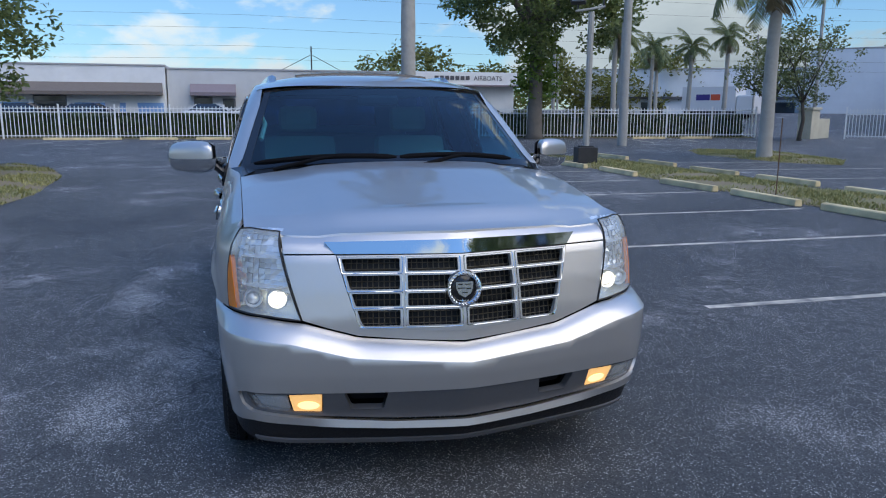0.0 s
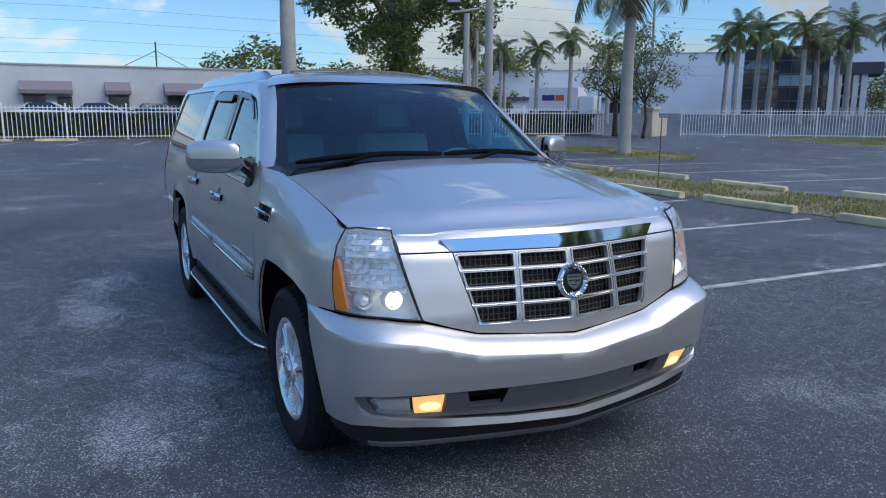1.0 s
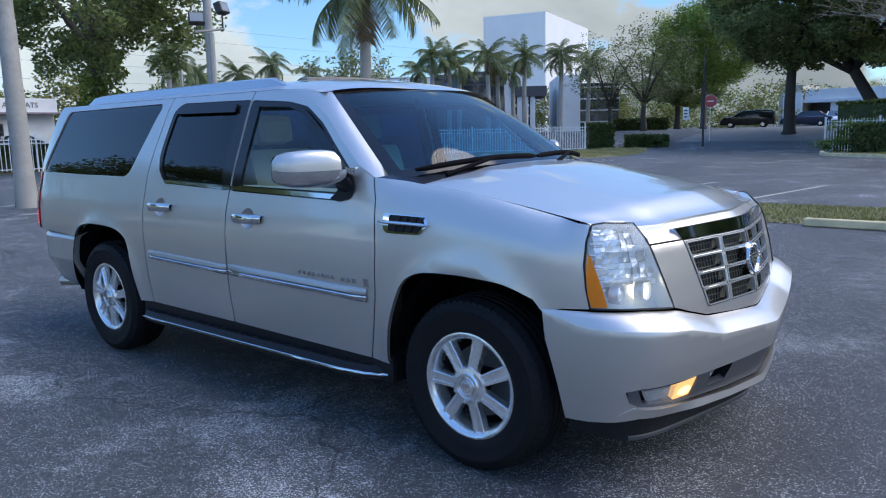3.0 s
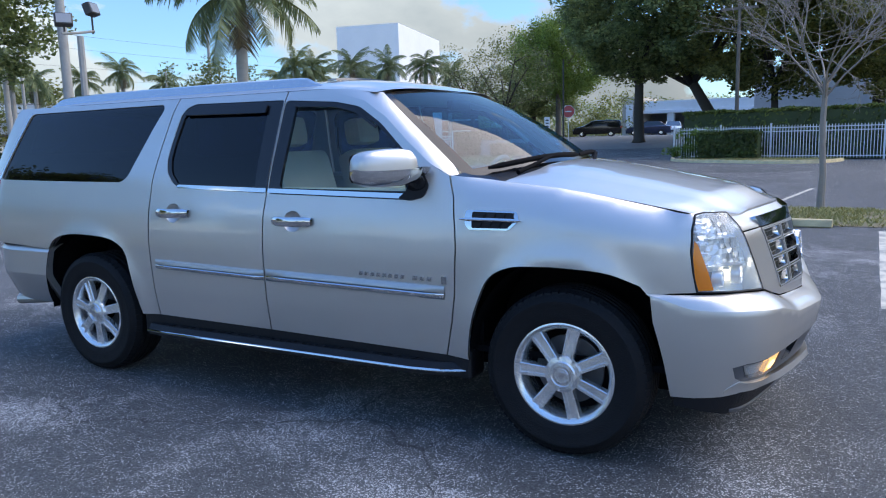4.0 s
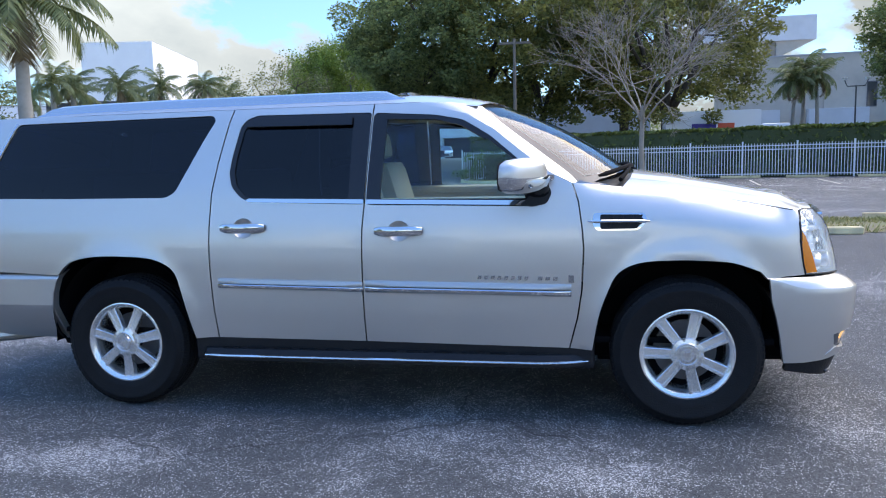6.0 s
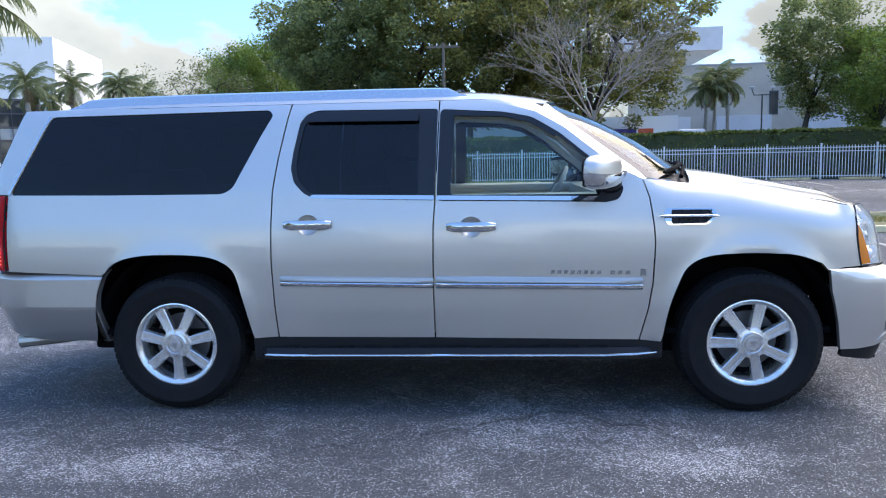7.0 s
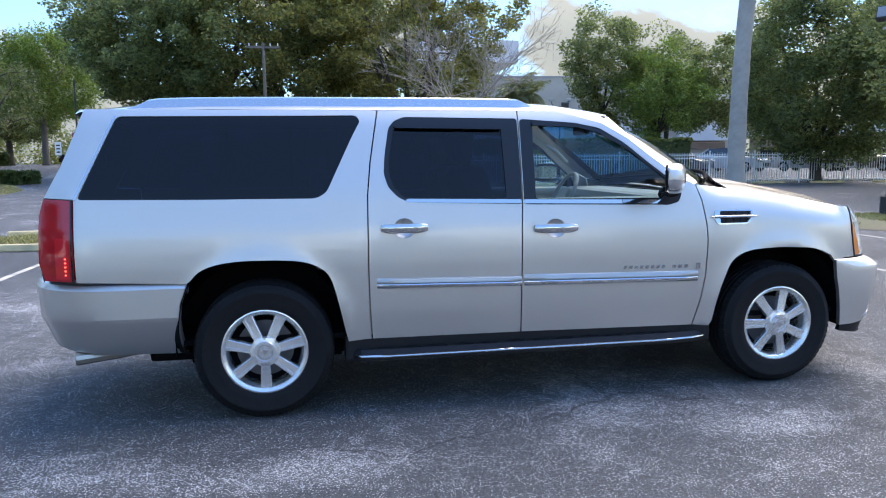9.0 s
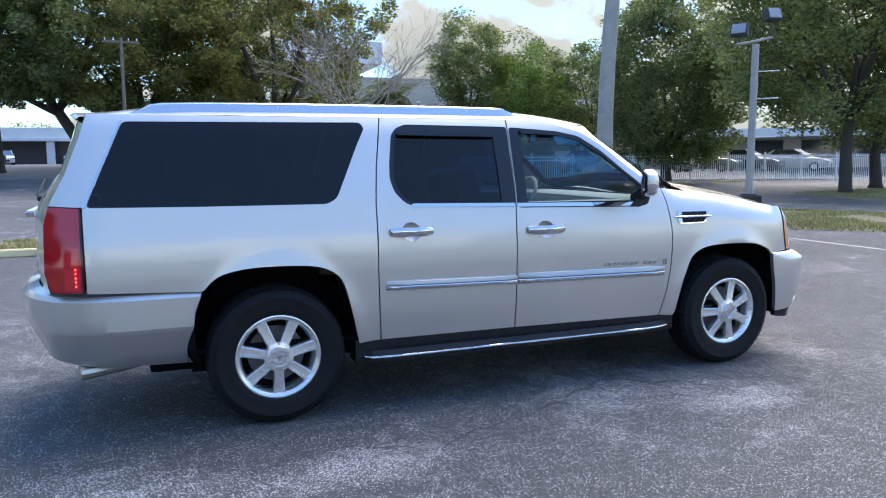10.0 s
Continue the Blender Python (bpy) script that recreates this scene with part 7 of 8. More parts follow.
STUCCO = material("cream stucco", (0.62, 0.58, 0.46), 0.85, 0.0, 0.1, 10, 0.3, 60, stain=0.3, stain_grain=1.5)
pil = thing("gate_pillar", "cream stucco gate pillar at the fence's end", "pillar", place=pose(-31.6, 31.2, 0, 0, 0, 20))
box_part("shaft", -0.42, 0.42, -0.42, 0.42, 0, 1.65, STUCCO, pil, 0.02)
box_part("cap", -0.50, 0.50, -0.50, 0.50, 1.65, 1.80, STUCCO, pil, 0.03)
box_part("gate_wing", -0.2, 0.2, 0.42, 2.0, 0, 1.15, STUCCO, pil, 0.02)


FLOOD = material("dark flood lamp housing", (0.06, 0.06, 0.06), 0.5, 0.4, 0.2, 20)
FLOOD_GLASS = material("dull lamp glass", (0.30, 0.31, 0.32), 0.15, 0.0, 0.1, 20, coat=0.6)


def lamp_post(x, y, top, turn, label, steps=False):
    t = thing("lamp_post", label, "lamp post", "lot lamps", place=pose(x, y, 0, 0, 0, turn))
    box_part("base", -0.30, 0.30, -0.30, 0.30, 0, 0.52, BLACK_BASE, t, 0.02, "tarred square base")
    box_part("base_plate", -0.2, 0.2, -0.2, 0.2, 0.52, 0.56, BLACK_BASE, t, 0.01)
    v, f = [], []
    tube(v, f, [(0, 0, 0.55), (0.01, 0, top * 0.5), (0.02, 0, top)], [0.10, 0.095, 0.09], 8)
    mesh_object("pole", v, f, POLE_GREY, t)
    tube_part("cross_arm", [(-0.45, 0, top + 0.02), (0, 0, top + 0.08), (0.42, 0, top + 0.16)], 0.035, POLE_GREY, t, sides=8)
    for sx, tilt, zz in ((-0.38, -20, top + 0.08), (0.38, 35, top + 0.42)):
        m = Matrix.Translation((sx, 0, zz + 0.30)) @ Matrix.Rotation(radians(tilt), 4, "Z") @ Matrix.Rotation(radians(-18), 4, "X")
        lamp = box_part("flood_light", -0.22, 0.22, -0.11, 0.11, -0.16, 0.16, FLOOD, t, 0.03, "square flood light", m)
        box_part("flood_glass", -0.18, 0.18, -0.122, -0.108, -0.125, 0.125, FLOOD_GLASS, lamp, 0.004, m=m)
        tube_part("bracket", [(sx, 0, top + 0.08), (sx, 0, zz + 0.18)], 0.025, FLOOD, t, sides=6)
    if steps:
        for z in (2.05, 3.05, 3.75):
            tube_part("climbing_step", [(0.06, 0, z), (0.62, 0, z + 0.01)], 0.016, WHITE_METAL, t, sides=6)


lamp_post(-15.5, 9.3, 4.45, 78, "pale concrete lamp post with two flood lights")
lamp_post(12.7, 10.3, 4.45, -40, "pale concrete lamp post with two flood lights and rungs", True)


def pole(name, x, y, h, r, label, lean=(0.0, 0.0), arm=0.0, mat=None):
    t = thing(name, label, "pole", place=Matrix.Translation((x, y, ground_height(x, y))))
    v, f = [], []
    tube(v, f, [(lean[0] * k, lean[1] * k, -0.1 + (h + 0.1) * k) for k in np.linspace(0, 1, 7)], [r * (1 - 0.3 * k) for k in np.linspace(0, 1, 7)], 12)
    mesh_object("shaft", v, f, mat or POLE_GREY, t)
    if arm:
        box_part("cross_arm", -arm, arm, -0.06, 0.06, h - 0.32, h - 0.18, mat or POLE_GREY, t, 0.01)
        for s in (-0.85, -0.4, 0.4, 0.85):
            tube_part("insulator", [(s * arm, 0, h - 0.18), (s * arm, 0, h - 0.02)], [0.04, 0.025], WHITE_METAL, t, sides=8)
    return t


WOOD_POLE = material("weathered wooden pole", (0.20, 0.165, 0.13), 0.9, 0.0, 0.2, 8, 0.4, 40, stain=0.4, stain_grain=1.5)
pole("utility_pole", -3.0, 40.2, 8.25, 0.12, "wooden utility pole with a cross-arm behind the hedge", arm=0.95, mat=WOOD_POLE)
pole("tall_pole", -25.6, 16.0, 13.0, 0.21, "tall grey round pole", lean=(-0.2, 0.1))
pole("utility_pole", -47.0, 45.0, 12.0, 0.16, "slim utility pole among the palms", arm=0.8)
pole("utility_pole", -52.0, 24.0, 11.0, 0.15, "utility pole beyond the fence")
pole("slim_pole", -45.5, 21.5, 5.2, 0.09, "slim pale pole beyond the fence")
pole("slim_pole", -42.0, 24.6, 8.0, 0.11, "slim pale pole beyond the fence")
pole("slim_pole", -39.0, 33.0, 6.6, 0.08, "slim pale pole near the gate")
pole("roadside_pole", -14.3, 44.0, 6.2, 0.07, "dark slim pole by the driveway", mat=FLOOD)
stake = thing("garden_stake", "thin rusty stake in the grass strip", "stake", place=Matrix.Translation((-6.6, 8.95, 0)))
tube_part("rod", [(0, 0, -0.05), (0.01, 0, 0.6), (0, 0.01, 1.5)], 0.011, material("rusty steel", (0.18, 0.10, 0.06), 0.8, 0.2, 0.3, 20, 0.3), stake, sides=7)
# twin-armed street light before the pale building
sl = thing("street_light", "dark twin-armed street light", "street light", place=Matrix.Translation((20.4, 55.0, ground_height(20, 55))))
tube_part("mast", [(0, 0, 0), (0, 0, 4.6)], [0.07, 0.05], FLOOD, sl, sides=8)
tube_part("arms", [(-0.8, 0, 5.0), (-0.6, 0, 4.55), (0.6, 0, 4.55), (0.8, 0, 5.0)], 0.04, FLOOD, sl, sides=6)
for s in (-1, 1):
    box_part("lantern", s * 0.78 - 0.16, s * 0.78 + 0.16, -0.12, 0.12, 5.0, 5.2, WHITE_METAL, sl, 0.03)
# stop sign: a red octagon with a white rim
ss = thing("stop_sign", "red octagonal stop sign on a thin post", "road sign", place=pose(-15.0, 47.0, 0.46, 0, 0, 14))
tube_part("post", [(0, 0.03, 0), (0, 0.03, 2.9)], 0.03, WHITE_METAL, ss, sides=6)
lathe("rim", [(0.0, 0.0), (0.46, 0.0), (0.46, -0.008)], WHITE_METAL, ss, sides=8, m=Matrix.Translation((0, 0.005, 2.68)) @ Matrix.Rotation(radians(90), 4, "X") @ Matrix.Rotation(radians(22.5), 4, "Z"))
lathe("plate", [(0.0, 0.002), (0.425, 0.002), (0.425, -0.004)], material("faded red sign", (0.62, 0.10, 0.09), 0.5, 0.0, 0.1, 10), ss, sides=8, m=Matrix.Translation((0, -0.004, 2.68)) @ Matrix.Rotation(radians(90), 4, "X") @ Matrix.Rotation(radians(22.5), 4, "Z"))
box_part("white_bar", -0.22, 0.22, -0.012, -0.008, 2.64, 2.72, WHITE_METAL, ss)
rs = thing("road_sign", "small white sign with dark bars on a post", "road sign", place=pose(-15.4, 43.9, ground_height(-14, 44), 0, 0, 14))
box_part("plate", -0.18, 0.18, -0.10, -0.08, 1.7, 2.5, WHITE_METAL, rs, 0.01)
for z in (1.85, 2.05, 2.25):
    box_part("dark_bar", -0.10, 0.10, -0.106, -0.100, z, z + 0.08, FLOOD, rs)
# overhead wires between two far poles
line = thing("power_line", "thin dark overhead wires on wooden poles", "power line", place=Matrix.Identity(4))
for y in (-70.0, 70.0):
    tube_part("line_pole", [(-58.6, y, -0.2), (-58.6, y, 12.2)], [0.16, 0.11], POLE_GREY, line, sides=9)
    for z in (5.6, 7.0, 8.6, 10.2, 11.2):
        box_part("cross_arm", -58.7, -53.9, y - 0.05, y + 0.05, z - 0.18, z - 0.06, POLE_GREY, line)
for x, z in ((-56.0, 10.2), (-55.5, 8.6), (-56.0, 7.7), (-56.5, 6.4), (-57.0, 5.5), (-54.0, 11.0)):
    tube_part("wire", [(x, -70 + 14 * k, z - 0.35 * math.sin(math.pi * (k % 5) / 5)) for k in range(11)], 0.008, FLOOD, line, sides=5)

# ---- buildings ----
WALL_WHITE = material("white painted block", (0.82, 0.83, 0.82), 0.8, 0.0, 0.06, 2, 0.1, 20, stain=0.25, stain_grain=0.35)
WALL_GREY = material("pale grey painted block", (0.62, 0.63, 0.63), 0.8, 0.0, 0.05, 2, 0.1, 20, stain=0.25, stain_grain=0.35)
WALL_BLUE = material("pale blue-white cladding", (0.74, 0.79, 0.83), 0.6, 0.0, 0.05, 2, stain=0.2, stain_grain=0.2)
WALL_BEIGE = material("weathered beige concrete", (0.54, 0.48, 0.40), 0.85, 0.0, 0.08, 1.5, 0.1, 20, stain=0.5, stain_grain=0.25)
SHINGLE = material("brown shingle awning", (0.17, 0.145, 0.13), 0.9, 0.0, 0.2, 6, 0.4, 12)
CANVAS = material("mauve canvas awning", (0.24, 0.20, 0.22), 0.85, 0.0, 0.08, 4)
BLUE_PAINT = material("sky blue painted band", (0.22, 0.42, 0.72), 0.7, 0.0, 0.08, 3)
DARK_PANE = material("dark window pane", (0.035, 0.045, 0.055), 0.06, 0.0, 0.2, 1.5, coat=1.0)
FRAME = material("dark window frame", (0.10, 0.10, 0.11), 0.5, 0.2, 0.1, 10)
DOOR_BLUE = material("turquoise painted door", (0.16, 0.40, 0.55), 0.6, 0.0, 0.1, 3)
ROOFING = material("grey roofing", (0.40, 0.40, 0.41), 0.9, 0.0, 0.15, 1.5, 0.2)


def building(name, label, place, wide, deep, high, wall, roof=True):
    """Local x runs along the front, which faces local -y."""
    t = thing(name, label, "building", place=place)
    bm = bmesh.new()
    add_box(bm, 0, wide, 0, deep, -0.5, high, 0.0)
    part("wall", bm, wall, t)
    if roof:
        box_part("parapet", -0.06, wide + 0.06, -0.06, deep + 0.06, high, high + 0.14, ROOFING, t, 0.02)
    return t


def window_at(t, x0, x1, z0, z1, bars=1):
    fr = box_part("window", x0 - 0.07, x1 + 0.07, -0.07, 0.05, z0 - 0.07, z1 + 0.07, FRAME, t, 0.01)
    n = bars + 1
    for k in range(n):
        a, b = z0 + (z1 - z0) * k / n, z0 + (z1 - z0) * (k + 1) / n
        box_part("pane", x0, x1, -0.085, -0.055, a + 0.03, b - 0.03, DARK_PANE, fr)
    return fr


def awning_at(t, x0, x1, z0, z1, deep, mat, slabs=0):
    v = [(x0, 0, z1), (x1, 0, z1), (x1, -deep, z0 + 0.25), (x0, -deep, z0 + 0.25), (x0, -deep, z0), (x1, -deep, z0), (x0, 0, z0), (x1, 0, z0)]
    f = [(0, 3, 2, 1), (3, 4, 5, 2), (0, 6, 4, 3), (1, 2, 5, 7), (4, 6, 7, 5)]
    return mesh_object("awning", v, f, mat, t, smooth=False)




def west_at(y, dx=0.0):
    return pose(-55 + dx, y, 0, 0, 0, 90)


b1 = building("workshop", "long white workshop with a brown shingle awning and blue base", west_at(-46, 0.6), 40.2, 18, 4.62, WALL_WHITE)
awning_at(b1, 3, 40.0, 2.55, 3.45, 1.0, SHINGLE)
for k in range(0, 37):
    box_part("shingle_rib", 3.0 + k, 3.02 + k, -1.03, -0.98, 2.56, 2.82, SHINGLE, b1)
for x in (24.6, 31.4, 16.0, 9.0):
    window_at(b1, x, x + 2.0, 1.35, 2.45, 2)
for x0, x1 in ((27.6, 31.0), (34.0, 37.4), (38.2, 40.0), (19.5, 23.5)):
    box_part("blue_band", x0, x1, -0.04, 0.02, 0.3, 2.0, BLUE_PAINT, b1)
box_part("door", 36.0, 37.0, -0.05, 0.02, 0.0, 2.1, WALL_GREY, b1)
b2 = building("office_block", "pale grey single-storey office with mauve awnings", west_at(-5.7), 17.4, 18, 4.45, WALL_GREY)
for x0, x1 in ((1.6, 4.9), (7.0, 8.7), (11.0, 14.4)):
    awning_at(b2, x0, x1, 2.55, 3.42, 0.9, CANVAS)
    window_at(b2, x0 + 0.3, x0 + 1.5, 1.2, 2.4, 1)
for x in (3.9, 13.2):
    fr = box_part("door", x, x + 0.95, -0.05, 0.02, 0.0, 2.35, FRAME, b2, 0.01)
    box_part("door_pane", x + 0.12, x + 0.83, -0.065, -0.045, 0.3, 2.2, DARK_PANE, fr)
mast = thing("roof_mast", "thin roof mast held by two guy wires", "mast", place=pose(-57.5, 5.2, 4.45))
tube_part("pole", [(0, 0, 0), (0, 0, 2.1)], 0.06, FLOOD, mast, sides=7)
tube_part("guy_wire", [(0, -2.6, 0.1), (0, 0, 1.45)], 0.025, FLOOD, mast, sides=5)
tube_part("guy_wire", [(0, 2.6, 0.1), (0, 0, 1.45)], 0.025, FLOOD, mast, sides=5)
b3 = building("boat_shop", "white boat shop with a lettered parapet and turquoise doors", west_at(11.9, 0.8), 9.5, 14, 3.55, WALL_WHITE, False)
sign = box_part("sign_board", -0.1, 9.6, -0.5, 0.3, 3.55, 4.55, WALL_WHITE, b3, 0.02, "white sign board with dark letters")
box_part("eave", -0.2, 9.7, -0.9, 0.0, 3.42, 3.55, CANVAS, b3, 0.01)
for x in (1.0, 2.2):
    box_part("door", x, x + 0.9, -0.05, 0.02, 0.0, 2.5, DOOR_BLUE, b3, 0.01)
window_at(b3, 4.2, 5.9, 1.7, 2.7, 1)
x = 2.6
for i in range(7):
    box_part("letter_bar", x, x + 0.33, -0.53, -0.49, 3.92, 4.24, FRAME, sign)
    x += 0.43
word = bpy.data.curves.new("sign_word", "FONT")
word.body, word.size, word.extrude = "AIRBOATS", 0.52, 0.012
wo = new("sign_word", word)
wo.data.materials.append(FRAME)
wo.parent = sign
wo.matrix_basis = Matrix.Translation((x + 0.25, -0.515, 3.90)) @ Matrix.Rotation(radians(90), 4, "X")
wo["label"] = "dark raised letters"
# warehouse, pale blue, to the north-west
b4 = building("warehouse", "large pale blue-white warehouse with a dark eave line", pose(-86, 42, 0, 0, 0, 62), 40, 25, 6.6, WALL_BLUE)
box_part("eave_band", 0, 40, -0.5, 0.0, 2.9, 3.25, FRAME, b4, 0.02)
for k in range(7):
    window_at(b4, 3 + k * 5.2, 5.6 + k * 5.2, 1.2, 2.5, 0)
building("warehouse", "tall pale warehouse end with a vertical joint", pose(-69, 63, 0, 0, 0, 45), 14, 20, 8.4, WALL_BLUE)
# glass office: dark curtain wall, white pier bay under a dark slab, plain white end wall
b5 = building("glass_office", "dark glass office block with white piers", pose(-48.3, 57.8, ground_height(0, 60), 0, 0, 36), 7.4, 12, 6.2, DARK_PANE, False)
box_part("roof_edge", 2.8, 7.5, -0.1, 12.1, 6.2, 6.4, FRAME, b5, 0.02)
mesh_object("sloped_glazing", [(0.0, -0.4, 4.6), (2.8, -0.4, 6.1), (2.8, 6, 6.1), (0.0, 6, 4.6), (0, -0.4, 4.3), (2.8, -0.4, 4.3)], [(0, 1, 2, 3), (4, 5, 1, 0)], material("blue sloped glazing", (0.10, 0.16, 0.22), 0.06, 0.0, 0.2, 2, coat=1.0), b5, "blue sloped glazing", False)
for k in range(8):
    box_part("mullion", k * 1.05, k * 1.05 + 0.06, -0.06, 0.0, 0, 6.2, FRAME, b5)
for z in (1.25, 2.5, 3.75, 5.0):
    box_part("spandrel", 0, 7.4, -0.04, 0.0, z, z + 0.14, FRAME, b5)
# the sky's reflection in the dark glazing, painted as a paler pane
box_part("sky_pane", 3.2, 6.0, -0.05, -0.01, 2.72, 3.7, material("pane painted with sky reflection", (0.25, 0.33, 0.38), 0.08, 0.0, 0.3, 1.2, coat=1.0), b5)
box_part("pier_bay", 7.4, 10.6, 1.0, 10, 0, 3.7, DARK_PANE, b5)
for x, wide in ((7.45, 1.1), (8.75, 0.5), (9.45, 0.45), (10.1, 0.5)):
    box_part("pier", x, x + wide, -0.4, 1.0, 0, 3.7, WALL_WHITE, b5, 0.02)
for z in (0.5, 1.6, 2.7):
    box_part("pier_rail", 7.5, 10.5, 0.2, 0.9, z, z + 0.25, WALL_WHITE, b5)
box_part("pier_wall", 7.4, 8.3, 0.5, 8, 3.7, 6.0, WALL_WHITE, b5, 0.02)
box_part("dark_slab", 8.3, 11.8, -0.6, 8, 3.7, 4.75, FRAME, b5, 0.03)
box_part("end_wall", 13.0, 15.3, 0, 12, 0, 5.8, WALL_WHITE, b5, 0.02)
box_part("end_glass", 15.3, 19.5, 1.5, 12, 0, 5.0, DARK_PANE, b5)
for k in range(4):
    box_part("end_rail", 15.3, 19.5, 1.4, 1.5, 0.9 + 1.2 * k, 1.05 + 1.2 * k, WALL_GREY, b5)
# tall plain block in the far distance
building("tower_block", "tall plain white block far away", pose(-158.6, 216.1, 0, 0, 0, 13.4), 22.8, 53, 41.0, material("bright white cladding", (0.92, 0.91, 0.87), 0.7, 0.0, 0.03, 1, stain=0.1, stain_grain=0.1), False)
# pale concrete office behind the north hedge
b7 = building("concrete_office", "weathered beige concrete office with white balconies", pose(15.6, 76, 0.6, 0, 0, -3), 34, 16, 9.8, WALL_BEIGE)
for x in (12.4, 22.2):
    window_at(b7, x, x + 0.75, 4.7, 7.0, 0)
    window_at(b7, x - 0.1, x + 1.3, 1.9, 3.0, 0)
for x0, x1 in ((-1.0, 4.4), (7.0, 12.4), (16.0, 22.0), (26, 32)):
    box_part("balcony", x0, x1, -0.9, 0.05, 2.75, 4.6, WALL_GREY, b7, 0.03, "white balcony front")
    box_part("balcony_gap", x0 + 0.2, x1 - 0.2, -0.4, -0.02, 1.8, 2.6, DARK_PANE, b7)
for x in (1.0, 8.5, 25.0):
    box_part("rib", x, x + 0.35, -0.12, 0.0, 0, 9.7, WALL_BEIGE, b7)
up = building("roof_block", "pale upper storey with a dark ribbon window under an overhang", pose(14.0, 84, 9.6), 7.6, 10, 3.4, WALL_BEIGE, False)
window_at(up, 6.3, 7.4, 1.7, 3.2, 0)
box_part("overhang", -0.2, 11.5, -0.3, 10.3, 3.4, 6.0, WALL_GREY, up, 0.03)
mesh_object("sloped_soffit", [(7.6, y, z) for y in (-0.02, 9.8) for z in (1.6, 3.4)] + [(11.4, y, 3.4) for y in (-0.02, 9.8)], [(0, 4, 1), (2, 3, 5), (0, 2, 5, 4), (1, 4, 5, 3), (0, 1, 3, 2)], WALL_BEIGE, up, smooth=False)
low = building("annex", "low white annex behind the hedge", pose(8.5, 66, 1.1), 7.2, 8, 3.0, WALL_WHITE)
window_at(low, 1.0, 6.4, 0.6, 1.8, 0)
b8 = building("white_office", "white office wall with a dark window row behind the trees", pose(-5.2, 68, 1.2), 12.2, 10, 5.6, WALL_GREY)
for k in range(4):
    window_at(b8, 0.8 + 2.7 * k, 2.6 + 2.7 * k, 0.7, 1.9, 0)
# parking deck
b9 = thing("parking_deck", "pale concrete parking deck with a dark open level", "building", place=pose(-25.6, 100, 0))
box_part("parapet", 3.0, 17, 0, 18, 4.1, 5.75, WALL_WHITE, b9, 0.03)
box_part("ledge", 2.9, 17.1, -0.25, 0.0, 4.1, 4.55, WALL_WHITE, b9, 0.03)
box_part("stair_wall", 0, 2.8, -0.2, 8, 0.8, 6.4, WALL_BEIGE, b9, 0.03)
for k in (6.0, 12.5):
    box_part("column", k, k + 0.9, 0.1, 1.0, 0.8, 4.1, WALL_WHITE, b9, 0.02)
# dark solid block stands in for the shade inside the open level
box_part("dark_level", 3.2, 16.8, 3, 17, 1.0, 4.1, FRAME, b9)
for k in (0.6, 2.0):
    box_part("sign_panel", k, k + 0.9, -0.6, -0.45, 2.2, 5.4, WALL_WHITE, b9, 0.02)
# low canopy building to the north-east
b10 = building("canopy_building", "low building with a long white canopy edge", pose(40, 58, 1.1, 0, 0, -42), 26, 10, 2.2, WALL_BEIGE, False)
box_part("canopy", -1.5, 27, -3.0, 10, 2.2, 2.95, WALL_WHITE, b10, 0.03)
for k in range(6):
    window_at(b10, 1 + 4.2 * k, 3.6 + 4.2 * k, 0.5, 1.9, 0)

# ---- parked vehicles ----
CAR_GLASS = material("dark car glass", (0.02, 0.025, 0.03), 0.05, 0.0, 0.1, 4, coat=1.0)
TAIL_RED = material("tail lamp red", (0.4, 0.02, 0.02), 0.2, 0.0, 0.1, 10, coat=0.8)


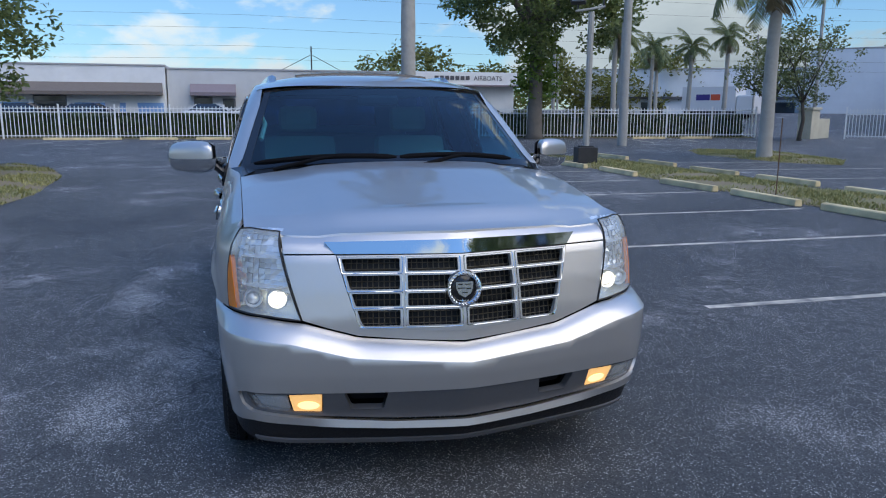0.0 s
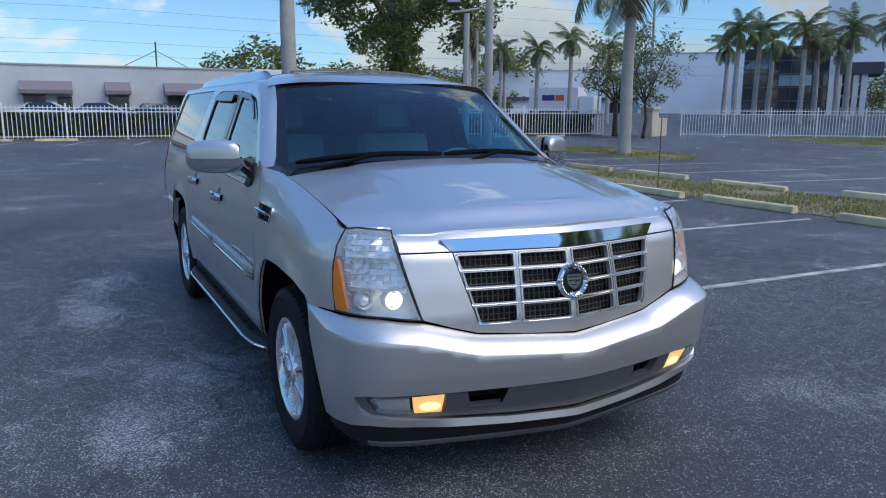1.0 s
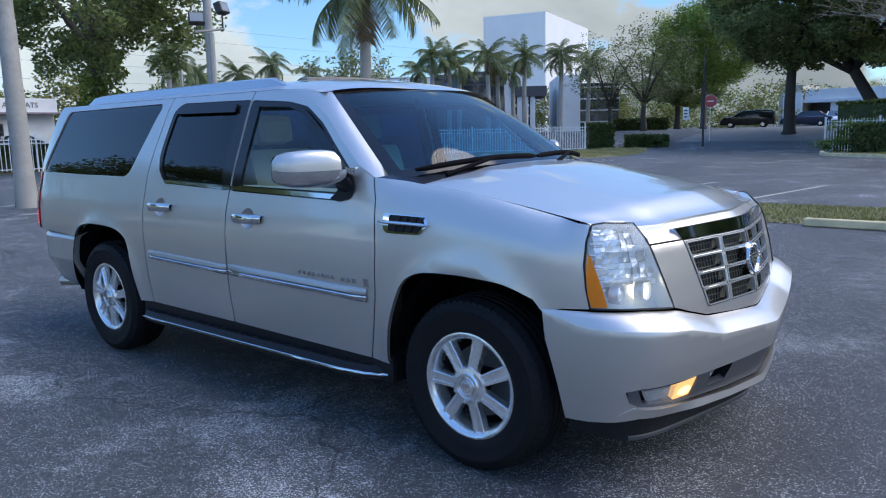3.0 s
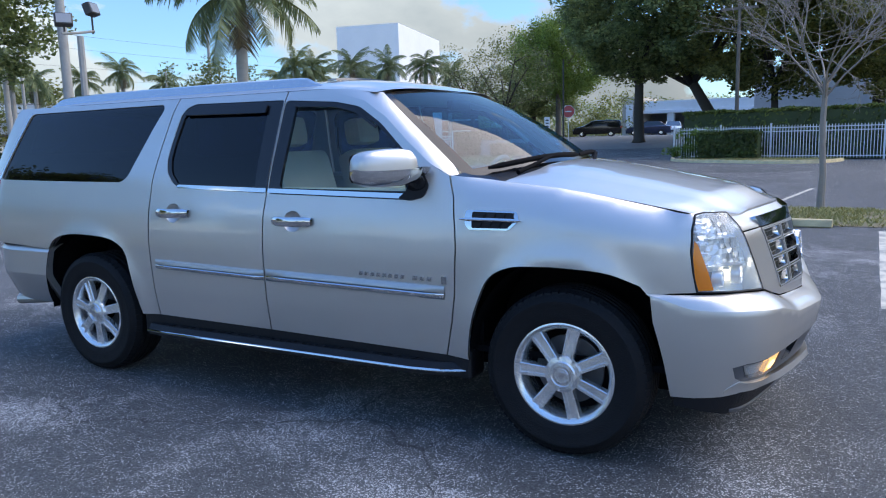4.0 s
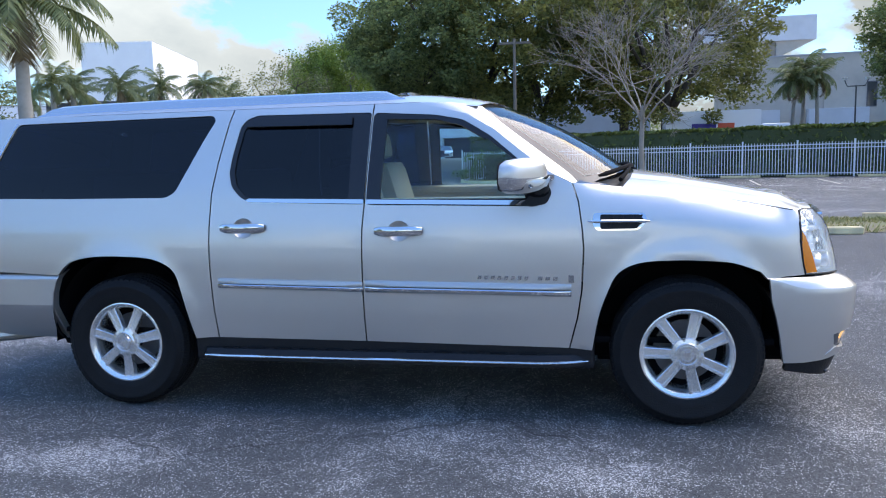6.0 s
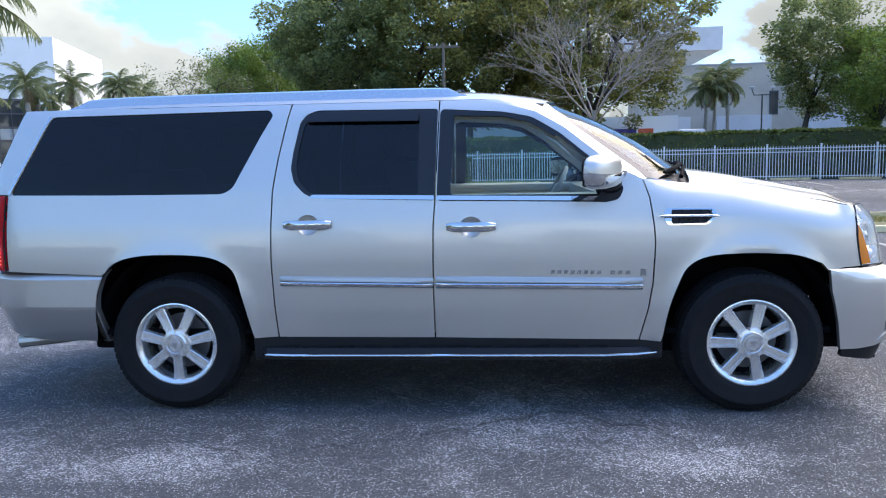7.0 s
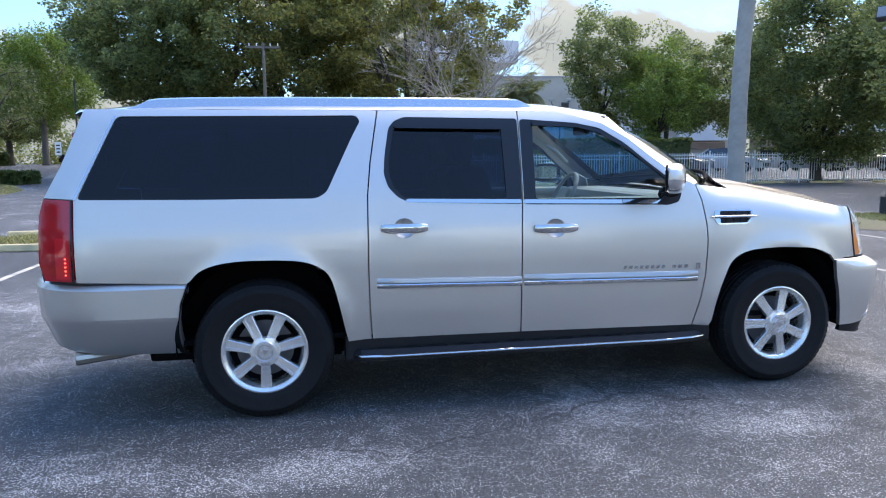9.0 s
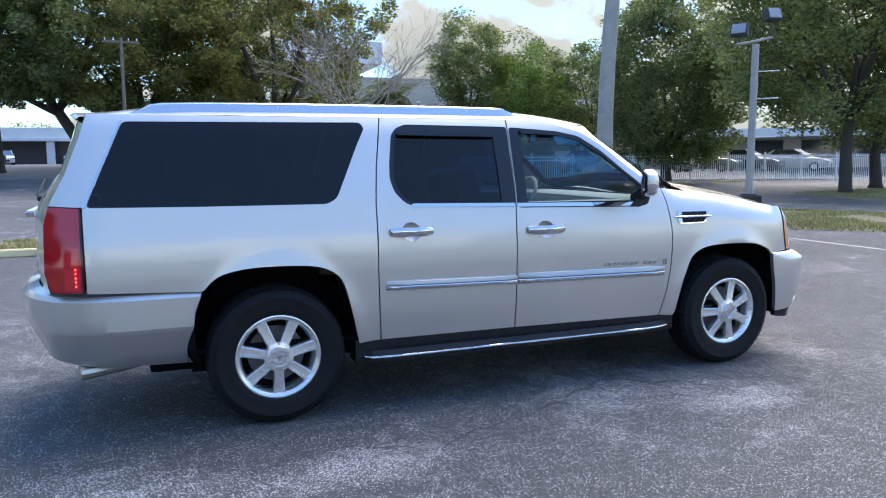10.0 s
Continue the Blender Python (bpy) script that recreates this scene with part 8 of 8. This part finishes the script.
def parked_car(name, label, place, paint, long=4.7, wide=1.85, high=1.45, van=False, group="parked cars"):
    """A small car seen from afar: lofted body, glazed cabin, four wheels, lamps. Local x is ahead."""
    t = thing(name, label, "car", group, place=place)
    h = high
    if van:
        prof = [(-0.50, 0.30, 0.60), (-0.485, 0.30, 0.90), (-0.45, 0.28, 0.98), (-0.20, 0.28, 1.0), (0.08, 0.28, 0.97), (0.27, 0.28, 0.67), (0.44, 0.28, 0.57), (0.49, 0.30, 0.47), (0.50, 0.32, 0.40)]
        cabin = [(-0.46, 0.63), (-0.44, 0.90), (0.06, 0.91), (0.22, 0.64)]
    else:
        prof = [(-0.50, 0.32, 0.60), (-0.46, 0.28, 0.66), (-0.30, 0.26, 0.70), (0.0, 0.26, 0.68), (0.20, 0.26, 0.66), (0.40, 0.28, 0.58), (0.49, 0.30, 0.48), (0.50, 0.32, 0.40)]
        cabin = [(-0.40, 0.66), (-0.26, 0.97), (0.02, 0.99), (0.22, 0.66)]
    rows = []
    for x, z0, z1 in prof:
        w = wide / 2 * (0.90 if abs(x) > 0.47 else 1.0)
        a, b = z0 * h * 0.55, z1 * h
        tuck = 0.86 if z1 > 0.8 else 0.94
        rows.append([(x * long, -w * 0.92, a), (x * long, -w, a + 0.12), (x * long, -w, min(b, 0.62 * h)), (x * long, -w * tuck, b - 0.03), (x * long, -w * tuck * 0.9, b), (x * long, w * tuck * 0.9, b), (x * long, w * tuck, b - 0.03), (x * long, w, min(b, 0.62 * h)), (x * long, w, a + 0.12), (x * long, w * 0.92, a)])
    loft("body", rows, paint, t, flip=True, closed=True)
    ends = [rows[0], rows[-1]]
    for e, fl in ((rows[0], False), (rows[-1], True)):
        ids = tuple(range(10))
        mesh_object("body_end", e, [ids[::-1] if fl else ids], paint, t, smooth=False)
    if van:
        for s in (-1, 1):
            pts = [(x * long, s * (wide / 2 * (1.005 if z < 0.63 else 0.90) + 0.004), z * h) for x, z in cabin]
            mesh_object("window", pts, [(0, 1, 2, 3) if s > 0 else (3, 2, 1, 0)], CAR_GLASS, t, smooth=False)
        mesh_object("windscreen", [(0.06 * long, -wide * 0.38, 0.96 * h), (0.06 * long, wide * 0.38, 0.96 * h), (0.245 * long, wide * 0.42, 0.705 * h), (0.245 * long, -wide * 0.42, 0.705 * h)], [(0, 3, 2, 1)], CAR_GLASS, t, smooth=False)
    else:
        w0, w1 = wide * 0.46, wide * 0.37
        lo, hi = [(cabin[0][0] * long, cabin[0][1] * h), (cabin[3][0] * long, cabin[3][1] * h)], [(cabin[1][0] * long, cabin[1][1] * h), (cabin[2][0] * long, cabin[2][1] * h)]
        v = [(lo[0][0], -w0, lo[0][1]), (lo[1][0], -w0, lo[1][1]), (lo[1][0], w0, lo[1][1]), (lo[0][0], w0, lo[0][1]), (hi[0][0], -w1, hi[0][1]), (hi[1][0], -w1, hi[1][1]), (hi[1][0], w1, hi[1][1]), (hi[0][0], w1, hi[0][1])]
        mesh_object("cabin_glass", v, [(0, 1, 5, 4), (1, 2, 6, 5), (2, 3, 7, 6), (3, 0, 4, 7)], CAR_GLASS, t, smooth=False)
        mesh_object("roof", [(x, y * 1.03, z + 0.012) for x, y, z in v[4:]], [(0, 1, 2, 3)], paint, t, smooth=False)
        for s in (-1, 1):
            for i, j in ((0, 4), (1, 5)) if s < 0 else ((3, 7), (2, 6)):
                tube_part("pillar", [v[i], v[j]], 0.035, paint, t, sides=5)
    for x in (-0.29, 0.31):
        for s in (-1, 1):
            m = Matrix.Translation((x * long, s * (wide / 2 - 0.09), 0.32)) @ Matrix.Rotation(radians(-90 * s), 4, "X")
            wh = lathe("wheel", [(0.0, 0.06), (0.19, 0.07), (0.20, 0.10), (0.31, 0.09), (0.325, 0.0), (0.31, -0.09)], RUBBER, t, sides=20, m=m)
            lathe("rim", [(0.0, 0.09), (0.05, 0.10), (0.18, 0.085), (0.195, 0.105)], ALLOY, wh, sides=16, m=m)
    for s in (-1, 1):
        box_part("head_lamp", 0.475 * long, 0.505 * long, s * wide * 0.42 - 0.16, s * wide * 0.42 + 0.12, 0.40 * h, 0.47 * h, FLOOD_GLASS, t, 0.02)
        box_part("tail_lamp", -0.507 * long, -0.47 * long, s * wide * 0.42 - 0.10, s * wide * 0.42 + 0.08, 0.50 * h, 0.60 * h, TAIL_RED, t, 0.02)
    box_part("bumper_grille", 0.495 * long, 0.508 * long, -0.45, 0.45, 0.22 * h, 0.36 * h, FLOOD, t, 0.01)
    return t


P_BLACK = material("black car paint", (0.006, 0.006, 0.008), 0.2, 0.0, 0.05, 40, coat=0.6)
P_WHITE = material("white car paint", (0.70, 0.71, 0.72), 0.3, 0.0, 0.03, 40, coat=1.0)
P_GREY = material("grey car paint", (0.20, 0.21, 0.23), 0.3, 0.5, 0.04, 40, coat=1.0)
P_BLUE = material("dark blue car paint", (0.03, 0.05, 0.11), 0.25, 0.4, 0.04, 40, coat=1.0)


def on_ground(x, y, turn):
    return pose(x, y, ground_height(x, y), 0, 0, turn)


parked_car("minivan", "black minivan parked beside the driveway", on_ground(-21.7, 75.7, 192), P_BLACK, 5.1, 2.0, 1.75, True)
parked_car("parked_car", "dark car parked beyond the minivan", on_ground(-16.6, 77.2, 190), P_BLUE, 4.6, 1.85, 1.5)
parked_car("parked_car", "white car facing the lot across the road", on_ground(-15.4, 83.8, -80), P_WHITE, 4.6, 1.85, 1.5)
for x, y, p, word in ((21.5, 37.6, P_GREY, "grey"), (26.0, 38.5, P_WHITE, "white"), (30.2, 36.4, P_WHITE, "white"), (33.2, 35.6, P_GREY, "grey"), (36.4, 35.2, P_BLUE, "dark blue"), (39.8, 34.2, P_WHITE, "white")):
    parked_car("parked_car", word + " car parked behind the white fence", pose(x, y, 0.55, 0, 0, -60), p, 4.6, 1.85, 1.5)
for y, p, word in ((-14.0, P_BLACK, "black"), (-10.0, P_BLUE, "dark blue"), (-2.2, P_WHITE, "white"), (1.0, P_WHITE, "white"), (4.6, P_BLACK, "black"), (17.5, P_GREY, "grey")):
    parked_car("parked_car", word + " car parked in front of the workshops", pose(-50.0, y, 0.45, 0, 0, 84), p, 4.6, 1.85, 1.5)
PURPLE = material("deep purple patch", (0.05, 0.03, 0.22), 0.5, 0.0, 0.05, 10)
ORANGE = material("orange-red patch", (0.75, 0.10, 0.04), 0.5, 0.0, 0.05, 10)
for px_, py_, turn in ((9.4, 47.0, 0), (-64.0, 47.5, 30)):
    tk = thing("delivery_truck", "white delivery truck with purple and red patches", "truck", "delivery trucks", place=on_ground(px_, py_, turn))
    box_part("cargo_box", -3.2, 2.6, -1.2, 1.2, 0.9, 3.4, P_WHITE, tk, 0.04)
    box_part("cab", 2.65, 4.4, -1.1, 1.1, 0.6, 2.5, P_WHITE, tk, 0.15)
    box_part("chassis", -3.2, 4.2, -0.5, 0.5, 0.5, 0.9, FLOOD, tk, 0.02)
    box_part("purple_patch", -1.6, -0.1, -1.215, -1.20, 2.0, 2.6, PURPLE, tk)
    box_part("red_patch", 0.0, 1.0, -1.215, -1.20, 2.0, 2.6, ORANGE, tk)
    for x in (-2.2, 3.2):
        for s in (-1, 1):
            m = Matrix.Translation((x, s * 1.0, 0.48)) @ Matrix.Rotation(radians(-90 * s), 4, "X")
            lathe("wheel", [(0.0, 0.06), (0.25, 0.08), (0.45, 0.1), (0.48, 0.0), (0.45, -0.1)], RUBBER, tk, sides=20, m=m)
